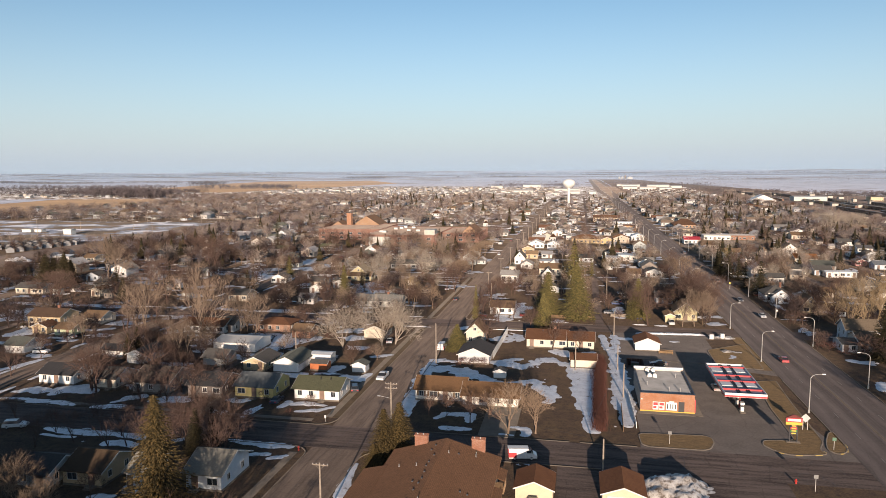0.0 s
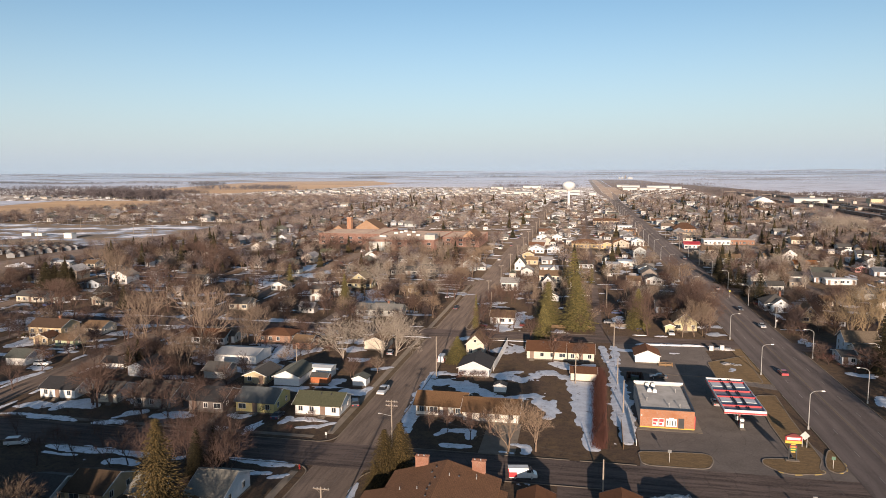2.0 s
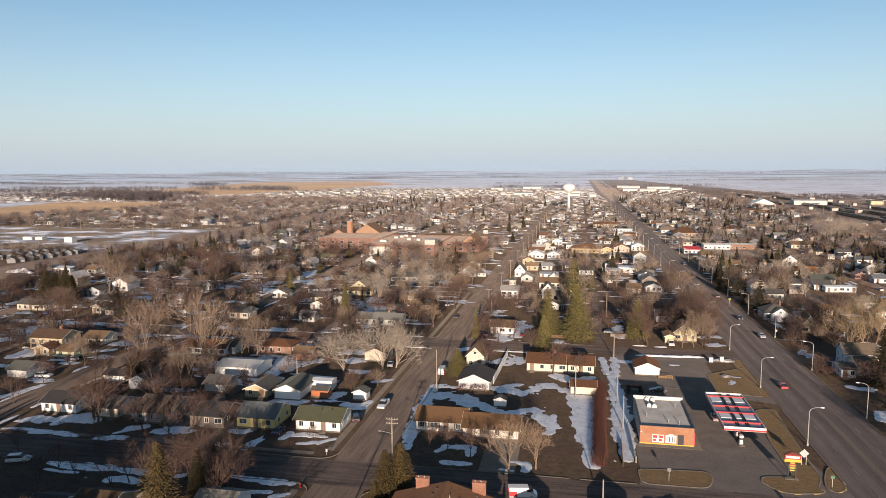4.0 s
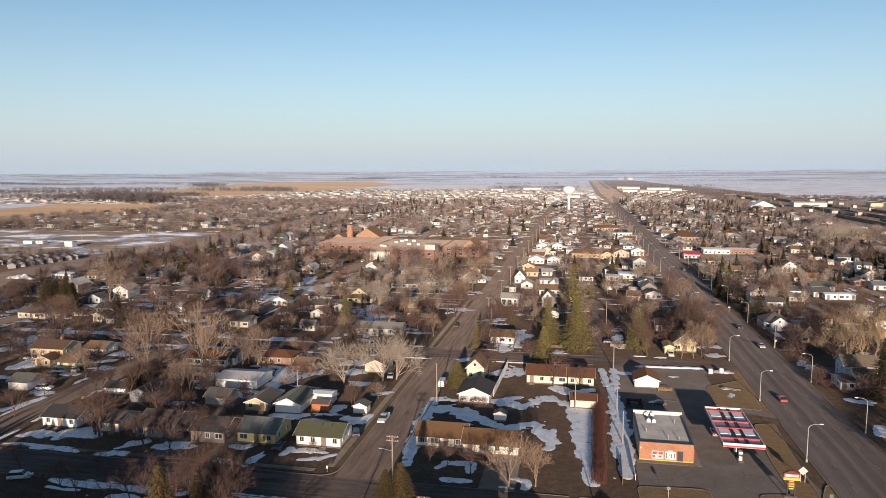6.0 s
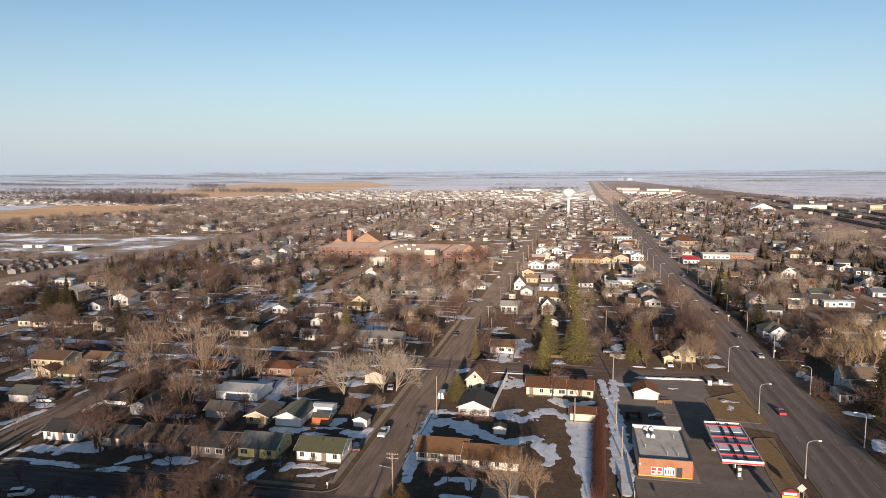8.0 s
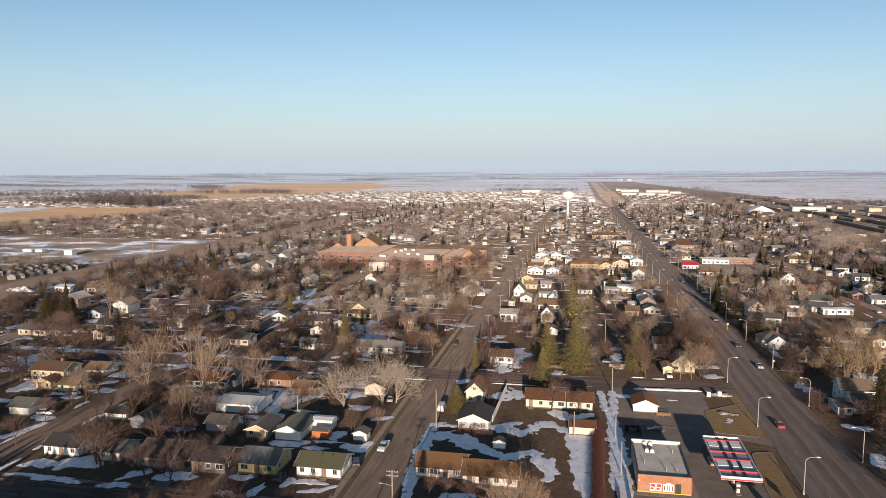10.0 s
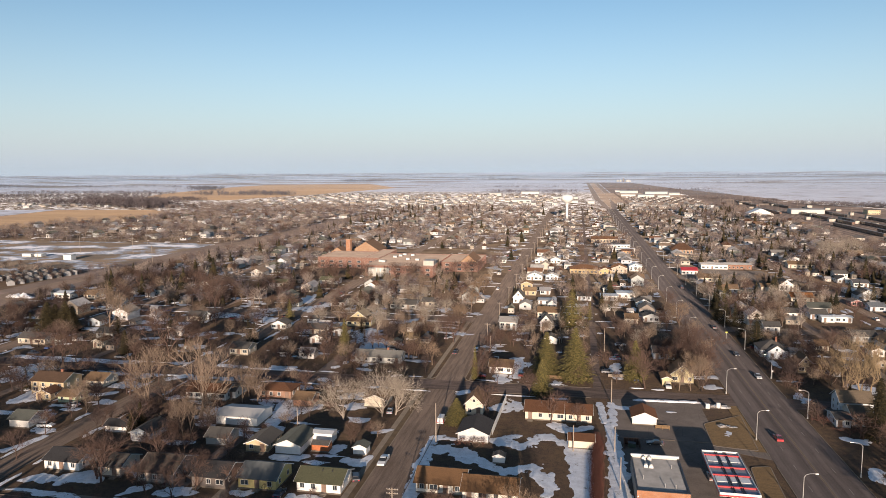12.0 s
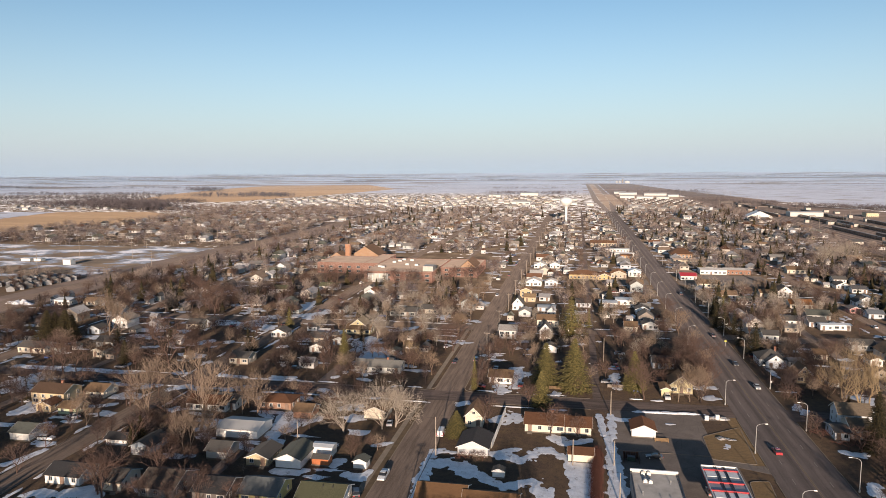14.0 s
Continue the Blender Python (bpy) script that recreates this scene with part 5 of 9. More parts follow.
for a, b in (((2.6, 121.5), (9.5, 160.6)), ((9.5, 160.6), (9.6, 184.5)), ((9.6, 184.5), (9.0, 226)), ((9.0, 226), (10, 290))):
    wire((*a, 8.3), (*b, 8.3), 0.6)
wire((-37.6, 133.5, 8.8), (2.6, 121.5, 6.0), 0.5)


# ---- hedge, fences, hut deck ----
def hedge():
    b = Build()
    rnd = random.Random(5)
    for k in range(5200):
        f = rnd.random()
        x = 5.0 + f * 1.4 + rnd.gauss(0, 0.7)
        y = 140 + f * 53
        p = Vector((x, y, 0))
        q = p + Vector((rnd.gauss(0, 0.35), rnd.gauss(0, 0.35), rnd.uniform(1.6, 3.2)))
        w = (q - p).normalized()
        u = w.orthogonal().normalized() * 0.035
        s = w.cross(u)
        b.add([p + u, p - u * 0.5 + s * 0.87, p - u * 0.5 - s * 0.87, q], [(0, 1, 3), (1, 2, 3), (2, 0, 3)])
    tagged(new("hedge", b.mesh("hedge", BARK_RED)), "long leafless hedge of thin dark red stems", "hedge", kind="stuff")


hedge()


def fence(x0, y0, x1, y1, high, material, label, solid=True):
    n = max(2, round(math.hypot(x1 - x0, y1 - y0) / 2.4))
    ln = math.hypot(x1 - x0, y1 - y0)
    root = thing("fence", (x0, y0, 0), label, "fence", "fences", math.degrees(math.atan2(y1 - y0, x1 - x0)))
    post = Build().box(-0.06, 0.06, -0.06, 0.06, -0.1, high + 0.12, 0.01).mesh("post", material)
    panel = Build()
    step = ln / n
    panel.box(0.05, step - 0.05, -0.03, 0.03, 0.08, high)
    me = panel.mesh("panel", material)
    for i in range(n + 1):
        part("post", post, root, "", (i * step, 0, 0))
        if i < n:
            part("panel", me, root, "", (i * step, 0, 0))
    return root


fence(-23.4, 191, -22.4, 221, 2.2, WHITE, "tall white board fence along a yard")
fence(-2, 248, 5, 248, 1.2, FENCE_WOOD, "low brown board fence beside a spruce")
fence(-14, 248.5, -2.2, 248.5, 1.2, FENCE_WOOD, "low brown board fence beside a spruce")
fence(12.6, 143.5, 12.2, 165, 1.3, WHITE, "white slatted fence beside the shop")
fence(9.8, 141, 10.2, 155, 1.2, FENCE_WOOD, "weathered board fence beside snow")
fence(12, 254, 20, 254.4, 1.2, POLE_WOOD, "low weathered fence in front of a snowy lot")


def deck():
    root = thing("deck", (23.6, 205.9, 0), "low wooden deck beside a white hut", "deck")
    for k in range(9):
        part("plank", CACHE.setdefault("plank", Build().box(0, 4.0, 0, 0.26, 0.35, 0.4).mesh("plank", PLANKS)), root, "", (0, -1.6 + k * 0.28, 0))
    for x in (0.1, 2.0, 3.9):
        part("post", CACHE.setdefault("deck_post", Build().box(-0.06, 0.06, -0.06, 0.06, -0.1, 1.3).mesh("post", PLANKS)), root, "", (x, -1.62, 0))
    part("rail", Build().box(0, 4.0, -1.68, -1.58, 1.2, 1.3).box(0, 4.0, -1.68, -1.6, 0.75, 0.83).mesh("rail", PLANKS), root)


deck()
snow_patch(16.8, 115.2, 6.3, 5.2, 77, 2.9, 8, 0.4, "snow_bank")
snow_patch(30.0, 229.8, 12.0, 0.9, 78, 0.5, 3, 0.4, "snow_ridge")
snow_patch(45.5, 227.5, 3.6, 1.5, 79, 1.0, 0, 0.5, "snow_bank")
snow_patch(44.4, 210.0, 2.6, 1.6, 80, 0.7, 0, 0.9, "snow_bank")


# ---- long brown-roofed buildings close to the camera ----
def near_building():
    take(-34, -10, 60, 111)
    root = thing("apartment_building", (-21.2, 95, 0), "two-storey building with a broad brown shingle roof and brick chimneys", "building")
    roof_m, wall_m = shingle((0.26, 0.14, 0.08)), siding((0.6, 0.5, 0.36))
    part("wall", Build().extrude(gable_outline(17.4, 6.0, 2.5), -38, 14.4).mesh("wall", wall_m), root)
    part("roof", Build().extrude(roof_outline(17.4, 6.0, 2.5, 0.6, 0.2), -39, 15.0).mesh("roof", roof_m), root)
    part("wing_wall", Build().box(-12.0, -8.8, -38, 7.5, 0, 5.2).mesh("wing_wall", wall_m), root)
    part("wing_roof", Build().extrude([(-12.6, 5.1), (-8.5, 6.05), (-8.5, 6.3), (-12.6, 5.35)], -38.5, 8.1).mesh("wing_roof", roof_m), root)
    for x in (-4.4, 5.4):
        c = part("chimney", Build().box(-1.1, 1.1, -0.5, 0.5, 0, 8.9).box(-1.18, 1.18, -0.58, 0.58, 8.9, 9.1).mesh("chimney", brick((0.36, 0.155, 0.095))), root, "wide orange brick chimney", (x, 14.9, 0))
        for px in (-0.7, 0.3):
            part("flue", Build().tube((0, 0, 9.1), (0, 0, 9.3), 0.12, 0.1, 8).mesh("flue", GALVANISED), c, "", (px, 0, 0))
    rnd = random.Random(3)
    for k in range(26):
        x, y = rnd.uniform(-7.5, 7.5), rnd.uniform(-20, 13)
        z = 8.5 - abs(x) * 2.5 / 8.7
        if k < 11:
            x, y = -1.3 + rnd.uniform(-0.5, 0.5), 12.5 - 2.1 * k + rnd.uniform(-0.6, 0.6)
            z = 8.5 - abs(x) * 2.5 / 8.7
        if k >= 11 and k % 2:
            me = CACHE.setdefault("soil_pipe", Build().tube((0, 0, -0.1), (0, 0, 0.5), 0.06, 0.06, 8).tube((0, 0, 0), (0, 0, 0.12), 0.14, 0.08, 8).mesh("vent_pipe", GALVANISED))
        else:
            me = CACHE.setdefault("hood", Build().box(-0.16, 0.16, -0.16, 0.16, -0.05, 0.2, 0.04).mesh("vent_hood", DARK))
        part(me.name.split(".")[0], me, root, "", (x, y, z + 0.15))
    for y in (-6, 3, 10):
        b = part("balcony", Build().box(8.7, 10.4, y - 1.8, y + 1.8, 2.9, 3.1).box(10.3, 10.4, y - 1.8, y + 1.8, 3.1, 4.1).mesh("balcony", FENCE_WOOD), root)
        part("awning", Build().extrude([(8.8, 5.6), (10.6, 5.1), (10.6, 5.25), (8.8, 5.75)], y - 2, y + 2).mesh("awning", roof_m), b)


near_building()
house(-9.3, 106.4, 6.0, 6.4, 2.7, 'y', (0.2, 0.095, 0.05), (0.62, 0.52, 0.37), "cream garage with a brown gable roof", rise=1.2, windows=False, name="garage", kind="garage", over=0.35)
car("suv", -6.4, 103.6, 180, (0.03, 0.032, 0.035), "dark sport utility car parked before a cream garage")
house(4.5, 106.8, 6.6, 7.6, 2.7, 'y', (0.2, 0.095, 0.05), (0.62, 0.52, 0.37), "cream garage with a reddish brown gable roof", rise=1.2, garage=True, name="garage", kind="garage", over=0.35)
house(-37.0, 152.5, 11.5, 8.5, 2.9, 'x', (0.26, 0.15, 0.08), (0.76, 0.72, 0.64), "long white house with a weathered brown roof", shutters=FENCE_WOOD, vents=1, over=0.6)
house(-25.4, 150.6, 12.6, 8.5, 2.7, 'x', (0.26, 0.15, 0.08), (0.76, 0.72, 0.64), "white garage wing with a weathered brown roof", over=0.6, windows=True)

# ---- school, shops and other large buildings ----
SCHOOL = brick((0.3, 0.15, 0.115))


def flat_block(parent, x0, x1, y0, y1, h, material=SCHOOL, roof=TAN_ROOF, rows=(2.0, 5.2)):
    part("wall", Build().box(x0, x1, y0, y1, 0, h).mesh("wall", material), parent)
    part("roof", Build().box(x0 + 0.3, x1 - 0.3, y0 + 0.3, y1 - 0.3, h, h + 0.06).mesh("roof", roof), parent)
    b = Build().box(x0 - 0.1, x1 + 0.1, y0 - 0.1, y0 + 0.3, h, h + 0.35).box(x0 - 0.1, x1 + 0.1, y1 - 0.3, y1 + 0.1, h, h + 0.35).box(x0 - 0.1, x0 + 0.3, y0 + 0.3, y1 - 0.3, h, h + 0.35).box(x1 - 0.3, x1 + 0.1, y0 + 0.3, y1 - 0.3, h, h + 0.35)
    part("parapet", b.mesh("parapet", material), parent)
    for z in rows:
        if z < h - 1:
            n = int((x1 - x0) / 7)
            for i in range(n):
                put_window(parent, x0 + (i + 0.5) * (x1 - x0) / n, y0 - 0.02, z, 0, 2.6, 1.5, TRIM)


def school():
    root = thing("school", (0, 0, 0), "large red brick school with flat tan roofs and a tall chimney", "school")
    take(-205, -66, 462, 640)
    flat_block(root, -199, -162, 505, 545, 8.2)
    flat_block(root, -161.9, -150, 505, 560, 8.2)
    flat_block(root, -149.9, -100, 470, 540, 7.6)
    part("entrance_wall", Build().box(-147, -132, 469.2, 469.9, 0, 6.4).mesh("entrance_wall", siding((0.52, 0.5, 0.46))), root, "pale panelled entrance wall")
    for k in range(6):
        part("pier", Build().box(-146.6 + k * 2.8, -146.1 + k * 2.8, 468.9, 469.2, 0, 6.4).mesh("pier", TRIM), root)
    flat_block(root, -99.9, -72, 500, 548, 6.8)
    part("wall", Build().box(-108, -100.5, 476, 486, 7.5, 11.2).mesh("wall", siding((0.5, 0.47, 0.42))), root)
    for x0, x1, y0, y1, h, rise in ((-204, -192, 546, 560, 7.0, 4.0), (-190, -166, 561, 585, 7.0, 7.5), (-86, -74, 505, 530, 6.8, 5.0)):
        o = Build().extrude(gable_outline(x1 - x0, h, rise), y0, y1)
        g = part("gable_wall", o.mesh("gable_wall", brick((0.48, 0.3, 0.18))), root, "", ((x0 + x1) / 2, 0, 0))
        part("gable_roof", Build().extrude(roof_outline(x1 - x0, h, rise, 0.5, 0.25), y0 + 0.4, y1 + 0.5).mesh("gable_roof", shingle((0.2, 0.13, 0.09))), root, "", ((x0 + x1) / 2, 0, 0))
    part("chimney", Build().box(-190.2, -186.4, 546, 550, 0, 17.5).box(-190.4, -186.2, 545.8, 550.2, 17.5, 18.0).mesh("chimney", brick((0.5, 0.25, 0.14))), root, "tall orange brick chimney")
    rnd = random.Random(8)
    for k in range(10):
        part("roof_unit", Build().box(-1.4, 1.4, -1, 1, 0, 1.4, 0.1).mesh("roof_unit", GALVANISED), root, "", (rnd.uniform(-145, -104), rnd.uniform(476, 534), 7.6))


school()


def water_tower():
    take(-25, -5, 975, 992)
    root = thing("water_tower", (-15, 983.5, 0), "white water tower with a bulb tank on a single stem", "water tower")
    prof = [(1.8, 26.0), (3.2, 26.6), (5.6, 28.2), (7.4, 30.2), (8.6, 32.4), (8.9, 34.0), (8.3, 36.0), (6.6, 37.7), (3.8, 38.8), (0.6, 39.2)]
    part("tank", Build().lathe(prof, 36).mesh("tank", plain("white_steel_paint", (0.8, 0.79, 0.77), 0.4, 0, 0.1, 0.1), True), root)
    part("stem", Build().lathe([(2.0, 4.5), (1.75, 7), (1.75, 22), (2.1, 25.5), (2.6, 26.5)], 24).mesh("stem", WHITE, True), root)
    part("skirt", Build().lathe([(4.6, 0), (3.4, 1.8), (2.0, 4.6)], 24).mesh("skirt", WHITE, True), root)
    part("vent_cap", Build().lathe([(0.6, 39.1), (0.6, 39.8), (0.2, 40.2)], 12).mesh("vent_cap", GALVANISED), root)


water_tower()
METAL = plain("dull_metal_roof", (0.5, 0.49, 0.47), 0.6, 0, 0.2, 0.05)
TANW, CREAM, PALE = (0.55, 0.4, 0.2), (0.7, 0.58, 0.42), (0.76, 0.74, 0.7)
BROWN_R, GREY_R = (0.22, 0.12, 0.07), (0.14, 0.135, 0.13)
house(-5, 503, 20, 14, 3.6, 'x', BROWN_R, TANW, "long tan building with a brown hipped roof", hip=True, name="clinic_building", kind="building", rise=2.6)
house(15.3, 500, 9, 12, 3.4, 'y', BROWN_R, TANW, "gabled tan wing with a brown roof", name="building_wing", kind="building")
house(25, 512, 11, 12, 3.4, 'y', (0.3, 0.16, 0.08), (0.48, 0.4, 0.31), "tan building with a wide brown gable", name="building_wing", kind="building")
house(31, 637, 20, 8, 3.2, 'x', WHITE, PALE, "long white low motel building", rise=0.5, name="motel_building", kind="building")
house(20, 669, 29, 8, 3.2, 'x', WHITE, PALE, "long white low motel building", rise=0.5, name="motel_building", kind="building")
house(14, 712, 26, 10, 4.5, 'x', BROWN_R, CREAM, "long cream motel building with a brown roof", name="motel_building", kind="building")
house(38, 612, 10, 12, 4.6, 'x', BROWN_R, (0.55, 0.3, 0.15), "orange brown shop beside the highway", rise=0.5, name="shop", kind="building")
house(38, 520, 9, 9, 4.2, 'y', WHITE, PALE, "white gabled building beside a parking lot", name="building", kind="building")
house(73.6, 510, 10.8, 10, 3.4, 'x', RED, PALE, "white shop with a bright red roof", rise=1.6, name="shop", kind="building")
house(80, 596, 24, 11, 3.6, 'x', TAN_ROOF, CREAM, "long cream building with a flat tan roof", rise=0.4, name="building", kind="building")
house(91.8, 540, 18.8, 12, 3.8, 'x', GRAVEL_ROOF, PALE, "white flat-roofed shop beside parking", rise=0.3, name="shop", kind="building")
house(110.9, 542, 17, 12, 3.8, 'x', GRAVEL_ROOF, brick((0.38, 0.18, 0.11)), "brick flat-roofed shop beside parking", rise=0.3, name="shop", kind="building")
house(82, 630, 18, 13, 4.4, 'x', (0.15, 0.085, 0.055), (0.36, 0.22, 0.13), "tan building with a steep brown hipped roof", hip=True, rise=5.0, over=1.2, name="restaurant_building", kind="building")
house(258, 1128, 36, 26, 4.0, 'y', WHITE, PALE, "large white metal barn", rise=8.0, windows=False, name="barn", kind="building")
house(336, 1188, 49, 24, 7.0, 'x', METAL, (0.6, 0.57, 0.52), "long rail depot building with a pale roof", rise=1.2, windows=False, name="depot", kind="building")
house(447, 1187, 18, 18, 7.0, 'x', GREY_R, (0.6, 0.48, 0.3), "tan workshop beside the rail yard", rise=0.8, name="workshop", kind="building")
for x, y, w, d, h in ((-140, 1500, 40, 22, 7), (-236, 1862, 32, 22, 7), (-160, 1990, 50, 25, 7), (-60, 1700, 60, 14, 4), (120, 2070, 50, 18, 6), (185, 2010, 60, 18, 6), (150, 1820, 40, 16, 5), (110, 1850, 36, 16, 5), (196, 1800, 30, 14, 4.5), (100, 1400, 24, 10, 4), (110, 2150, 34, 16, 5), (240, 1940, 28, 18, 5), (-20, 1500, 20, 12, 5), (20, 1480, 14, 10, 5)):
    house(x, y, w, d, h, 'x', METAL, (0.62, 0.6, 0.56), "large pale metal building at the edge of town", rise=2.0, windows=False, name="warehouse", kind="building", group="warehouses")


RUST = plain("weathered_steel", (0.26, 0.22, 0.19), 0.8, 0, 0.3)


def grain_elevator(x, y):
    root = thing("grain_elevator", (x, y, 2), "white grain elevator with round bins beside the railway", "grain elevator")
    part("head_house", Build().box(-6, 2, -5, 5, -2, 15).box(-4.5, 0.5, -3, 3, 15, 18).mesh("head_house", RUST), root)
    part("shed", Build().extrude(gable_outline(24, 9, 4), -14, 14).mesh("shed", METAL), root, "white metal shed", (20, 0, -2))
    for k in range(2):
        part("bin", CACHE.setdefault("bin", Build().tube((0, 0, -2), (0, 0, 9), 5.5, 5.5, 12).tube((0, 0, 9), (0, 0, 11.5), 5.5, 0.6, 12).mesh("bin", METAL)), root, "", (-16 - 14 * k, 3 * (k % 2), 0))


def signal_gantry(x, y, span, high):
    root = thing("signal_gantry", (x, y, 0.08), "weathered steel gantry over the rail yard tracks", "gantry", "gantries of the rail yard", 14)
    for px in (-span / 2, span / 2):
        part("post", CACHE.setdefault(("gantry_post", high), Build().tube((0, 0, -0.1), (0, 0, high), 0.35, 0.3, 6).mesh("post", RUST)), root, "", (px, 0, 0))
    part("beam", Build().box(-span / 2, span / 2, -0.5, 0.5, high - 0.4, high + 0.6).box(-span / 2, span / 2, -0.4, 0.4, high + 1.3, high + 1.6).mesh("beam", RUST), root)


grain_elevator(221, 3520)
for x, y, span in ((300, 1490, 34), (318, 1420, 34), (330, 1330, 26)):
    signal_gantry(x, y, span * 0.7, 8)
# rows of vehicles on the gravel lots
rnd = random.Random(77)
chunks = []
for k in range(130):
    b = Build().box(-2.4, 2.4, -0.95, 0.95, 0.3, 1.0, 0.05).box(-1.3, 1.5, -0.85, 0.85, 1.0, 1.55, 0.2)
    v, t = moved(arrays(b), 120 + 9 * (k % 17) + rnd.uniform(-1, 1), 1560 + 34 * (k // 17) + rnd.uniform(-3, 3), 1.25, 1.5, rnd.uniform(0, 3), 0.07)
    chunks.append((v, t, k % 3))
joined("far_vehicles", chunks, [WHITE, DARK, GALVANISED], "rows of small vehicles on far gravel lots", "vehicles")
for x, y, w, h in ((-488, 527, 9, 2.6), (-476, 528, 7, 2.6), (-433, 512, 7.5, 4.6)):
    house(x, y, w, 6, h, 'x', WHITE, PALE, "pale ball-park shelter on thawing grass", rise=0.3, windows=False, name="shelter", kind="building", group="park shelters")
for x, y, h in ((-440, 640, 16), (-400, 560, 18), (-455, 560, 16), (-340, 500, 16), (-370, 660, 20), (-330, 665, 18), (-430, 480, 16)):
    utility_pole(x, y, h, 0)


# ---- rail yard ----
def railcar(x, y, rz, c, long=14.0, tall=4.0):
    key = ("railcar", c, long, tall)
    if key not in CACHE:
        CACHE[key] = (Build().box(-1.5, 1.5, -long / 2, long / 2, 1.0, tall, 0.05).mesh("body", paint(c, 0.6)),
                      Build().extrude([(-1.55, tall), (1.55, tall), (0, tall + 0.4)], -long / 2 - 0.1, long / 2 + 0.1).mesh("roof", plain("railcar_roof", (0.3, 0.28, 0.26))),
                      Build().box(-0.9, 0.9, -1.3, 1.3, 0.2, 1.0, 0.15).mesh("bogie", DARK))
    b, r, g = CACHE[key]
    root = thing("railcar", (x, y, 0.1), "freight railcar standing on a rail yard track", "railcar", "railcars in the yard", rz)
    part("body", b, root)
    part("roof", r, root)
    for s in (-1, 1):
        part("bogie", g, root, "", (0, s * long * 0.34, 0))


for k in range(15):
    x = 290 + k * 8.6
    slab("rail_track", x - 1.1, x + 1.1, 485, 2450, 0.05, 0.24, plain("dark_sleepers", (0.075, 0.062, 0.056), 0.9), "dark railway track on gravel", "railway", 0.05)
rnd = random.Random(12)
COLORS = [(0.1, 0.06, 0.045), (0.04, 0.04, 0.045), (0.05, 0.05, 0.05), (0.16, 0.08, 0.05), (0.28, 0.26, 0.23), (0.07, 0.06, 0.055), (0.4, 0.26, 0.06)]
for k, y, n in ((1, 560, 5), (2, 640, 9), (4, 590, 7), (4, 820, 10), (6, 700, 12), (7, 980, 14), (9, 620, 6), (9, 900, 12), (11, 760, 9), (12, 1120, 14), (13, 640, 8), (14, 940, 10), (3, 1180, 12), (5, 1400, 12), (10, 1350, 12)):
    for j in range(n):
        railcar(290 + k * 8.6, y + j * 15.2, 0, COLORS[rnd.randrange(len(COLORS))] if rnd.random() < 0.35 else COLORS[(k * 3) % 6])
for k in range(26):
    house(rnd.uniform(300, 440), 620 + k * 34, rnd.uniform(4, 9), rnd.uniform(5, 9), rnd.uniform(3, 5), 'x', GREY_R, (0.5, 0.46, 0.4), "small shed beside rail yard tracks", rise=0.8, windows=False, door=False, name="yard_shed", kind="shed", group="rail yard sheds")
for k in range(26):
    utility_pole(282 + (k % 5) * 31 + rnd.uniform(-3, 3), 640 + k * 55, 13.0, k % 2)


# ---- small things round the shop and the corner ----
def bin_enclosure():
    root = thing("bin_enclosure", (13.6, 187.2, 0), "dark board enclosure round a waste bin behind the shop", "enclosure")
    dark = plain("dark_stained_boards", (0.06, 0.035, 0.028), 0.9, 0, 0.3, 2)
    for k in range(6):
        part("board", CACHE.setdefault("tall_board", Build().box(-0.32, 0.32, -0.04, 0.04, -0.05, 1.9, 0.01).mesh("board", dark)), root, "", (0.35 + k * 0.68, 4.0, 0))
    for k in range(6):
        for x in (0, 4.2):
            o = part("board", CACHE.setdefault("tall_board", None), root, "", (x, 0.35 + k * 0.68, 0))
            o.rotation_euler = (0, 0, math.pi / 2)
    bin_ = thing("waste_bin", (15.7, 189.4, 0.04), "dark green steel waste bin with a sloping lid", "bin")
    part("body", Build().box(-1.0, 1.0, -0.7, 0.7, 0.1, 1.2).mesh("body", plain("dark_green_steel", (0.03, 0.06, 0.05), 0.5)), bin_)
    part("lid", Build().extrude([(-1.05, 1.2), (1.05, 1.2), (1.05, 1.26), (-1.05, 1.42)], -0.72, 0.72).mesh("lid", DARK), bin_)


bin_enclosure()


def hydrant(x, y):
    root = thing("fire_hydrant", (x, y, 0.03), "small red fire hydrant on the corner verge", "hydrant")
    red = plain("hydrant_red", (0.5, 0.04, 0.03), 0.4)
    part("barrel", Build().lathe([(0.2, -0.05), (0.2, 0.06), (0.13, 0.08), (0.13, 0.6), (0.18, 0.62), (0.16, 0.72), (0.06, 0.82), (0.04, 0.88)], 12).mesh("barrel", red, True), root)
    for s in (-1, 1):
        part("cap", Build().tube((s * 0.1, 0, 0.45), (s * 0.24, 0, 0.45), 0.07, 0.06, 8).mesh("cap", red), root)


def small_sign(x, y, c, high=1.9, w=0.35, label="small plain sign on a thin steel post"):
    root = thing("post_sign", (x, y, 0.03), label, "sign", "small signs")
    part("post", Build().box(-0.04, 0.04, -0.03, 0.03, -0.05, high + 0.2).mesh("post", GALVANISED), root)
    part("plate", Build().box(-w, w, -0.06, -0.03, high - 0.35, high + 0.3).mesh("plate", plain("sign_plate", c, 0.5)), root)


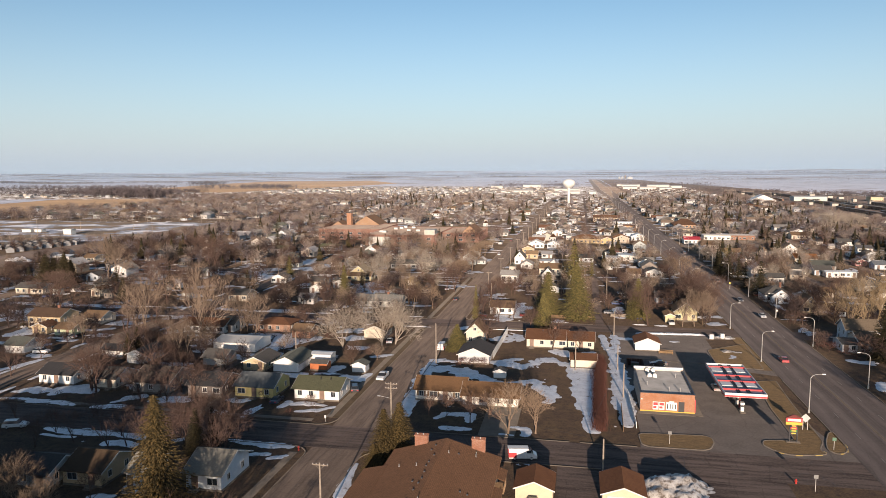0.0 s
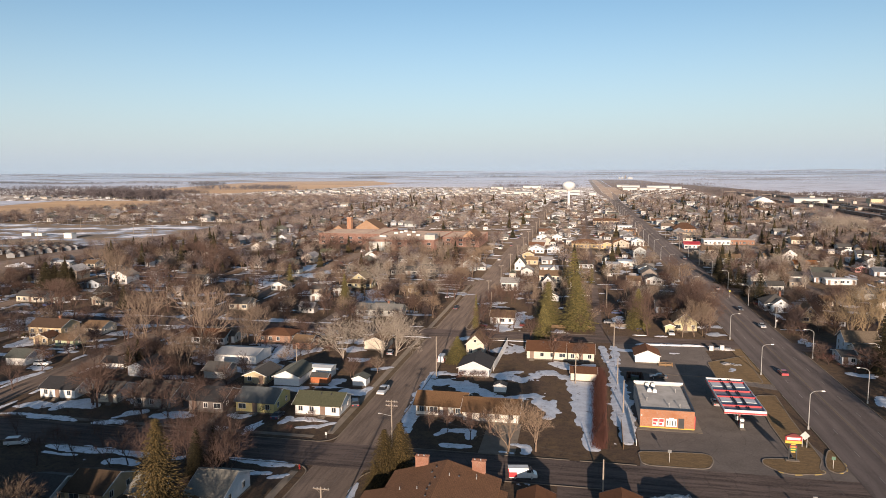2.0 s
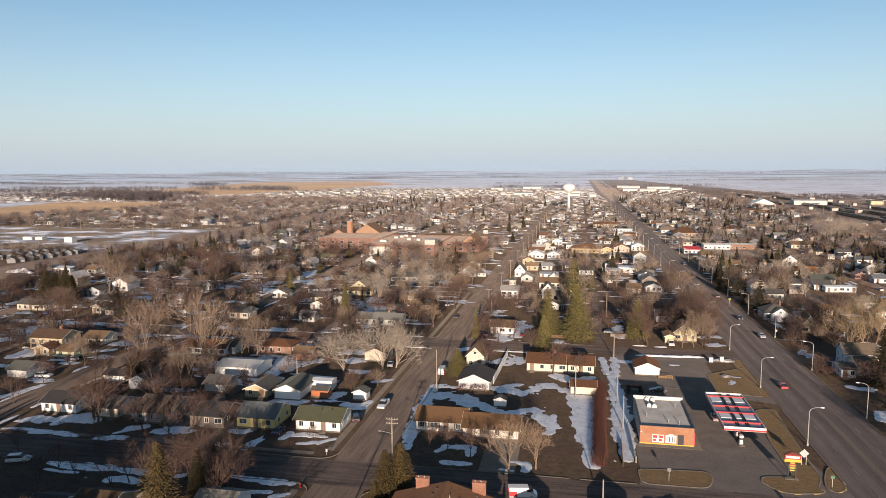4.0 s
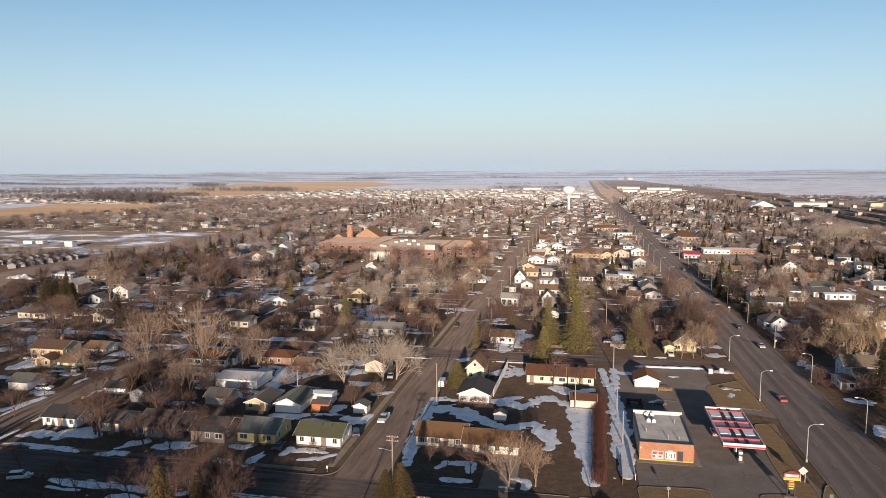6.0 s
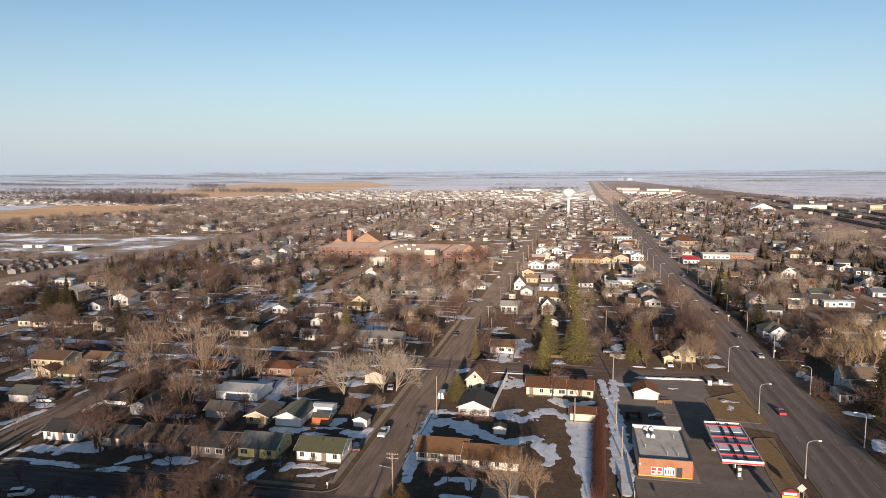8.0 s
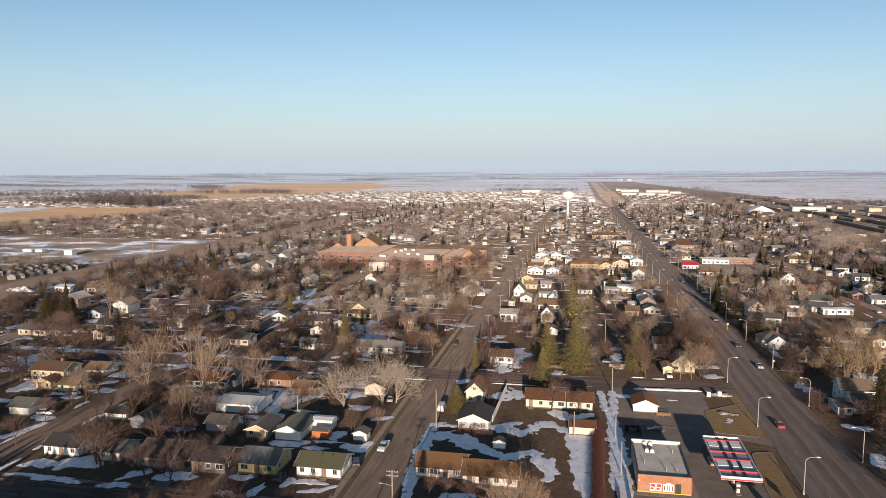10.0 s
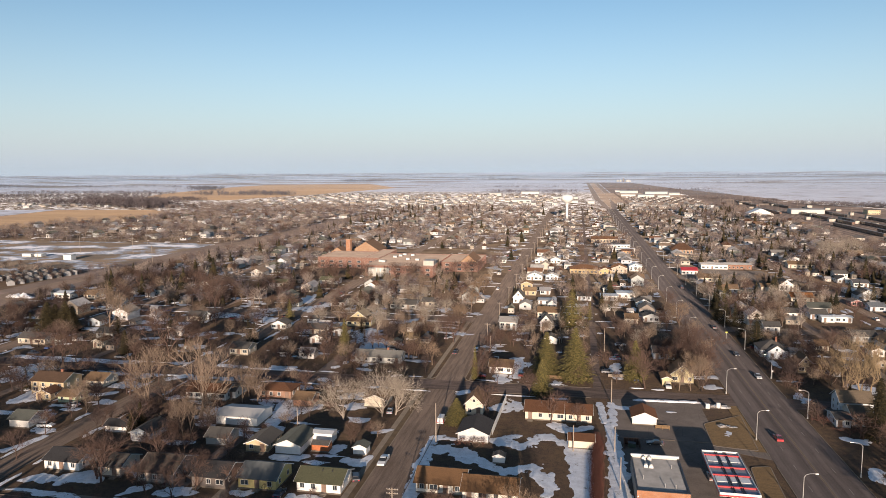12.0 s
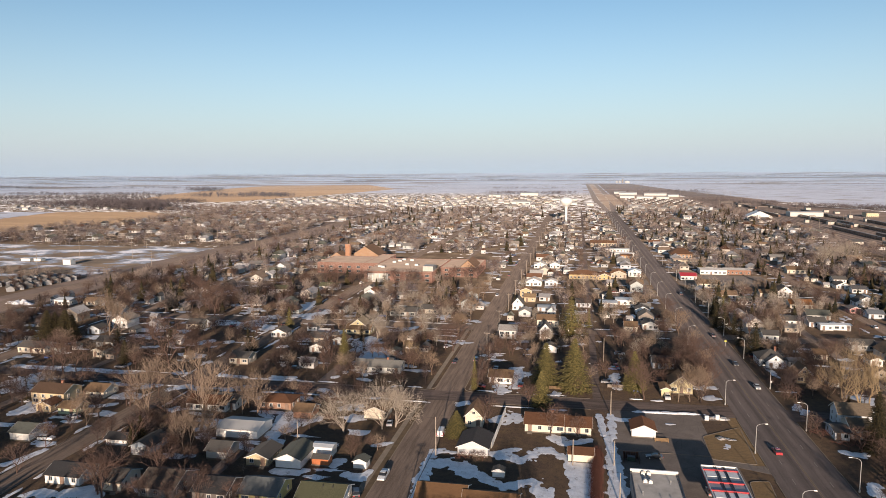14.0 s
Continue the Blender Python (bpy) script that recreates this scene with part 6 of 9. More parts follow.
def guard_post(x, y):
    root = thing("guard_post", (x, y, 0.03), "stubby yellow steel guard post", "post", "guard posts")
    part("shaft", CACHE.setdefault("guard", Build().tube((0, 0, -0.05), (0, 0, 1.05), 0.09, 0.09, 8).mesh("shaft", YELLOW)), root)
    part("cap", CACHE.setdefault("guard_cap", Build().tube((0, 0, 1.05), (0, 0, 1.1), 0.09, 0.05, 8).mesh("cap", YELLOW)), root)


def gas_cage(x, y):
    root = thing("cabinet", (x, y, 0.04), "white steel cabinet at the edge of the parking lot", "cabinet", "lot cabinets")
    part("body", Build().box(-0.6, 0.6, -0.4, 0.4, 0.1, 1.6, 0.02).mesh("body", WHITE), root)
    part("door", Build().box(-0.52, 0.52, -0.44, -0.41, 0.2, 1.5).mesh("door", TRIM), root)
    part("base", Build().box(-0.7, 0.7, -0.5, 0.5, -0.04, 0.12).mesh("base", CONCRETE), root)


def tar_seams():
    """Dark tar along the cracks of old asphalt."""
    r = random.Random(31)
    b = Build()
    for x0, x1, y0, y1, n, z in ((-3, 4, 92, 121, 12, 0.041), (-50, 50, 122.2, 133, 46, 0.047), (13, 44, 142, 152, 9, 0.049), (14, 40, 197, 228, 12, 0.047), (52, 69, 100, 330, 60, 0.064), (-140, -52, 122.3, 133, 24, 0.047), (-50, -40, 140, 330, 40, 0.038)):
        for k in range(n):
            x, y = r.uniform(x0, x1), r.uniform(y0, y1)
            a = r.choice((0, 0, math.pi / 2)) + r.uniform(-0.25, 0.25)
            w = r.uniform(0.04, 0.1)
            for step in range(r.randrange(3, 10)):
                q = (x + math.cos(a) * r.uniform(0.5, 1.3), y + math.sin(a) * r.uniform(0.5, 1.3))
                if not (x0 < q[0] < x1 and y0 < q[1] < y1):
                    break
                nx, ny = -math.sin(a) * w / 2, math.cos(a) * w / 2
                b.add([(x - nx, y - ny, z), (q[0] - nx, q[1] - ny, z), (q[0] + nx, q[1] + ny, z), (x + nx, y + ny, z)], [(0, 1, 2, 3)])
                x, y = q
                a += r.gauss(0, 0.35)
    tagged(new("tar_seams", b.mesh("tar_seams", plain("black_tar", (0.018, 0.017, 0.017), 0.6))), "dark tar seams along cracks in worn asphalt", "road repair", kind="stuff")


tar_seams()

# houses west of the avenue, nearest block
house(-65.3, 147.8, 11.0, 8.2, 2.9, 'x', (0.13, 0.135, 0.085), (0.78, 0.76, 0.72), 'white ranch house with an olive green shingle roof', vents=2, over=0.6)
house(-80.0, 146.8, 9.7, 9.5, 2.9, 'x', (0.2, 0.22, 0.23), (0.72, 0.58, 0.24), 'yellow house with a grey-green roof behind bare shrubs', vents=1)
house(-91.7, 145.6, 8.9, 9, 3.0, 'x', (0.06, 0.06, 0.065), (0.13, 0.11, 0.1), 'dark brown house with a dark roof and white trim')
house(-106.5, 145.4, 9.8, 11, 3.0, 'x', (0.13, 0.11, 0.095), (0.3, 0.27, 0.24), 'greyish brown house with a weathered brown roof', vents=1)
house(-134.9, 147.6, 10.1, 8, 2.8, 'x', (0.06, 0.06, 0.065), (0.78, 0.76, 0.72), 'white bungalow with a dark roof beside a round shrub')
house(-119.1, 146.7, 7.0, 8, 2.8, 'x', (0.13, 0.125, 0.12), (0.68, 0.6, 0.48), 'cream bungalow with a grey roof behind a large bare tree')
house(-124.6, 168.4, 6.1, 9, 2.7, 'y', (0.13, 0.125, 0.12), (0.7, 0.73, 0.76), 'pale blue garage with a dark gable roof', garage=True, name='garage', kind='garage')
house(-167.5, 171.1, 6.8, 7.5, 2.8, 'x', (0.14, 0.15, 0.135), (0.78, 0.76, 0.72), 'white garage with a grey-green roof beside the street', windows=False, name='garage', kind='garage')
house(-178.2, 193.7, 5.6, 5, 2.8, 'y', (0.17, 0.085, 0.05), (0.55, 0.43, 0.27), 'tan gabled front wing with a brown roof')
house(-185.5, 199.9, 12.9, 9, 4.8, 'x', (0.13, 0.085, 0.06), (0.55, 0.43, 0.27), 'two-storey tan house with a brown roof', chimney=True)
house(-169.1, 192.9, 6.6, 6, 2.6, 'x', (0.24, 0.16, 0.1), (0.45, 0.5, 0.33), 'pale green cottage with a brown roof')
house(-107.0, 184.4, 13.5, 10.5, 2.8, 'x', METAL, (0.78, 0.76, 0.72), 'long white metal shed with a white roof', windows=False, rise=1.0, name='shed', kind='shed', over=0.15)
house(-122.4, 206.7, 10.1, 8, 2.9, 'x', (0.13, 0.125, 0.12), (0.78, 0.76, 0.72), 'long white house with a dark grey roof')
house(-105.0, 209.7, 11.3, 8, 2.9, 'x', (0.17, 0.085, 0.05), brick((0.36, 0.2, 0.13)), 'orange brick house with a brown hipped roof', hip=True)
house(-90.2, 203.6, 6.2, 7, 2.6, 'x', (0.24, 0.16, 0.1), brick((0.4, 0.2, 0.12)), 'small brick garage with a brown roof', windows=False, name='garage', kind='garage')
house(-88.4, 167.2, 6.5, 9, 2.6, 'y', (0.13, 0.125, 0.12), (0.55, 0.43, 0.27), 'tan garage with a dark grey gable roof', name='garage', kind='garage')
house(-79.8, 167.3, 7.2, 11, 2.8, 'y', (0.14, 0.15, 0.135), (0.78, 0.76, 0.72), 'white garage with a grey-green gable roof', windows=False, name='garage', kind='garage')
house(-73.3, 176.3, 6.4, 4, 2.8, 'x', WHITE, (0.78, 0.76, 0.72), 'white flat-roofed shed beside snow', windows=False, rise=0.25, over=0.1, name='shed', kind='shed')
house(-70.7, 170.7, 4.8, 3, 2.1, 'x', (0.13, 0.125, 0.12), ORANGE, 'orange board shed with a dark roof', windows=False, name='shed', kind='shed', over=0.2)
house(-58.7, 170.4, 3.7, 3.5, 2.3, 'y', (0.14, 0.15, 0.135), (0.78, 0.76, 0.72), 'small white shed with a green gable roof', windows=False, name='shed', kind='shed', over=0.3)
house(-136.2, 172.9, 6.9, 5, 2.3, 'x', (0.06, 0.06, 0.065), (0.78, 0.76, 0.72), 'low white garage with a dark roof', windows=False, name='garage', kind='garage')
house(-101.8, 169.6, 6.4, 7, 2.6, 'x', (0.13, 0.125, 0.12), (0.42, 0.42, 0.4), 'small grey garage with a dark roof', windows=False, name='garage', kind='garage')
house(-173.9, 209.5, 9.4, 8, 2.7, 'x', (0.24, 0.16, 0.1), (0.68, 0.6, 0.48), 'cream bungalow with a weathered brown roof')

# houses in the block behind
house(-256.4, 333.8, 8.8, 8, 3, 'x', (0.13, 0.125, 0.12), (0.78, 0.76, 0.72), 'white house seen between bare trees')
house(-195.1, 312.7, 8.8, 8, 3, 'x', (0.13, 0.125, 0.12), (0.68, 0.6, 0.48), 'cream house with a grey roof')
house(-189.3, 317.4, 6.0, 7, 3.2, 'y', (0.13, 0.125, 0.12), (0.7, 0.73, 0.76), 'pale blue gabled house among trees')
house(-142.0, 258.1, 8.2, 8, 3, 'x', (0.13, 0.125, 0.12), (0.5, 0.44, 0.35), 'cream house with a dark roof among bare trees')
house(-128.9, 204.1, 14.5, 8, 2.9, 'x', (0.17, 0.085, 0.05), (0.78, 0.76, 0.72), 'white house with a row of dark windows')
house(-110.9, 316.1, 12.4, 8, 2.8, 'x', (0.24, 0.16, 0.1), (0.56, 0.485, 0.29), 'yellow house wall with a brown roof', door=False)
house(-109.7, 319.0, 8.2, 9, 4.0, 'y', (0.36, 0.3, 0.22), (0.6, 0.52, 0.3), 'yellow gabled house beside snow', rise=3.0)
house(-79.2, 256.7, 7.0, 9, 2.9, 'x', (0.13, 0.125, 0.12), (0.68, 0.6, 0.48), 'pale house with a long grey roof')
house(-79.1, 280.2, 4.3, 5, 2.4, 'y', (0.14, 0.15, 0.135), (0.78, 0.76, 0.72), 'white gabled shed beside snow', windows=False, name='shed', kind='shed')
house(-67.1, 207.1, 7.2, 8, 2.8, 'y', (0.24, 0.16, 0.1), (0.68, 0.6, 0.48), 'cream gabled garage behind a large pale tree', windows=False, name='garage', kind='garage')
house(-169.1, 430.9, 12.7, 8, 3, 'x', (0.13, 0.135, 0.085), (0.78, 0.76, 0.72), 'white house with an olive roof', windows=False)
house(-198.1, 415.6, 12.3, 8, 3, 'x', (0.13, 0.135, 0.085), (0.78, 0.76, 0.72), 'white house with an olive roof beside a spruce')
house(-144.4, 303.4, 7.6, 7, 2.8, 'y', (0.13, 0.125, 0.12), (0.78, 0.76, 0.72), 'white house with snow on its yard')
house(-115.5, 280.4, 7.1, 7, 2.8, 'y', (0.13, 0.125, 0.12), (0.78, 0.76, 0.72), 'white gabled house among bare trees')
house(-135.1, 360.1, 8.3, 7, 3, 'x', (0.13, 0.125, 0.12), (0.78, 0.76, 0.72), 'white house wall with dark windows')
house(-100.6, 359.9, 14.4, 8, 3, 'x', (0.13, 0.125, 0.12), (0.42, 0.42, 0.4), 'grey house with a long grey roof')
house(-84.9, 368.5, 9.7, 8, 3, 'x', (0.13, 0.125, 0.12), (0.68, 0.6, 0.48), 'pale house with a grey roof')
house(-308.8, 355.6, 10.5, 10, 3.4, 'x', WHITE, (0.78, 0.76, 0.72), 'long white building with dark door openings', rise=0.6, name='shop_building', kind='building')
house(-291.0, 358.5, 7.7, 8, 2.8, 'x', (0.24, 0.16, 0.1), (0.68, 0.6, 0.48), 'low cream building beside a yard')
house(-237.9, 294.4, 6.7, 7, 3, 'y', (0.13, 0.125, 0.12), (0.7, 0.73, 0.76), 'pale gabled house among trees')
house(-244.6, 258.1, 13.9, 8, 3, 'x', (0.13, 0.125, 0.12), (0.68, 0.6, 0.48), 'house with a wide grey roof among bare trees')
house(-206.0, 257.3, 4.2, 7, 3.4, 'y', (0.17, 0.085, 0.05), (0.68, 0.6, 0.48), 'cream gabled house with a red-brown roof')
house(-216.5, 272.8, 8.8, 8, 3, 'x', (0.13, 0.125, 0.12), (0.42, 0.42, 0.4), 'grey house behind trees')
house(-86.6, 256.2, 18.7, 8, 2.8, 'x', (0.27, 0.265, 0.25), (0.5, 0.5, 0.47), 'long pale grey house with a grey roof beside snow', chimney=True)
house(-109.8, 294.9, 6.0, 7, 2.8, 'y', (0.24, 0.16, 0.1), (0.78, 0.76, 0.72), 'white gabled house with a brown roof')
house(-122.3, 297.1, 6.7, 8, 2.8, 'x', (0.13, 0.125, 0.12), (0.68, 0.6, 0.48), 'cream house with a grey roof behind bare trees')

# houses between the avenue and the alley
house(-32.4, 184.5, 8.6, 11, 2.7, 'y', (0.06, 0.06, 0.065), (0.6, 0.6, 0.6), 'white garage with a dark shingle gable roof', windows=False, name='garage', kind='garage', over=0.5)
house(-33.6, 205.6, 5.4, 9, 4.0, 'y', (0.24, 0.16, 0.1), (0.68, 0.6, 0.48), 'cream gabled house behind a bare tree', rise=2.6)
house(-14.9, 205.2, 12.2, 9, 2.9, 'x', (0.17, 0.085, 0.05), (0.68, 0.6, 0.48), 'long cream house with a reddish brown roof', chimney=True, vents=2)
house(-2.5, 205.1, 7.6, 8, 2.9, 'x', (0.17, 0.085, 0.05), (0.68, 0.6, 0.48), 'cream house wing with a reddish brown roof')
house(-1.5, 185.4, 6.9, 5, 2.5, 'x', (0.17, 0.085, 0.05), (0.68, 0.6, 0.48), 'cream shed with a brown roof at the alley', windows=False, name='shed', kind='shed', over=0.3)
house(-20.9, 171.9, 3.1, 2.6, 2.0, 'y', (0.13, 0.125, 0.12), (0.78, 0.76, 0.72), 'tiny white shed on snow', windows=False, name='shed', kind='shed', over=0.2)
house(-31.8, 250.4, 8.7, 8, 3, 'x', (0.24, 0.16, 0.1), (0.78, 0.76, 0.72), 'white house behind a bare thicket')
house(-35.7, 319.8, 8.1, 8, 4.4, 'x', (0.4, 0.39, 0.38), (0.7, 0.68, 0.65), 'white house with a pale grey roof on the avenue')
house(-16.6, 322.0, 5.3, 8, 4.6, 'y', (0.13, 0.125, 0.12), (0.78, 0.76, 0.72), 'white gabled house with a steep grey roof', rise=3)
house(-19.3, 346.3, 10.8, 9, 4.2, 'x', (0.24, 0.16, 0.1), (0.68, 0.6, 0.48), 'cream house with a brown roof')
house(-35.4, 386.1, 5.8, 10, 4.0, 'y', (0.13, 0.125, 0.12), (0.78, 0.76, 0.72), 'white house with a steep grey gable', rise=3.4)
house(-3.6, 334.4, 6.2, 7, 3, 'x', (0.24, 0.16, 0.1), (0.78, 0.76, 0.72), 'white house beyond a spruce')
house(0.4, 400.1, 8.0, 8, 3, 'x', (0.13, 0.125, 0.12), (0.7, 0.73, 0.76), 'pale house with a grey roof')
house(-13.6, 298.1, 5.6, 6, 2.6, 'y', (0.13, 0.125, 0.12), (0.78, 0.76, 0.72), 'white garage with a snowy roof', windows=False, name='garage', kind='garage')

# houses between the alley and the highway
house(17.1, 206.7, 7.0, 8, 2.5, 'y', (0.17, 0.085, 0.05), (0.78, 0.76, 0.72), 'small white hut with a brown gable roof and a wooden deck', door=False, name='hut', kind='hut', windows=False, over=0.4)
house(33.8, 250.7, 7.7, 9, 3.6, 'y', (0.24, 0.16, 0.1), (0.56, 0.485, 0.29), 'yellow gabled house with a brown roof', rise=3.0)
house(30.3, 247.0, 3.1, 7, 2.7, 'y', (0.24, 0.16, 0.1), (0.56, 0.485, 0.29), 'yellow garage with a dark open door', windows=False, name='garage', kind='garage')
house(30.8, 280.8, 8.3, 8, 3.0, 'x', (0.06, 0.06, 0.065), (0.7, 0.73, 0.76), 'pale blue house with a black roof')
house(23.8, 343.8, 6.2, 8, 3, 'x', (0.24, 0.16, 0.1), (0.68, 0.6, 0.48), 'cream house with a brown roof')
house(32.9, 348.9, 7.6, 8, 3, 'y', (0.13, 0.125, 0.12), (0.78, 0.76, 0.72), 'white house with a grey gable roof')
house(32.6, 386.6, 7.5, 8, 3, 'y', (0.13, 0.125, 0.12), (0.7, 0.73, 0.76), 'pale house with a grey gable roof')
house(13.9, 402.3, 9.6, 9, 3.0, 'x', WHITE, (0.78, 0.76, 0.72), 'white building with a flat white roof', rise=0.3)
house(23.3, 410.6, 10.3, 9, 3.4, 'x', WHITE, (0.78, 0.76, 0.72), 'white shop with a flat roof', rise=0.3)
house(16.1, 428.9, 4.8, 7, 3.0, 'y', (0.13, 0.125, 0.12), (0.78, 0.76, 0.72), 'small white gabled house beside lots')

# houses east of the highway
house(73.6, 291.5, 10.3, 10, 3.3, 'x', (0.13, 0.125, 0.12), (0.7, 0.73, 0.76), 'pale Victorian house with a grey hipped roof', hip=True, rise=3.2, chimney=True)
house(75.6, 288.7, 6.7, 2.2, 3.3, 'y', (0.2, 0.2, 0.2), (0.7, 0.73, 0.76), 'gabled front wing of a pale house', rise=2.4, over=0.5, name='house_wing')
house(81.8, 271.0, 5.0, 8, 3.6, 'y', (0.24, 0.16, 0.1), (0.55, 0.43, 0.27), 'tan gabled house behind a bare tree', rise=3.0)
house(80.4, 224.6, 9.4, 7.6, 5.0, 'x', (0.24, 0.19, 0.14), (0.58, 0.6, 0.63), 'two-storey pale house with a grey-brown roof', rise=2.4)
house(76.0, 214.4, 4.0, 8, 2.8, 'x', (0.1, 0.1, 0.1), (0.58, 0.6, 0.63), 'white front porch with a dark roof', rise=0.9, name='porch')
house(81.0, 216.0, 5.6, 9, 3.4, 'x', (0.16, 0.13, 0.1), (0.62, 0.58, 0.5), 'single-storey white wing with a dark roof', name='house_wing')
tree('round', 80.3, 206.0, 8.0, 1.2)
tree('small', 74.0, 222.5, 5.5, 1.5)
house(120.2, 387.0, 11.5, 9, 3, 'x', (0.14, 0.15, 0.135), (0.42, 0.42, 0.4), 'house with a broad grey-green roof')
house(104.2, 371.0, 8.3, 8, 3, 'x', (0.13, 0.125, 0.12), (0.78, 0.76, 0.72), 'white house with a grey roof')
house(115.9, 369.2, 7.9, 8, 3, 'x', (0.13, 0.125, 0.12), (0.7, 0.73, 0.76), 'pale house with a dark roof and windows')
house(119.0, 362.4, 5.9, 5, 3, 'x', WHITE, (0.78, 0.76, 0.72), 'long white trailer home with flat roof', rise=0.3)
house(125.5, 363.5, 7.7, 5, 3, 'x', WHITE, (0.78, 0.76, 0.72), 'white mobile home with a flat roof', rise=0.3)
house(119.7, 415.1, 11.9, 9, 3.2, 'x', (0.34, 0.15, 0.06), (0.68, 0.6, 0.48), 'cream house with an orange-brown roof')
house(122.7, 450.1, 8.1, 9, 4.4, 'y', (0.13, 0.125, 0.12), (0.78, 0.76, 0.72), 'white gabled house with a steep roof', rise=3)
house(112.3, 450.3, 6.9, 7, 3, 'x', (0.24, 0.16, 0.1), (0.68, 0.6, 0.48), 'low cream house with brown roof')
house(93.1, 422.1, 7.8, 8, 3, 'x', (0.14, 0.15, 0.135), (0.78, 0.76, 0.72), 'white house with a green roof')
house(76.7, 412.7, 9.8, 10, 3.2, 'y', (0.14, 0.15, 0.135), (0.42, 0.42, 0.4), 'grey house with a broad grey-green roof')
house(80.0, 479.9, 14.7, 9, 3.2, 'x', (0.24, 0.16, 0.1), (0.68, 0.6, 0.48), 'cream building with a brown roof')
house(168.3, 487.6, 7.8, 8, 3, 'y', (0.13, 0.125, 0.12), (0.78, 0.76, 0.72), 'white gabled house with a grey roof')
house(175.2, 513.5, 8.2, 8, 3, 'x', (0.13, 0.125, 0.12), (0.78, 0.76, 0.72), 'white house behind another')
house(156.7, 554.6, 18.5, 9, 3.4, 'x', (0.24, 0.16, 0.1), (0.68, 0.6, 0.48), 'cream house with a tan roof')
house(164.8, 579.4, 6.6, 8, 4.6, 'y', (0.13, 0.125, 0.12), (0.78, 0.76, 0.72), 'white two-storey house with dark windows')
house(201.2, 553.2, 14.1, 9, 3.2, 'x', (0.24, 0.16, 0.1), (0.78, 0.76, 0.72), 'white house with a brown roof')
house(84.4, 329.7, 6.7, 7, 4.6, 'x', (0.13, 0.125, 0.12), (0.78, 0.76, 0.72), 'white house with a grey roof behind a spruce')
house(119.6, 324.0, 9.5, 8, 3, 'x', (0.13, 0.125, 0.12), (0.42, 0.42, 0.4), 'grey house among bare trees')
house(117.5, 299.0, 4.6, 7, 3, 'y', (0.24, 0.16, 0.1), (0.78, 0.76, 0.72), 'white gabled house among bare trees')
house(158.1, 426.3, 10.3, 9, 3.4, 'y', (0.13, 0.125, 0.12), (0.7, 0.73, 0.76), 'blue-grey house with a steep roof', rise=3)

# more houses along the avenue and east of the highway
house(-34.1, 424.3, 6.9, 7.0, 5.0, 'y', (0.3, 0.19, 0.11), (0.5, 0.38, 0.22), 'two-storey tan house with a brown roof on the avenue')
house(-30.7, 412.0, 6.7, 7.0, 3.2, 'x', (0.34, 0.24, 0.15), (0.55, 0.43, 0.27), 'tan house with a pale brown roof')
house(-33.8, 467.9, 10.6, 9.5, 3.4, 'y', (0.5, 0.5, 0.5), (0.78, 0.76, 0.72), 'white house with a broad pale grey gable')
house(-20.9, 469.9, 8.3, 7.5, 3.2, 'y', (0.5, 0.5, 0.5), (0.7, 0.73, 0.76), 'pale house with a light grey gable roof')
house(-33.5, 508.3, 9.1, 8.2, 3.2, 'x', (0.55, 0.54, 0.53), (0.78, 0.76, 0.72), 'white house with a pale roof')
house(-33.3, 552.3, 9.8, 8.8, 3.2, 'y', (0.5, 0.5, 0.5), (0.78, 0.76, 0.72), 'white gabled house with a pale roof')
house(-20.8, 554.2, 7.6, 7.0, 3.6, 'y', (0.45, 0.44, 0.43), (0.78, 0.76, 0.72), 'white gabled house with a grey roof')
house(-21.8, 415.6, 6.1, 7.0, 2.8, 'x', (0.4, 0.4, 0.42), (0.6, 0.6, 0.6), 'grey house with a pale roof')
house(-21.1, 384.6, 9.7, 8.7, 2.6, 'x', METAL, (0.7, 0.73, 0.76), 'low pale garage with a flat bright roof', rise=0.4)
house(-64.6, 551.2, 8.1, 7.3, 3.0, 'x', (0.3, 0.3, 0.29), (0.78, 0.76, 0.72), 'white house beside the avenue')
house(172.9, 473.6, 8.7, 7.8, 3.0, 'x', (0.12, 0.12, 0.13), (0.78, 0.76, 0.72), 'white house with a dark roof among yards')
house(159.7, 445.2, 13.4, 11.0, 2.6, 'x', METAL, (0.78, 0.76, 0.72), 'long white trailer home among yards', rise=0.4)
house(148.2, 407.4, 5.7, 7.0, 2.8, 'y', (0.2, 0.2, 0.21), (0.55, 0.25, 0.24), 'small dull red house with a grey roof')
house(152.8, 394.8, 7.5, 7.0, 3.0, 'x', (0.2, 0.22, 0.25), (0.5, 0.54, 0.6), 'blue-grey house with a dark roof')
house(157.7, 574.1, 10.2, 9.2, 3.0, 'y', (0.35, 0.3, 0.25), (0.68, 0.6, 0.48), 'cream gabled house among bare trees')
house(86.3, 439.5, 10.4, 9.4, 3.0, 'x', (0.26, 0.18, 0.12), (0.78, 0.76, 0.72), 'white house with a brown roof behind evergreens')
house(98.7, 305.7, 5.1, 7.0, 2.6, 'x', (0.24, 0.16, 0.1), (0.68, 0.6, 0.48), 'low cream garage behind pale willows')

# houses at the near corner
house(-64.8, 101.0, 6.5, 10, 3.2, 'x', (0.4, 0.38, 0.33), (0.7, 0.73, 0.76), 'white house with a weathered grey-green roof', vents=1, over=0.6)
house(-74.9, 99.2, 2.8, 8, 3.2, 'x', (0.4, 0.38, 0.33), (0.7, 0.73, 0.76), 'white house wing behind a spruce')
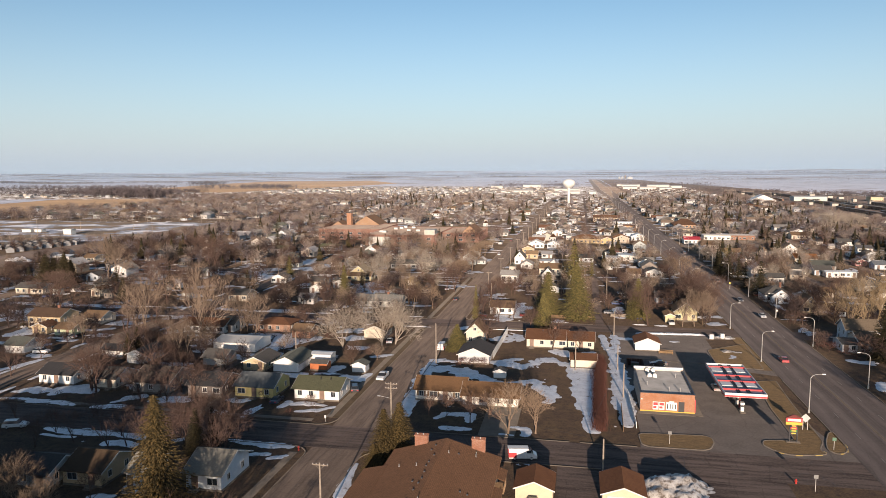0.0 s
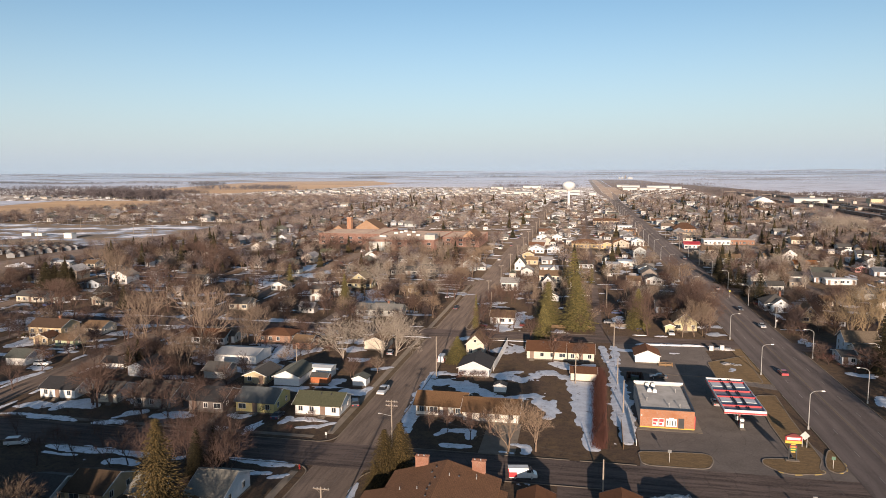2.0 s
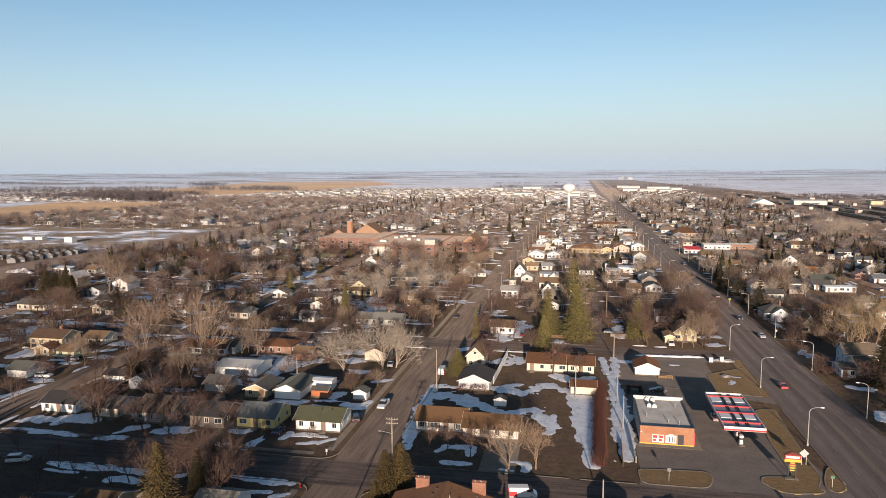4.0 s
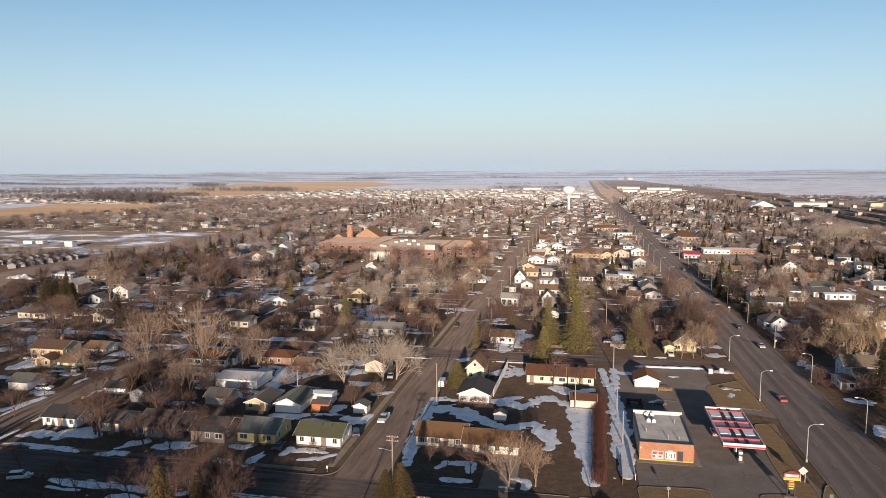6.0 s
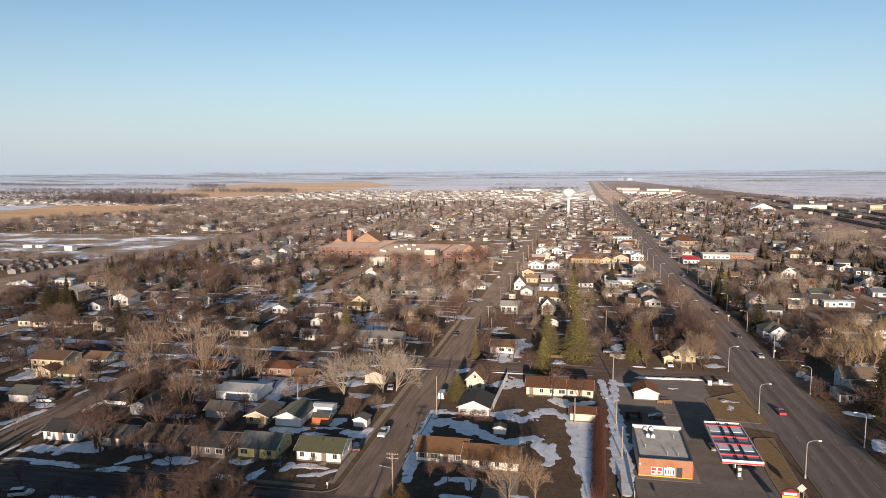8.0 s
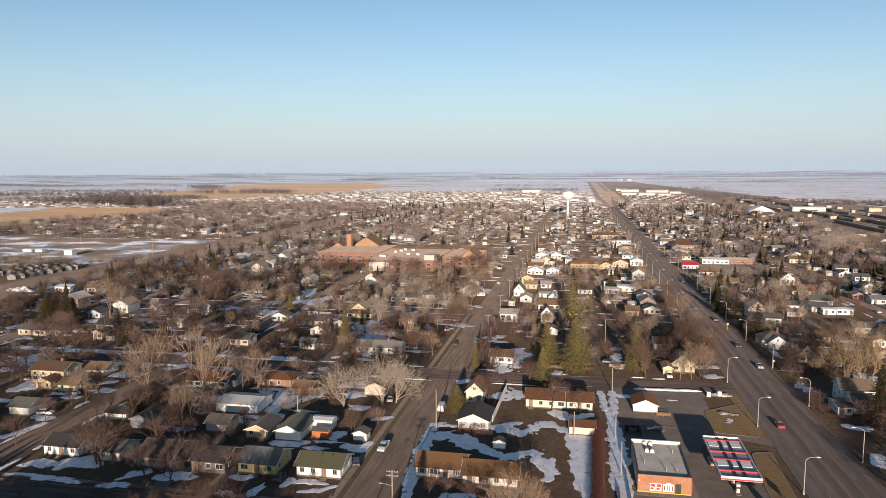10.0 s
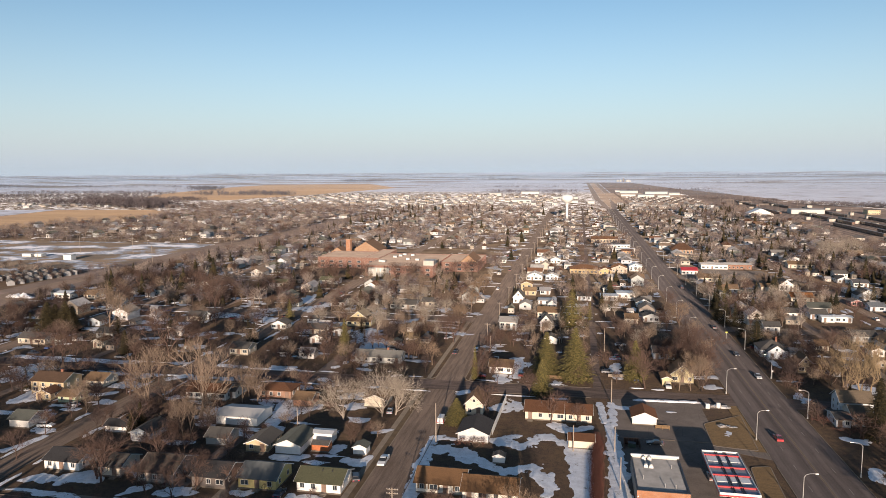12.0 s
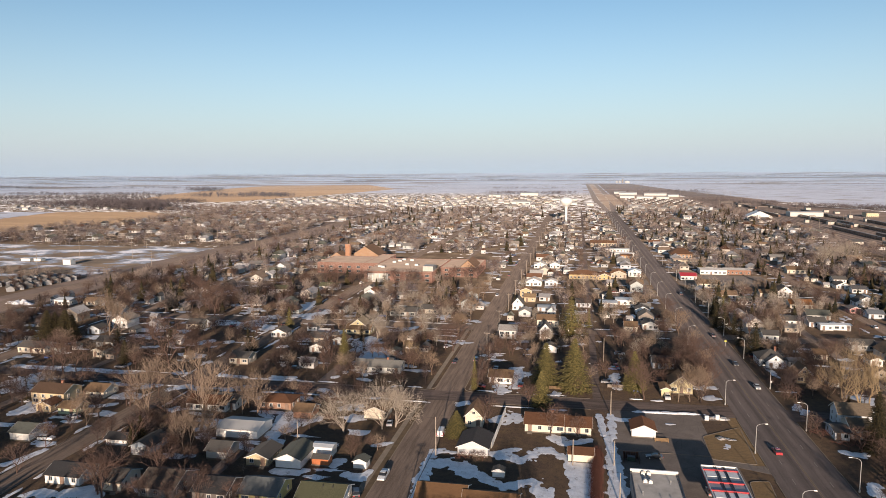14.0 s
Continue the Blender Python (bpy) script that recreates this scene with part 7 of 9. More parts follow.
house(-86.9, 98.7, 7.5, 9, 2.8, 'x', (0.13, 0.09, 0.06), (0.55, 0.43, 0.27), 'tan house with a brown roof in shade')
house(-94.2, 96.4, 6.3, 8, 2.8, 'x', (0.13, 0.125, 0.12), (0.42, 0.42, 0.4), 'grey house with a dark roof in shade')

# bare trees and evergreens that stand out
tree('fan', -58.9, 199.6, 17.5, 1.0, 150)
tree('fan', -55.3, 202.0, 16.5, 0.9, 10)
tree('fan', -70.1, 195.4, 15.0, 1.1, 180)
tree('dark_spruce', -127.2, 177.0, 8.6, 1.15)
for x, y, high in ((-251, 281, 11), (-247, 284, 13), (-243, 280, 14), (-239.5, 283, 13), (-236, 281, 11)):
    tree('mid_dark_spruce', x, y, high, 1.35)
for x, y, high in ((-141.2, 278.9, 9.5), (-147.0, 330.6, 10), (-183.5, 247.1, 9), (-73.9, 382.7, 11), (-170.3, 271.9, 8), (-99.3, 304.8, 8)):
    tree('mid_dark_spruce', x, y, high, 1.15)
tree('vase', -135.7, 192.7, 23.2, 1.15)
tree('vase', -114.7, 188.7, 26.2, 1.15)
tree('vase', -111.4, 173.8, 14.4, 0.70)
tree('vase', -110.2, 175.7, 13.3, 0.70)
tree('vase', -108.6, 204.4, 15.1, 0.80)
tree('vase', -101.9, 201.4, 17.3, 0.85)
tree('round', -117.4, 144.8, 12.2, 1.25)
tree('round', -147.3, 151.8, 9.8, 1.10)
tree('round', -169.1, 185.8, 9.0, 1.00)
tree('vase', -159.8, 190.5, 9.8, 0.80)
tree('round', -193.6, 231.3, 15.6, 1.10)
tree('vase', -222.9, 291.1, 25.6, 1.00)
tree('vase', -216.5, 288.8, 22.1, 1.00)
tree('round', -101.0, 267.6, 16.2, 1.00)
tree('pale', -90.8, 301.7, 16.9, 0.90)
tree('vase', -81.5, 306.5, 12.2, 0.90)
tree('pale', -69.8, 314.0, 15.9, 1.00)
tree('round', -53.3, 294.1, 15.9, 1.25)
tree('round', -57.1, 295.3, 12.9, 1.10)
tree('willow', -66.9, 265.2, 13.5, 0.62)
tree('round', -127.7, 362.9, 12.9, 1.40)
tree('round', -116.0, 357.3, 12.7, 1.20)
tree('round', -107.9, 428.2, 14.9, 1.30)
tree('round', -170.9, 463.1, 9.0, 1.30)
tree('round', -156.8, 465.3, 8.2, 1.20)
tree('round', -26.5, 205.5, 10.9, 1.25)
tree('round', -15.3, 227.1, 9.9, 1.10)
tree('round', -27.2, 238.0, 10.4, 1.10)
tree('round', -35.1, 243.1, 9.6, 1.00)
tree('round', -22.8, 245.2, 7.5, 1.10)
tree('round', -6.9, 203.4, 10.7, 1.00)
tree('round', 1.1, 204.0, 8.1, 0.90)
tree('vase', -16.4, 275.7, 11.8, 1.00)
tree('round', -25.9, 321.5, 11.0, 1.10)
tree('round', -35.6, 280.7, 8.5, 1.20)
tree('round', 24.0, 242.2, 15.4, 1.00)
tree('vase', 35.3, 241.8, 11.5, 0.80)
tree('vase', 39.3, 242.6, 10.4, 0.80)
tree('vase', 43.0, 243.2, 13.4, 0.90)
tree('round', 51.1, 279.6, 13.7, 1.10)
tree('round', 48.2, 295.3, 12.1, 1.10)
tree('round', 38.7, 332.5, 10.9, 1.00)
tree('round', 48.9, 384.9, 12.5, 1.20)
tree('round', 49.5, 345.8, 12.7, 1.20)
tree('tan', -13.4, 134.4, 12.3, 1.00, label='bare tree with a pale forked trunk beside the street')
tree('tan', -7.9, 136.6, 10.5, 1.00, label='bare tree with a pale forked trunk on brown lawn')
tree('round', -22.0, 139.8, 8.1, 1.00)
tree('round', -27.7, 142.9, 6.4, 1.00)
tree('round', -31.9, 143.2, 5.8, 1.00)
tree('round', -18.4, 143.2, 6.6, 1.00)
tree('willow', 92.3, 256.1, 18.8, 0.9)
tree('willow', 98.7, 240.4, 24.0, 0.85)
tree('willow', 101.7, 267.2, 17.0, 0.9)
tree('willow', 95.8, 250.0, 17.5, 0.8)
tree('willow', 105.5, 247.0, 19.0, 0.8)
tree('willow', 88.5, 258.5, 14.3, 1.00)
tree('round', 86.7, 264.6, 8.4, 1.10)
tree('small', 72.6, 219.5, 5.8, 1.00)
tree('pale', 189.4, 574.2, 24.2, 1.20)
tree('pale', 228.2, 639.3, 18.0, 1.20)
tree('pale', 215.7, 609.6, 18.6, 1.20)
tree('round', 135.2, 454.1, 16.6, 1.20)
tree('round', 147.1, 424.4, 13.1, 1.20)
tree('round', 142.0, 431.9, 13.4, 1.20)
tree('round', 20.3, 308.7, 11.6, 1.00)
tree('round', 6.5, 377.8, 12.6, 1.00)
tree('small', -104.6, 152.2, 13.6, 1.30)
tree('small', -126.1, 170.0, 11.8, 1.30)
tree('small', -122.8, 159.1, 9.5, 1.30)
tree('small', -124.9, 187.8, 10.9, 1.30)
tree('small', -94.6, 147.7, 10.2, 1.30)
tree('small', -174.6, 218.4, 10.7, 1.30)
tree('small', -150.4, 204.2, 13.9, 1.30)
tree('small', -147.8, 216.7, 12.5, 1.30)
tree('small', -108.4, 186.1, 8.9, 1.30)
tree('round', -100.1, 139.5, 9.8, 1.00)
tree('round', -93.2, 139.2, 8.9, 1.00)
tree('round', -89.6, 143.8, 9.1, 1.00)
tree('round', -80.7, 143.0, 8.7, 1.00)
tree('round', -91.3, 150.4, 8.6, 1.00)
tree('round', -103.1, 148.3, 7.2, 1.00)
tree('round', -104.7, 142.8, 7.2, 1.00)
tree('round', -78.3, 126.2, 8.5, 0.90)
tree('round', -86.5, 123.5, 6.5, 0.8)
tree('round', -171.0, 448.6, 17.5, 1.30)
tree('round', -163.6, 449.8, 15.1, 1.30)
tree('round', -145.0, 448.2, 13.4, 1.30)
tree('round', -123.0, 456.3, 14.3, 1.30)
tree('round', -111.1, 453.6, 15.7, 1.30)
tree('round', -84.4, 476.9, 14.2, 1.30)
tree('round', -72.2, 474.0, 16.1, 1.30)
tree('round', -70.0, 486.7, 13.2, 1.30)
tree('round', -183.0, 461.2, 12.3, 1.30)
tree('mid_dark_spruce', -97.7, 479.7, 12.3, 1.30)
tree('mid_dark_spruce', -131.5, 457.3, 10.0, 1.30)
tree('round', 43.2, 271.2, 15.4, 1.10)
tree('round', 44.7, 261.2, 15.2, 1.10)
tree('round', 46.3, 253.5, 14.8, 1.10)
tree('round', 42.0, 280.2, 13.6, 1.10)
tree('round', 46.5, 282.9, 15.1, 1.10)
tree('round', 38.5, 268.7, 12.5, 1.10)
tree('vase', -80.6, 386.6, 15.0, 1.20)
tree('vase', -95.6, 410.6, 14.2, 1.20)
tree('vase', -78.9, 413.3, 14.2, 1.20)
tree('vase', -114.7, 411.2, 13.7, 1.20)
tree('vase', -133.4, 424.0, 13.0, 1.20)
tree('vase', -108.6, 438.5, 13.3, 1.20)

# bare trees along the west side of the avenue
for x, y, high in ((-55.4, 258, 10), (-55.8, 322, 12.5), (-56.6, 331, 11), (-55.2, 356, 13), (-57.0, 371, 12), (-55.6, 392, 13.5), (-56.4, 416, 12)):
    tree('tan', x, y, high, 1.15)

# bare trees beside the highway
tree('tan', 42.6, 245.4, 13.0, 0.85)
tree('vase', 40.0, 250.6, 13.5, 0.7)
tree('round', 47.0, 257.0, 11.5, 0.8)
tree('tan', 48.2, 273.0, 12.0, 0.85)
tree('vase', 48.6, 300.0, 14.5, 0.8)
tree('round', 48.4, 316.0, 12.5, 0.8)
tree('tan', 48.8, 341.0, 14.0, 0.85)
tree('vase', 44.5, 347.5, 13.0, 0.8)
tree('round', 41.0, 326.0, 11.5, 0.9)
tree('vase', 42.0, 288.3, 10.5, 0.9)

# shaded trees at the near corner
tree('dark_spruce', -70.8, 114.2, 9.5, 1.2)
tree('round', -67.6, 114.2, 14.0, 0.8)
tree('tan', -83.5, 86.0, 11.7, 1.0)
tree('tan', -77.4, 84.0, 9.5, 0.9)
tree('round', -62.8, 108.4, 12.1, 0.80)
tree('dark_spruce', -67.9, 115.3, 9.7, 1.00)
tree('round', -88.3, 88.9, 9.7, 1.20)
tree('round', -104.9, 118.2, 6.6, 0.90)
tree('small', -88.2, 112.6, 7.3, 1.40)
tree('round', -78.7, 121.5, 10.0, 0.90)
tree('round', -119.5, 123.7, 6.9, 0.90)
tree('small', -86.7, 115.6, 6.9, 1.30)
tree('small', -66.0, 116.7, 9.5, 1.20)
tree('round', -77.7, 93.8, 5.7, 1.10)
tree('round', -91.2, 120.1, 8.0, 1.00)
tree('round', -83.0, 115.7, 8.2, 1.00)
tree('round', -76.5, 114.2, 8.6, 1.00)
tree('round', -75.3, 117.2, 9.9, 1.00)
tree('round', -73.9, 120.3, 10.7, 1.00)
tree('round', -65.4, 115.2, 12.8, 1.00)
tree('round', -68.4, 123.7, 8.8, 1.00)
tree('round', -97.3, 122.1, 6.1, 1.00)
tree('round', -98.8, 115.7, 7.0, 1.00)
tree('round', -104.3, 111.8, 8.0, 1.00)
tree('round', -73.0, 125.9, 9.5, 1.00)
tree('round', -93.2, 127.5, 6.6, 1.00)
tree('round', -104.1, 128.2, 6.4, 1.00)
tree('round', -66.6, 127.1, 6.3, 1.00)
tree('shrub', -111.7, 126.2, 1.8, 1.50)
tree('shrub', -106.0, 126.2, 1.9, 1.50)
tree('shrub', -84.2, 132.6, 2.3, 1.50)
tree('shrub', -80.8, 134.3, 2.6, 1.50)
tree('shrub', -76.4, 136.9, 2.4, 1.50)
tree('shrub', -92.3, 132.2, 1.9, 1.50)
tree('shrub', -98.4, 132.9, 1.8, 1.50)

# bare trees along the western avenue
tree('round', -152.5, 168.0, 9.0, 1.2)
tree('round', -139.6, 176.0, 8.0, 1.2)
tree('vase', -153.0, 186.0, 10.0, 1.2)
tree('round', -139.4, 194.0, 9.5, 1.2)
tree('round', -152.4, 205.0, 8.5, 1.2)
tree('vase', -139.8, 212.0, 10.0, 1.2)
tree('round', -153.0, 222.0, 9.0, 1.2)
tree('round', -139.0, 226.0, 8.0, 1.2)
tree('vase', -152.6, 246.0, 10.0, 1.2)
tree('round', -139.5, 252.0, 9.0, 1.2)
tree('round', -153.0, 262.0, 9.5, 1.2)
tree('vase', -139.2, 270.0, 10.0, 1.2)

# evergreens
tree('spruce', -0.1, 247.9, 20.0, 1.40)
tree('mid_spruce', -1.9, 334.7, 18.8, 1.7)
tree('spruce', -10.6, 252.8, 16.7, 1.40)
tree('spruce', -11.1, 229.5, 12.7, 1.30)
tree('mid_dark_spruce', -6.1, 324.9, 15.0, 1.00)
tree('brown_spruce', -64.8, 93.3, 19.5, 1.2)
tree('brown_spruce', -33.8, 114.9, 11.5, 1.45)
tree('brown_spruce', -31.4, 116.9, 12.2, 1.50)
tree('brown_spruce', -35.1, 112.8, 5.6, 1.60)
tree('spruce', -35.1, 198.3, 8.2, 2.00)
tree('spruce', -94.3, 266.2, 15.5, 0.85)
tree('mid_spruce', -143.2, 322.7, 11.4, 1.10)
tree('mid_dark_spruce', -206.1, 445.3, 18.0, 0.85)
tree('mid_dark_spruce', -143.6, 278.4, 10.8, 1.10)
tree('dark_spruce', -245.4, 277.3, 15.7, 1.90)
tree('dark_spruce', -248.2, 285.7, 12.8, 1.90)
tree('dark_spruce', -239.2, 281.6, 15.3, 2.00)
tree('dark_spruce', -238.3, 285.1, 12.2, 1.80)
tree('mid_dark_spruce', -260.6, 283.6, 8.4, 1.50)
tree('round', -199.6, 231.8, 17.1, 1.20)
tree('round', -212.2, 241.5, 15.4, 1.20)
tree('mid_dark_spruce', -183.9, 281.5, 11.2, 1.30)
tree('dark_spruce', -188.0, 254.2, 9.8, 1.40)
tree('round', -164.5, 249.8, 21.3, 1.50)
tree('round', -162.2, 258.7, 15.9, 1.40)
tree('round', -200.2, 291.6, 13.8, 1.40)
tree('round', -196.8, 343.8, 19.0, 1.50)
tree('round', -233.1, 388.0, 17.9, 1.40)
tree('round', -213.8, 364.5, 18.5, 1.40)
tree('round', -115.6, 143.9, 13.1, 1.20)
tree('round', -119.0, 146.3, 10.4, 1.20)
tree('dark_spruce', -126.6, 171.9, 8.0, 1.10)
tree('spruce', 21.3, 251.7, 15.2, 1.20)
tree('mid_dark_spruce', 75.6, 307.4, 15.5, 1.5)
tree('dark_spruce', 84.6, 208.0, 18.1, 1.10)
tree('dark_spruce', 87.5, 237.3, 7.0, 1.10)
tree('mid_spruce', 77.0, 382.5, 13.8, 1.00)
tree('mid_spruce', 82.0, 390.5, 10.9, 1.00)
tree('mid_spruce', 6.7, 350.7, 10.2, 0.90)
tree('spruce', -36.1, 242.9, 12.8, 0.50)
tree('mid_spruce', -75.6, 395.9, 11.9, 1.00)
tree('willow', -64.9, 266.7, 12.5, 0.55)
tree('mid_dark_spruce', -202.9, 270.2, 11.7, 1.20)
tree('mid_dark_spruce', -296.5, 387.3, 12.8, 1.20)
tree('mid_dark_spruce', -247.8, 450.8, 9.0, 1.20)
tree('mid_dark_spruce', -203.1, 412.7, 11.2, 1.20)
tree('mid_dark_spruce', 69.6, 361.3, 13.1, 1.20)
tree('mid_dark_spruce', 71.8, 351.9, 13.6, 1.20)
tree('mid_dark_spruce', 75.5, 347.9, 12.3, 1.20)
tree('mid_dark_spruce', 73.6, 389.1, 10.9, 1.20)
tree('mid_dark_spruce', 73.8, 325.9, 12.3, 1.20)
tree('round', 80.6, 339.7, 13.6, 1.20)
tree('round', 88.6, 352.4, 12.6, 1.20)
tree('round', 95.9, 365.8, 13.0, 1.20)
tree('round', 77.7, 369.1, 13.3, 1.20)
tree('round', 87.8, 377.4, 13.5, 1.20)
tree('round', 85.7, 264.4, 10.5, 1.20)
tree('round', 88.2, 286.1, 11.4, 1.20)
tree('round', 104.8, 305.1, 12.0, 1.20)
tree('round', 88.7, 302.3, 9.6, 1.20)
tree('round', 75.6, 420.9, 11.8, 1.20)

# old snow
snow_band([(19.9, 213.2, 0.8), (20.9, 213.1, 0.9), (21.8, 212.7, 1.0), (22.8, 213.2, 0.8)], 101, cell=0.28, rough=1.2)
snow_band([(-184.4, 191.5, 2.2), (-185.9, 195.0, 1.9), (-185.7, 198.5, 1.5), (-185.2, 201.9, 2.5)], 108, cell=0.35, rough=1.2)
snow_band([(-205.8, 212.6, 3.8), (-206.6, 218.7, 3.8), (-208.4, 224.8, 4.6), (-209.1, 230.9, 4.2)], 110, cell=0.60, rough=1.2)
snow_band([(-96.2, 295.2, 3.4), (-98.3, 300.0, 3.8), (-98.5, 304.9, 5.4), (-95.1, 309.8, 4.0)], 123, cell=0.60, rough=1.2)
snow_band([(-84.2, 269.4, 6.3), (-83.2, 274.2, 6.2), (-84.9, 279.0, 6.8), (-87.5, 283.8, 5.7)], 124, cell=0.60, rough=1.2)
snow_band([(-155.3, 371.4, 3.5), (-156.9, 377.3, 2.9), (-158.0, 383.2, 4.1), (-155.6, 389.1, 4.3)], 125, cell=0.60, rough=1.2)
snow_band([(-167.5, 324.4, 5.3), (-167.3, 331.6, 5.3), (-167.0, 338.8, 3.2), (-164.1, 346.0, 5.3)], 126, cell=0.60, rough=1.2)
snow_band([(-143.0, 348.1, 3.2), (-142.1, 354.1, 4.7), (-142.0, 360.1, 4.0), (-139.6, 366.1, 4.5)], 127, cell=0.60, rough=1.2)
snow_band([(15.7, 253.5, 1.5), (15.3, 259.6, 1.4), (14.8, 265.7, 1.6), (16.1, 271.8, 1.8)], 128, cell=0.40, rough=1.2)
snow_band([(-22.0, 247.8, 1.7), (-22.4, 255.9, 2.1), (-21.4, 264.1, 2.2), (-23.0, 272.3, 2.3)], 130, cell=0.57, rough=1.2)
snow_band([(-26.9, 242.3, 2.3), (-27.2, 246.1, 1.7), (-28.2, 249.8, 2.8), (-26.4, 253.6, 2.3)], 131, cell=0.38, rough=1.2)
snow_band([(43.6, 203.0, 1.7), (44.4, 204.2, 1.7), (44.5, 205.4, 1.5), (44.1, 206.7, 1.8)], 132, cell=0.28, rough=1.2)
snow_band([(75.2, 178.9, 1.9), (74.1, 180.8, 1.9), (74.5, 182.6, 1.6), (75.0, 184.5, 2.2)], 133, cell=0.28, rough=1.2)
snow_band([(76.4, 205.6, 1.5), (77.7, 205.0, 1.7), (79.0, 204.7, 1.7), (80.3, 205.3, 1.6)], 134, cell=0.28, rough=1.2)
snow_band([(74.2, 236.5, 1.1), (74.7, 239.8, 1.7), (73.8, 243.1, 1.1), (74.7, 246.4, 1.3)], 135, cell=0.28, rough=1.2)
snow_band([(90.5, 283.2, 0.9), (90.5, 285.4, 1.1), (91.3, 287.7, 1.1), (91.5, 290.0, 1.0)], 136, cell=0.28, rough=1.2)
snow_band([(77.2, 277.9, 1.0), (76.7, 284.9, 1.2), (76.7, 292.0, 1.1), (76.8, 299.0, 1.1)], 137, cell=0.38, rough=1.2)
snow_band([(29.0, 219.8, 0.6), (29.8, 219.7, 0.7), (30.5, 219.9, 0.6), (31.3, 219.8, 0.4)], 138, cell=0.28, rough=1.2)
snow_band([(-206.7, 240.1, 1.9), (-201.4, 239.0, 1.2), (-196.2, 239.8, 1.6), (-191.0, 239.6, 1.3)], 141, cell=0.37, rough=1.2)
snow_band([(1.0, 187.9, 4.2), (1.8, 174.1, 3.4), (2.8, 161.0, 2.8), (3.4, 149.6, 2.2), (3.9, 140.0, 1.3)], 5, high=0.12, rough=0.5)
snow_band([(11.1, 209.9, 1.0), (10.6, 200.2, 1.7), (10.9, 188.6, 2.1), (11.2, 168.9, 2.6), (11.3, 156.6, 2.1), (11.1, 144.2, 1.0)], 6, high=0.12, rough=0.8)
snow_band([(11.8, 224.9, 1.0), (11.9, 214.9, 1.3), (11.8, 205.4, 1.3)], 10, high=0.1, rough=1.0)
snow_band([(-6.6, 202.1, 1.3), (-2.5, 198.1, 1.7), (4.4, 201.9, 1.5)], 11)
snow_band([(-39.1, 225.7, 1.4), (-36.8, 229.0, 1.4)], 14)
snow_band([(-229.0, 240.2, 2.2), (-214.5, 239.4, 2.6), (-199.4, 238.8, 2.0)], 40, cell=0.5)
snow_band([(-192.9, 240.8, 1.4), (-182.5, 238.6, 1.6), (-173.4, 239.5, 1.2)], 41, cell=0.5)
snow_band([(-213.7, 221.2, 4.0), (-209.5, 227.8, 4.5), (-202.4, 229.0, 3.0)], 42, cell=0.5)
snow_band([(-137.0, 243.5, 1.6), (-127.8, 242.1, 1.6)], 43, cell=0.5)
snow_band([(-115.9, 244.2, 1.6), (-107.7, 244.9, 1.6)], 44, cell=0.5)
snow_band([(-182.4, 329.2, 3.5), (-168.9, 328.7, 4.0), (-155.4, 325.8, 3.0)], 46, cell=0.5)
snow_band([(-182.0, 194.0, 2.0), (-178.7, 196.9, 2.4), (-173.1, 196.2, 2.0)], 47, cell=0.5)
snow_band([(-147.5, 223.2, 2.0), (-143.5, 228.0, 2.4), (-135.0, 225.4, 2.0)], 56, cell=0.5)
snow_band([(-126.7, 226.9, 2.0), (-120.3, 232.0, 2.6)], 57, cell=0.5)
snow_band([(-241.1, 284.6, 2.5), (-233.3, 290.5, 3.0)], 58, cell=0.5)
snow_band([(-259.7, 270.6, 2.5), (-257.5, 281.8, 3.0)], 59, cell=0.5)
snow_band([(-127.3, 304.1, 2.6), (-117.7, 301.4, 3.0)], 60, cell=0.5)
snow_band([(-96.7, 288.5, 3.0), (-87.2, 292.1, 3.5), (-77.7, 286.0, 2.6)], 61, cell=0.5)
snow_band([(-87.1, 259.3, 2.0), (-79.2, 256.7, 2.2)], 62, cell=0.5)
snow_band([(-103.4, 224.5, 2.0), (-93.9, 222.5, 2.4)], 63, cell=0.5)
snow_band([(-91.6, 233.1, 1.8), (-83.2, 228.1, 2.0)], 64, cell=0.5)
snow_band([(-175.4, 285.1, 3.0), (-170.8, 292.2, 3.0)], 65, cell=0.5)
snow_band([(-216.6, 306.5, 3.0), (-208.8, 314.1, 3.4)], 66, cell=0.5)
snow_band([(-272.2, 331.1, 3.0), (-263.6, 338.6, 3.0)], 67, cell=0.5)
snow_band([(-199.7, 375.4, 4.0), (-189.3, 384.2, 4.0)], 68, cell=0.5)
snow_band([(-153.2, 351.1, 4.0), (-143.0, 358.8, 4.0)], 69, cell=0.5)
snow_band([(-88.9, 328.2, 3.0), (-79.1, 336.1, 3.0)], 70, cell=0.5)
snow_band([(-201.8, 213.6, 2.5), (-192.4, 215.3, 2.5)], 71, cell=0.5)
snow_band([(-162.1, 220.6, 2.0), (-158.3, 225.3, 2.0)], 72, cell=0.5)
snow_band([(-135.5, 135.9, 0.6), (-129.8, 136.6, 1.0), (-125.9, 135.6, 1.3), (-120.6, 135.8, 1.3), (-114.8, 135.2, 1.0)], 200, high=0.07, cell=0.26, rough=0.8)
snow_band([(-135.6, 141.1, 1.4), (-133.1, 142.9, 2.4), (-129.6, 142.6, 1.8), (-129.3, 143.5, 1.1)], 201, high=0.07, cell=0.34, rough=0.8)
snow_band([(-125.2, 141.2, 1.2), (-124.7, 144.4, 2.7), (-121.9, 145.8, 2.7), (-117.9, 144.3, 2.1)], 202, high=0.07, cell=0.34, rough=0.8)
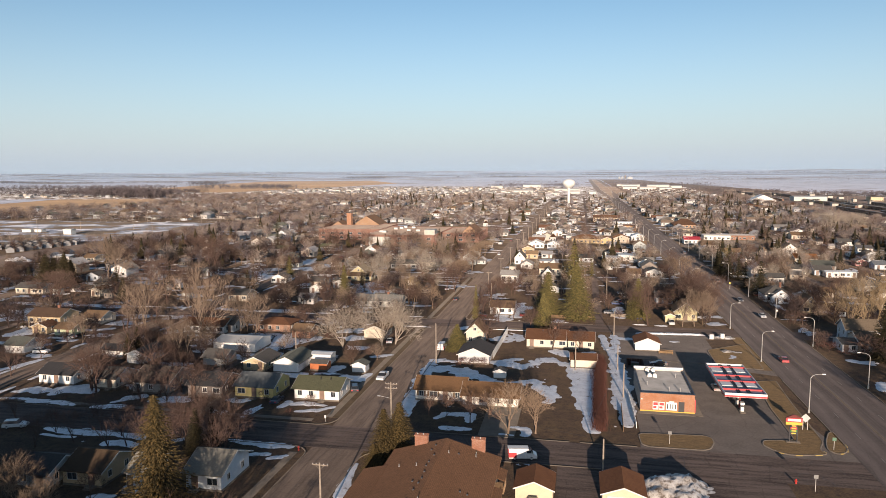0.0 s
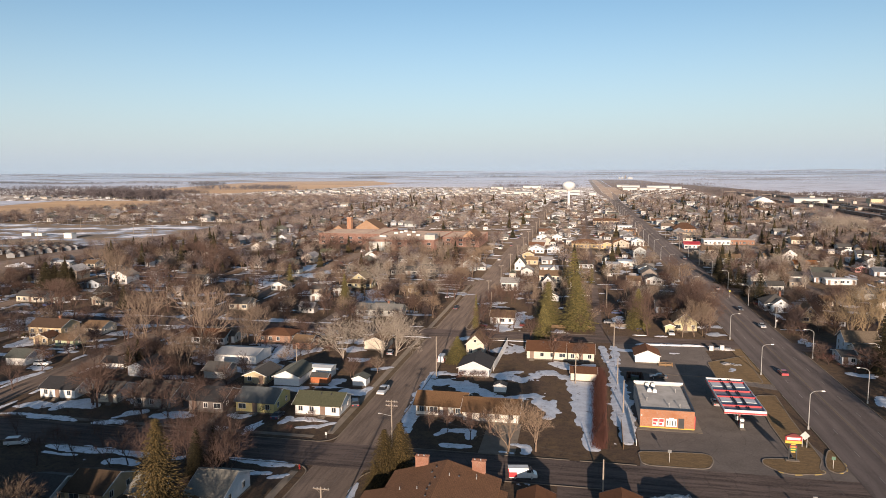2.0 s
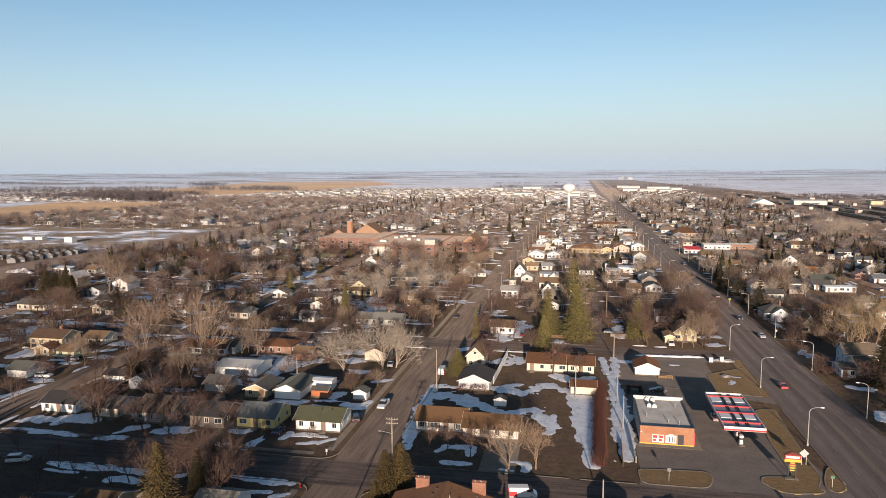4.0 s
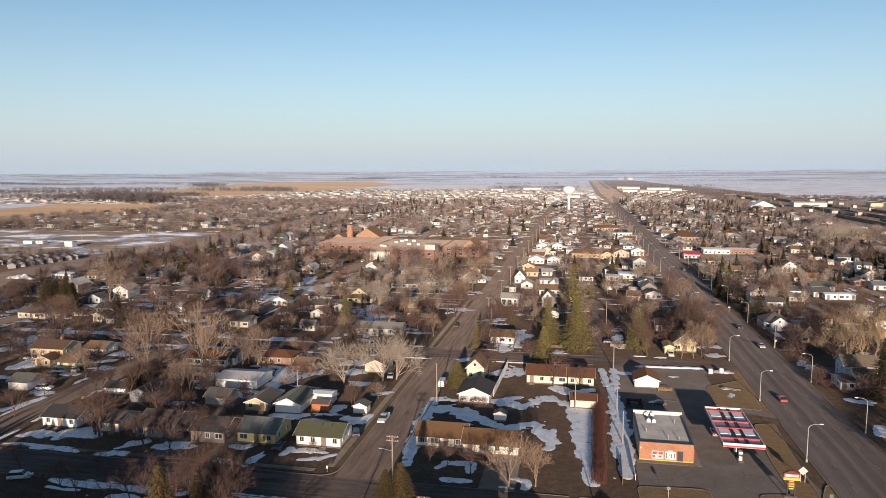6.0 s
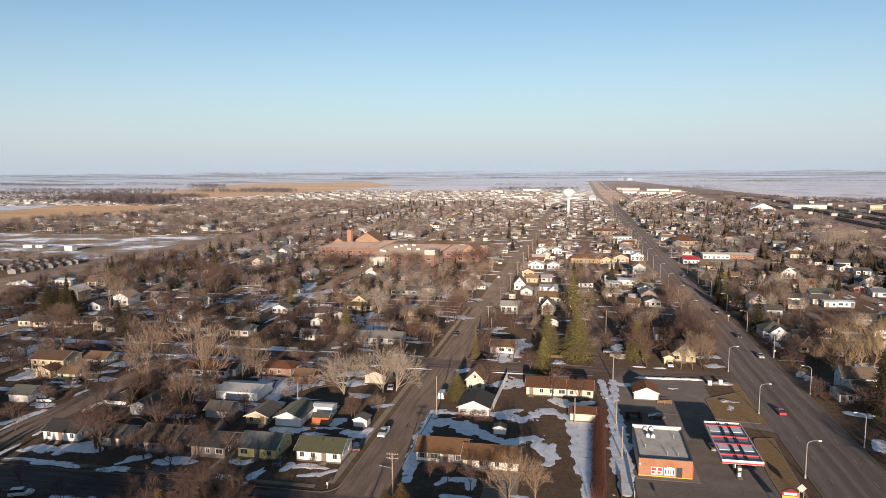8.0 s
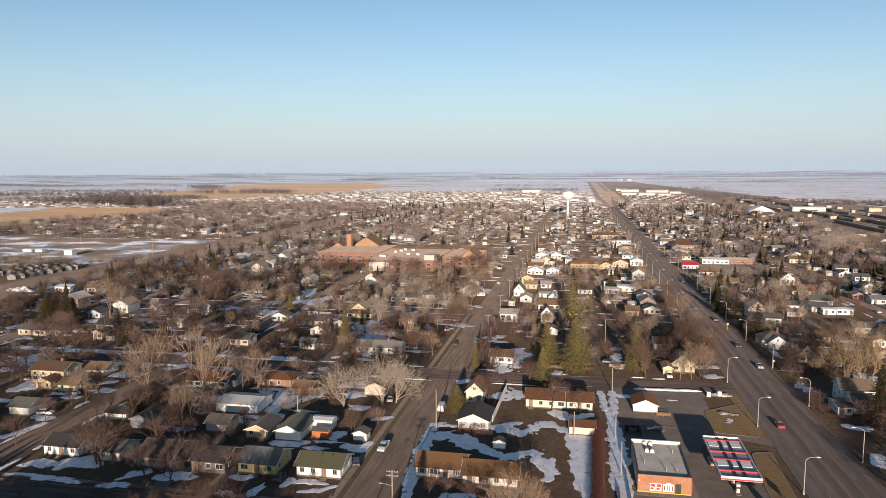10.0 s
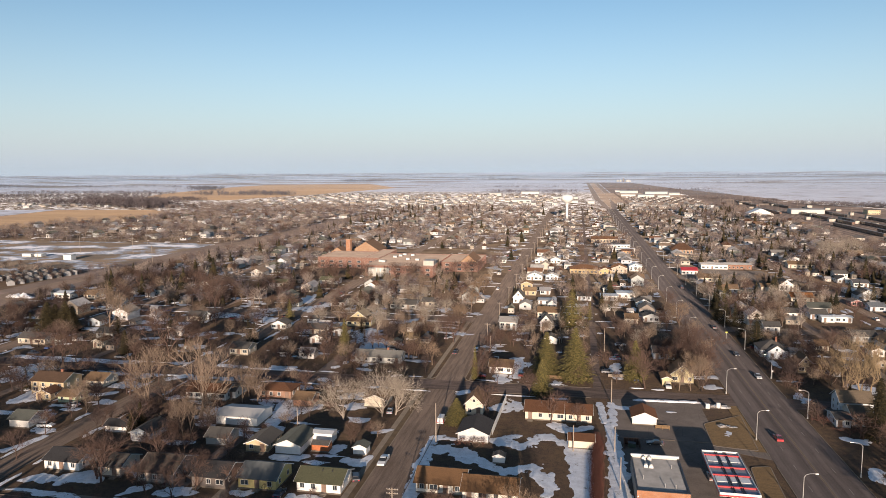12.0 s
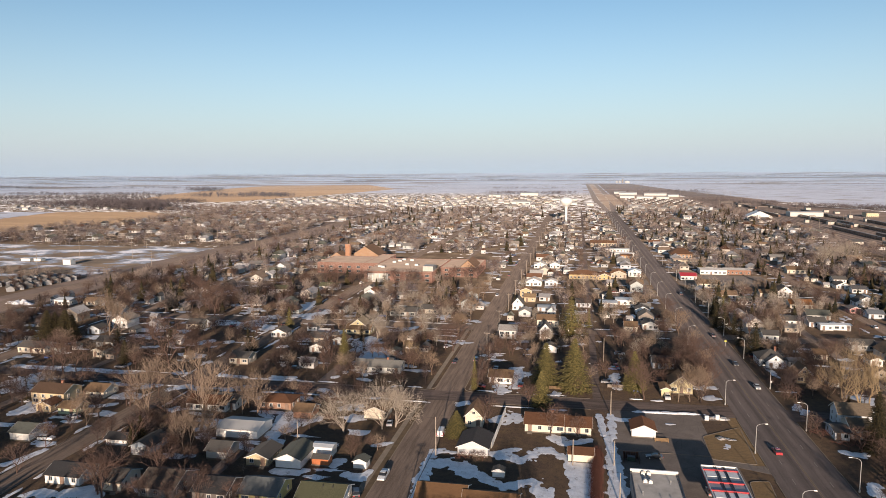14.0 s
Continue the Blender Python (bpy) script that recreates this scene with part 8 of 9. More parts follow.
snow_band([(-109.2, 134.7, 0.9), (-106.9, 135.5, 1.3), (-102.7, 135.9, 1.3)], 203, high=0.07, cell=0.26, rough=0.8)
snow_band([(-107.0, 138.2, 0.6), (-104.9, 140.3, 1.0)], 204, high=0.07, cell=0.26, rough=1.0)
snow_band([(-109.5, 121.2, 0.8), (-105.6, 120.6, 1.5), (-100.4, 120.9, 1.5), (-95.9, 121.1, 1.4), (-90.5, 120.9, 1.3), (-86.8, 120.3, 1.3)], 205, high=0.07, cell=0.34, rough=0.8)
snow_band([(-108.2, 118.2, 0.4), (-104.4, 117.7, 0.5), (-100.5, 117.8, 0.5)], 206, high=0.07, cell=0.26, rough=0.8)
snow_band([(-91.5, 116.2, 1.3), (-89.1, 117.2, 1.3), (-85.9, 116.3, 1.0)], 207, high=0.07, cell=0.26, rough=0.8)
snow_band([(-155.0, 156.2, 1.4), (-153.4, 160.4, 1.4), (-151.6, 166.5, 1.2)], 208, high=0.07, cell=0.26, rough=0.8)
snow_band([(-183.5, 192.8, 2.7), (-184.6, 198.3, 2.8)], 209, high=0.07, cell=0.34, rough=1.0)
snow_band([(-164.0, 201.9, 1.4), (-157.9, 205.5, 1.7)], 210, high=0.07, cell=0.34, rough=1.0)
snow_band([(-162.2, 188.0, 1.3), (-158.6, 188.6, 1.3)], 211, high=0.07, cell=0.26, rough=1.0)
snow_band([(-74.5, 99.5, 1.3), (-72.2, 99.2, 1.3)], 212, high=0.07, cell=0.26, rough=1.0)
snow_band([(-79.1, 95.5, 0.8), (-75.6, 96.5, 0.8)], 213, high=0.07, cell=0.26, rough=1.0)
snow_band([(-104.3, 141.6, 1.7), (-102.7, 143.1, 1.4)], 214, high=0.07, cell=0.34, rough=1.0)
snow_band([(-95.8, 141.9, 2.2), (-91.6, 143.5, 2.2)], 215, high=0.07, cell=0.34, rough=1.0)
snow_band([(-80.6, 144.7, 1.1), (-77.5, 144.4, 1.2), (-75.9, 145.5, 1.0)], 216, high=0.07, cell=0.26, rough=0.8)
snow_band([(-68.4, 122.2, 0.5), (-63.9, 121.8, 0.9), (-58.7, 121.1, 1.3), (-55.3, 121.4, 1.1)], 217, high=0.07, cell=0.26, rough=0.8)
snow_band([(-62.0, 115.8, 0.6), (-59.6, 116.8, 0.9), (-57.5, 117.2, 0.6)], 218, high=0.07, cell=0.26, rough=0.8)
snow_band([(-56.6, 115.2, 0.6), (-53.9, 117.0, 0.8)], 219, high=0.07, cell=0.26, rough=1.0)
snow_band([(-115.1, 189.8, 1.9), (-113.6, 195.0, 3.0)], 220, high=0.07, cell=0.34, rough=1.0)
snow_band([(-90.5, 188.7, 2.4), (-89.9, 195.6, 4.0), (-89.7, 201.4, 5.3)], 221, high=0.07, cell=0.34, rough=0.8)
snow_band([(-79.0, 120.0, 0.7), (-77.9, 120.7, 0.7)], 222, high=0.07, cell=0.26, rough=1.0)
snow_band([(-92.4, 202.4, 4.3), (-90.9, 206.5, 5.5), (-84.9, 203.8, 3.8)], 223, high=0.07, cell=0.34, rough=0.8)
snow_band([(-65.4, 172.2, 1.5), (-63.8, 175.2, 1.6)], 224, high=0.07, cell=0.34, rough=1.0)
snow_band([(-58.7, 166.7, 1.9), (-54.4, 165.4, 1.8), (-53.8, 170.6, 0.9)], 225, high=0.07, cell=0.34, rough=0.8)
snow_band([(-61.6, 140.3, 0.6), (-57.5, 141.8, 1.2), (-54.1, 144.3, 0.6)], 226, high=0.07, cell=0.26, rough=0.8)
snow_band([(-57.9, 186.8, 1.1), (-53.5, 189.4, 1.2)], 227, high=0.07, cell=0.26, rough=1.0)
snow_band([(-66.3, 142.5, 1.4), (-65.8, 145.7, 1.0)], 228, high=0.07, cell=0.26, rough=1.0)
snow_band([(-39.7, 186.4, 1.5), (-39.4, 173.2, 1.9), (-38.7, 160.8, 1.9), (-38.0, 150.4, 1.7), (-36.8, 142.3, 1.1)], 229, high=0.07, cell=0.34, rough=0.8)
snow_band([(-39.5, 115.9, 0.6), (-39.3, 110.4, 0.8), (-38.5, 103.5, 0.9)], 230, high=0.07, cell=0.26, rough=0.8)
snow_band([(-36.0, 111.0, 0.5), (-35.3, 104.1, 0.9)], 231, high=0.07, cell=0.26, rough=1.0)
snow_band([(-39.7, 176.8, 1.6), (-34.8, 179.3, 2.8), (-30.5, 177.4, 2.7), (-27.7, 172.2, 1.5)], 232, high=0.07, cell=0.26, rough=1.15)
snow_band([(-37.8, 186.7, 1.4), (-34.4, 186.1, 1.4)], 233, high=0.07, cell=0.26, rough=1.0)
snow_band([(-27.3, 176.4, 1.9), (-23.6, 172.0, 2.0), (-18.0, 167.2, 1.7), (-13.9, 169.8, 2.1), (-10.5, 171.4, 2.1), (-7.3, 165.5, 2.1), (-5.4, 160.3, 1.6), (-6.2, 156.5, 1.1)], 234, high=0.07, cell=0.26, rough=1.15)
snow_band([(-21.8, 187.2, 2.6), (-18.7, 188.9, 2.7), (-15.0, 182.8, 1.3), (-12.3, 187.2, 2.1), (-8.6, 191.9, 2.1), (-5.4, 191.3, 1.5), (-3.0, 187.7, 1.4)], 235, high=0.07, cell=0.26, rough=1.15)
snow_band([(-23.2, 214.5, 3.3), (-19.7, 216.6, 3.4)], 236, high=0.07, cell=0.34, rough=1.0)
snow_band([(-5.9, 203.6, 1.5), (-1.6, 199.2, 1.7)], 237, high=0.07, cell=0.34, rough=1.0)
snow_band([(-29.8, 141.8, 0.7), (-28.1, 144.6, 1.1), (-25.0, 145.2, 1.4), (-22.4, 144.9, 1.1), (-22.4, 141.1, 1.1)], 238, high=0.07, cell=0.26, rough=0.8)
snow_band([(-27.1, 136.6, 1.0), (-23.4, 136.3, 1.1), (-21.9, 136.6, 0.6)], 239, high=0.07, cell=0.26, rough=0.8)
snow_band([(-12.5, 139.2, 1.1), (-10.1, 138.7, 1.2), (-9.9, 135.9, 1.0)], 240, high=0.07, cell=0.26, rough=0.8)
snow_band([(-14.7, 135.1, 0.6), (-12.5, 134.9, 0.5)], 241, high=0.07, cell=0.26, rough=1.0)
snow_band([(12.0, 222.2, 1.8), (14.4, 221.1, 2.3), (17.5, 221.7, 1.7)], 242, high=0.07, cell=0.34, rough=0.8)
snow_band([(8.0, 224.2, 1.0), (8.9, 207.2, 1.2)], 15)
tree('shrub', -31.1, 181.0, 2.9, 1.30)
tree('shrub', -29.5, 181.3, 2.9, 1.30)
tree('shrub', -27.9, 181.6, 2.9, 1.30)
tree('shrub', -26.4, 181.9, 2.9, 1.30)
tree('shrub', -24.9, 182.2, 2.9, 1.30)
tree('shrub', -18.2, 144.6, 1.8, 1.20)
tree('shrub', -16.6, 143.5, 1.8, 1.20)
tree('shrub', -34.5, 156.3, 2.0, 1.20)
tree('shrub', -32.8, 151.7, 1.9, 1.20)
tree('shrub', -28.0, 151.0, 1.9, 1.20)
tree('shrub', -23.1, 151.9, 1.9, 1.20)
tree('shrub', -20.9, 153.1, 1.9, 1.20)
tree('shrub', 77.4, 208.3, 3.3, 2.00)
tree('shrub', 72.5, 220.1, 3.5, 1.40)
tree('shrub', 74.7, 254.2, 5.0, 1.40)
tree('shrub', 74.3, 260.8, 3.7, 1.40)
tree('shrub', 76.2, 251.3, 4.7, 1.40)
tree('shrub', 79.9, 207.8, 8.4, 1.40)
tree('shrub', 70.6, 218.6, 3.1, 1.40)
tree('shrub', 72.7, 215.4, 3.4, 1.40)
tree('shrub', 73.3, 267.7, 3.0, 1.40)
tree('willow', 89.6, 247.4, 17.6, 1.10)
tree('willow', 94.8, 248.4, 16.6, 1.10)
tree('vase', 88.7, 256.7, 11.0, 1.10)
tree('willow', 98.3, 249.0, 15.7, 1.10)

# small things at the corner
hydrant(-52.5, 120.0)
hydrant(37.4, 122.1)
small_sign(39.7, 119.6, (0.22, 0.22, 0.22), 2.6)
small_sign(48.8, 138.6, (0.1, 0.2, 0.14), 2.2)
small_sign(18.3, 135.8, (0.2, 0.2, 0.2), 2.4)
small_sign(66.5, 321.5, (0.6, 0.6, 0.1), 2.9, 0.45, label='yellow-green warning sign on a steel post')
small_sign(70.9, 263.7, (0.6, 0.6, 0.6), 2.4)
small_sign(-52.9, 135.4, (0.7, 0.7, 0.7), 1.1, 0.2, label='small white letter box on a post')
car('van', -39.8, 198.5, 0, (0.7, 0.7, 0.7), 'white panel van parked beside the kerb')
gas_cage(41.8, 225.2)
gas_cage(45.3, 226.5)

# cars
car('pickup', -49.2, 166.9, 180, (0.75, 0.75, 0.74), 'white pickup truck parked at the kerb')
car('van', -9.5, 123.9, -80, (0.75, 0.75, 0.74), 'white and red van parked on the street')
car('suv', -116.5, 120.2, -70, (0.7, 0.7, 0.68), 'white sport utility car in the shade')
car('suv', -156.8, 173.3, -80, (0.78, 0.78, 0.77), 'white estate car beside a white garage')
car('car', 22.2, 192.1, 90, (0.03, 0.03, 0.035), 'black car parked beside the shop')
car('suv', 32.1, 244.9, 180, (0.75, 0.75, 0.75), 'white car in front of a yellow garage')
car('car', -57.6, 203.7, 10, (0.7, 0.7, 0.7), 'white car under a large bare tree')
car('car', -49.3, 275.7, 0, (0.06, 0.06, 0.07), 'dark car parked at the kerb')
car('car', 16.5, 281.4, 0, (0.5, 0.03, 0.03), 'red car parked beside the alley')
car('suv', -53.3, 156.4, 20, (0.04, 0.04, 0.05), 'black car parked behind a white house')
car('car', -68.6, 145.2, 0, (0.04, 0.05, 0.08), 'dark blue car on a driveway')
car('car', 33.7, 172.9, 0, (0.3, 0.28, 0.28), 'silver car beside the fuel canopy')
car('car', 56.8, 202.1, 0, (0.4, 0.02, 0.03), 'dark red car driving on the highway')
car('car', 65.8, 262.3, 180, (0.6, 0.6, 0.6), 'silver car driving on the highway')
car('car', -49.1, 429.7, 0, (0.7, 0.7, 0.7), 'white car on the avenue')
car('car', -162.2, 258.7, -90, (0.05, 0.05, 0.06), 'dark car on a driveway')
car('suv', 65.7, 452.4, 0, (0.05, 0.05, 0.06), 'dark car parked beside the highway')
car('car', 64.9, 341.5, 0, (0.05, 0.05, 0.06), 'dark car parked at the kerb')
car('car', 64.7, 292.5, 180, (0.06, 0.06, 0.07), 'dark car driving on the highway')
car('car', -57.5, 300.2, 0, (0.6, 0.62, 0.65), 'silver car in a driveway')
car('car', -162.0, 191.2, 80, (0.5, 0.5, 0.52), 'grey car beside a cottage')

# utility poles
utility_pole(-38.3, 182.6, 11.6, 0)
utility_pole(5.1, 121.2, 6.0, 0)
utility_pole(-0.2, 183.3, 7.5, 0)
utility_pole(11.1, 162.9, 8.1, 0)
utility_pole(10.9, 185.3, 7.1, 0)
utility_pole(11.8, 224.8, 8.1, 0)
utility_pole(11.8, 288.9, 10.2, 0)
utility_pole(-132.0, 219.5, 10.4, 0)
utility_pole(-80.4, 184.0, 7.1, 0)
utility_pole(-35.2, 280.8, 6.8, 0)
utility_pole(100.4, 335.6, 8.5, 0)
utility_pole(123.7, 420.5, 9.9, 0)


# ---- the rest of the town: lots along the avenues, farther off ----
WALLS = [(0.62, 0.6, 0.575)] * 4 + [(0.7, 0.68, 0.66), (0.56, 0.58, 0.61), (0.54, 0.48, 0.41), (0.36, 0.31, 0.25), (0.4, 0.41, 0.41), (0.3, 0.265, 0.24), (0.25, 0.21, 0.18), (0.43, 0.46, 0.45), (0.58, 0.54, 0.48)]
ROOFS = [(0.2, 0.195, 0.19), (0.3, 0.29, 0.28), (0.3, 0.21, 0.14), (0.24, 0.13, 0.085), (0.24, 0.25, 0.21), (0.4, 0.36, 0.32), (0.13, 0.13, 0.135), (0.3, 0.23, 0.18), (0.62, 0.61, 0.62), (0.52, 0.51, 0.52)]
rnd = random.Random(42)
PROTO = {}
stock_later, DRIVES = [], []
HOUSE_CHUNKS, HOUSE_MATS, MAT_AT = [], [], {}
singles = 195


def slot(material):
    if material.name not in MAT_AT:
        MAT_AT[material.name] = len(HOUSE_MATS)
        HOUSE_MATS.append(material)
    return MAT_AT[material.name]


def far_house(x, y, detail, big=1.0, grey=False):
    """A house farther off: walls, roof and the windows that face the camera; past the first 300 they join one mesh."""
    global singles
    wall, roof = rnd.randrange(len(WALLS)), rnd.randrange(len(ROOFS))
    form = rnd.randrange(4)
    if grey:
        wall, form = rnd.choice((5, 8, 9, 10, 11)), rnd.choice((0, 3))
    if y > 1200:
        roof = rnd.choice((1, 5, 8, 9, 9))
    w, d, h, rise, ridge = [(11, 8.5, 3.0, 1.9, 'x'), (8.5, 11, 3.1, 2.4, 'y'), (8, 9, 4.4, 2.4, 'y'), (7, 9, 2.7, 1.7, 'y')][form]
    s, tall, rz = big * rnd.uniform(0.9, 1.12), rnd.uniform(0.95, 1.1) * min(1.0, 0.35 + 0.75 * big), rnd.uniform(-1, 1)
    take(x - w / 2 * s, x + w / 2 * s, y - d / 2 * s, y + d / 2 * s)
    single = detail and singles < 300
    key = (form, wall, roof)
    if key not in PROTO:
        span = d if ridge == 'x' else w
        ends = (-w / 2, w / 2) if ridge == 'x' else (-d / 2, d / 2)
        a = Build().extrude(gable_outline(span, h, rise), *ends)
        b = Build().extrude(roof_outline(span, h, rise, 0.45, 0.18), ends[0] - 0.4, ends[1] + 0.4)
        if ridge == 'x':
            a.turned(), b.turned()
        g = Build()
        for px in (-w * 0.28, w * 0.28):
            g.box(px - 0.6, px + 0.6, -d / 2 - 0.03, -d / 2 + 0.05, 1.1, 2.2)
        PROTO[key] = (a, b, g, [])
    a, b, g, made = PROTO[key]
    if not single:
        for part_of, m in ((a, siding(WALLS[wall])), (b, shingle(ROOFS[roof])), (g, GLASS)):
            v, t = moved(arrays(part_of), x, y, s, tall, radians(rz))
            HOUSE_CHUNKS.append((v, t, slot(m)))
        return
    singles += 1
    if not made:
        made += [a.mesh("wall", siding(WALLS[wall])), b.mesh("roof", shingle(ROOFS[roof]))]
    names = {0.62: ("garage", "small garage with a gabled roof in a back yard", "garage")}
    nm, text, cat = names.get(big, ("house", "small house with a gabled roof among bare trees", "house"))
    root = thing(nm, (x, y, 0), text, cat, "houses of the town", rz)
    root.scale = (s, s, tall)
    part("wall", made[0], root)
    part("roof", made[1], root)
    for px in ((-w * 0.28, w * 0.28) if form != 3 else (0,)):
        put_window(root, px, -d / 2 - 0.01, 1.7, 0, 1.4, 1.15, TRIM)


def on_road(x, y, r=1.5):
    if y > 236 and -142 < x < -132 and r > 0.7:
        return True
    if 50 - r < x < 71 + r or -368 - r < x < -320 + r:
        return True
    if any(abs(x - a) < w / 2 + r for a, w in AVENUES) or any(abs(y - c) < w / 2 + r for c, w in CROSS):
        return True
    return 11 < x < 52 and 121 < y < 230 or 5 < x < 10.5


# the blocks nearest the camera have their houses one by one above
def placed_block(x, y):
    return y < 345 and (-141 < x < 52 or 71 < x < 98) or y < 385 and -141 < x < -50


EDGES = [(-345, 12), (-246, 9), (-146, 8.6), (-45.2, 10.6), (60.5, 18), (151, 9), (246, 9)]
ROWS = [(20, 10)] + CROSS
for (ya, va), (yb, vb) in zip(ROWS, ROWS[1:]):
    for (xa, wa), (xb, wb) in zip(EDGES, EDGES[1:]):
        y0, y1 = ya + va / 2 + 4, yb - vb / 2 - 4
        if y1 < 130:
            continue
        for side in (0, 1):
            y = y0 + 6
            while y < y1 - 4:
                x = (xa + wa / 2 + 13 + rnd.uniform(-3, 4)) if side == 0 else (xb - wb / 2 - 13 + rnd.uniform(-4, 3))
                if free(x, y, 8.0) and rnd.random() < (0.35 if x < -150 and y < 440 else 0.85 if x > 70 and y < 600 else 0.95) * (1.0 if not placed_block(x, y) else 0.0) and not on_road(x, y, 6):
                    far_house(x, y, y < 640)
                    if y < 620 and rnd.random() < 0.7:
                        DRIVES.append((xa + wa / 2 if side == 0 else xb - wb / 2, x + (5 if side == 0 else -5), y + rnd.choice((-7.2, 7.2)), rnd.randrange(3)))
                    gx = x + (17 if side == 0 else -17) + rnd.uniform(-3, 3)
                    if rnd.random() < 0.7 and free(gx, y + 3, 6) and not on_road(gx, y, 5):
                        far_house(gx, y + 3, y < 400, 0.62)
                y += rnd.uniform(14.5, 19)
chunks = []
for x0, x1, y, m in DRIVES:
    chunks.append((*arrays(Build().box(min(x0, x1), max(x0, x1), y - 1.6, y + 1.6, -0.1, 0.06)), m))
joined("driveways", chunks, [CONCRETE, GRAVEL_ROOF, TAN_LOT], "short concrete and gravel driveways of the farther houses", "driveways")
# sheds and small garages at the back of the lots
for k in range(900):
    x, y = rnd.uniform(-340, 250), rnd.uniform(236, 900)
    if free(x, y, 2.6) and not on_road(x, y, 3.5) and not (y < 345 and -60 < x < 60) and not in_yard(x, y):
        far_house(x, y, False, rnd.uniform(0.3, 0.55))
# west of the wide road and out to the new streets
def mobile_home(x, y, c, roof):
    key = ("mobile_home", c, roof)
    if key not in CACHE:
        CACHE[key] = (Build().extrude(gable_outline(4.6, 2.7, 1.0), -5.6, 5.6).turned().mesh("wall", siding(c)),
                      Build().extrude(roof_outline(4.6, 2.7, 1.0, 0.25, 0.14), -5.8, 5.8).turned().mesh("roof", shingle(roof)))
    root = thing("mobile_home", (x, y, 0), "grey mobile home with a low gabled roof in a row", "mobile home", "mobile homes beside the park", -42 + rnd.uniform(-3, 3))
    part("wall", CACHE[key][0], root)
    part("roof", CACHE[key][1], root)
    for px in (-3.0, 2.6):
        put_window(root, px, -2.31, 1.6, 0, 1.1, 0.8, TRIM)
    take(x - 6, x + 6, y - 2.6, y + 2.6)


for col in range(2):
    for k in range(8):
        x, y = -378 - col * 24 + k * 1.2 + rnd.uniform(-1, 1), 396 + k * 7.1 + rnd.uniform(-0.8, 0.8)
        mobile_home(x, y, ((0.3, 0.3, 0.31), (0.36, 0.36, 0.37), (0.28, 0.25, 0.23))[(k + col) % 3], ((0.2, 0.195, 0.19), (0.15, 0.145, 0.14))[k % 2])
        stock_later.append((x + 7 + rnd.uniform(-2, 2), y - 3.4, rnd.uniform(3.5, 6.5)))
        stock_later.append((x - 9 + rnd.uniform(-3, 3), y + 3.4, rnd.uniform(4, 8)))
for k in range(230):
    x, y = rnd.uniform(-720, -352), rnd.uniform(680, 1150)
    if free(x, y, 9) and all(abs(y - c) > 9 for c, _ in CROSS):
        far_house(x, y, False)
for row in range(10):
    for col in range(36):
        x = -760 + col * 20 + rnd.uniform(-3, 3) + row * 6
        y = 1330 + row * 60 + (22 if col % 2 else 0) - col * 1.5 + rnd.uniform(-4, 4)
        if x < -40 and free(x, y, 8) and rnd.random() < 0.85:
            far_house(x, y, False, 1.1)
for k in range(110):
    x, y = rnd.uniform(80, 250), rnd.uniform(1310, 1460)
    if free(x, y, 9):
        far_house(x, y, False)
for k in range(40):
    x, y = rnd.uniform(256, 290), rnd.uniform(420, 1250)
    if free(x, y, 7):
        far_house(x, y, False)
for k in range(60):
    x, y = rnd.uniform(-1500, -800), rnd.uniform(1230, 1330)
    if free(x, y, 9):
        far_house(x, y, False, 1.1)
joined("distant_houses", HOUSE_CHUNKS, HOUSE_MATS, "small gabled houses of the far streets among bare trees", "houses")

# ---- street and yard trees; past the first 300 they join ----
MID = [coarse_tree(s, 10, 7, 4, 290, 0.05, 0.34 + 0.02 * (s % 4)) for s in range(60, 67)]
FAR = [coarse_tree(s, 10, 5, 2, 105, 0.105, 0.34 + 0.03 * (s % 3)) for s in range(70, 76)]
FARTHEST = [coarse_tree(s, 10, 4, 0, 48, 0.17, 0.36 + 0.03 * (s % 3)) for s in range(76, 80)]
LOW = [coarse_tree(s, 3.2, 5, 1, 70, 0.03, 0.5) for s in range(80, 83)]
EVER = [coarse_spruce(s, 12, 3.3) for s in range(90, 93)]
CHUNKS = {"mid": [], "far": [], "low": [], "ever": []}
BARKS = [BARK_BROWN, BARK_GREY, BARK_MAUVE, BARK_PALE, BARK_RUSSET]


def stock(kind, bases, x, y, high, wide=1.0):
    full = bases[0][0][:, 2].max()
    k = high / full
    v, t = moved(bases[rnd.randrange(len(bases))], x, y, k * wide, k, rnd.uniform(0, 6.28))
    CHUNKS[kind].append((v, t, (rnd.choice((0, 1, 1, 3, 3)) if kind == "mid" and x > -130 and y > 300 else rnd.choice((0, 0, 1, 2, 2, 4))) if kind != "ever" else 0))


# thickets keep to patches, so that the cover of trees is uneven
def thick_here(x, y):
    return noise.noise(Vector((x * 0.016, y * 0.016, 3.0))) * 1.3 + 0.5


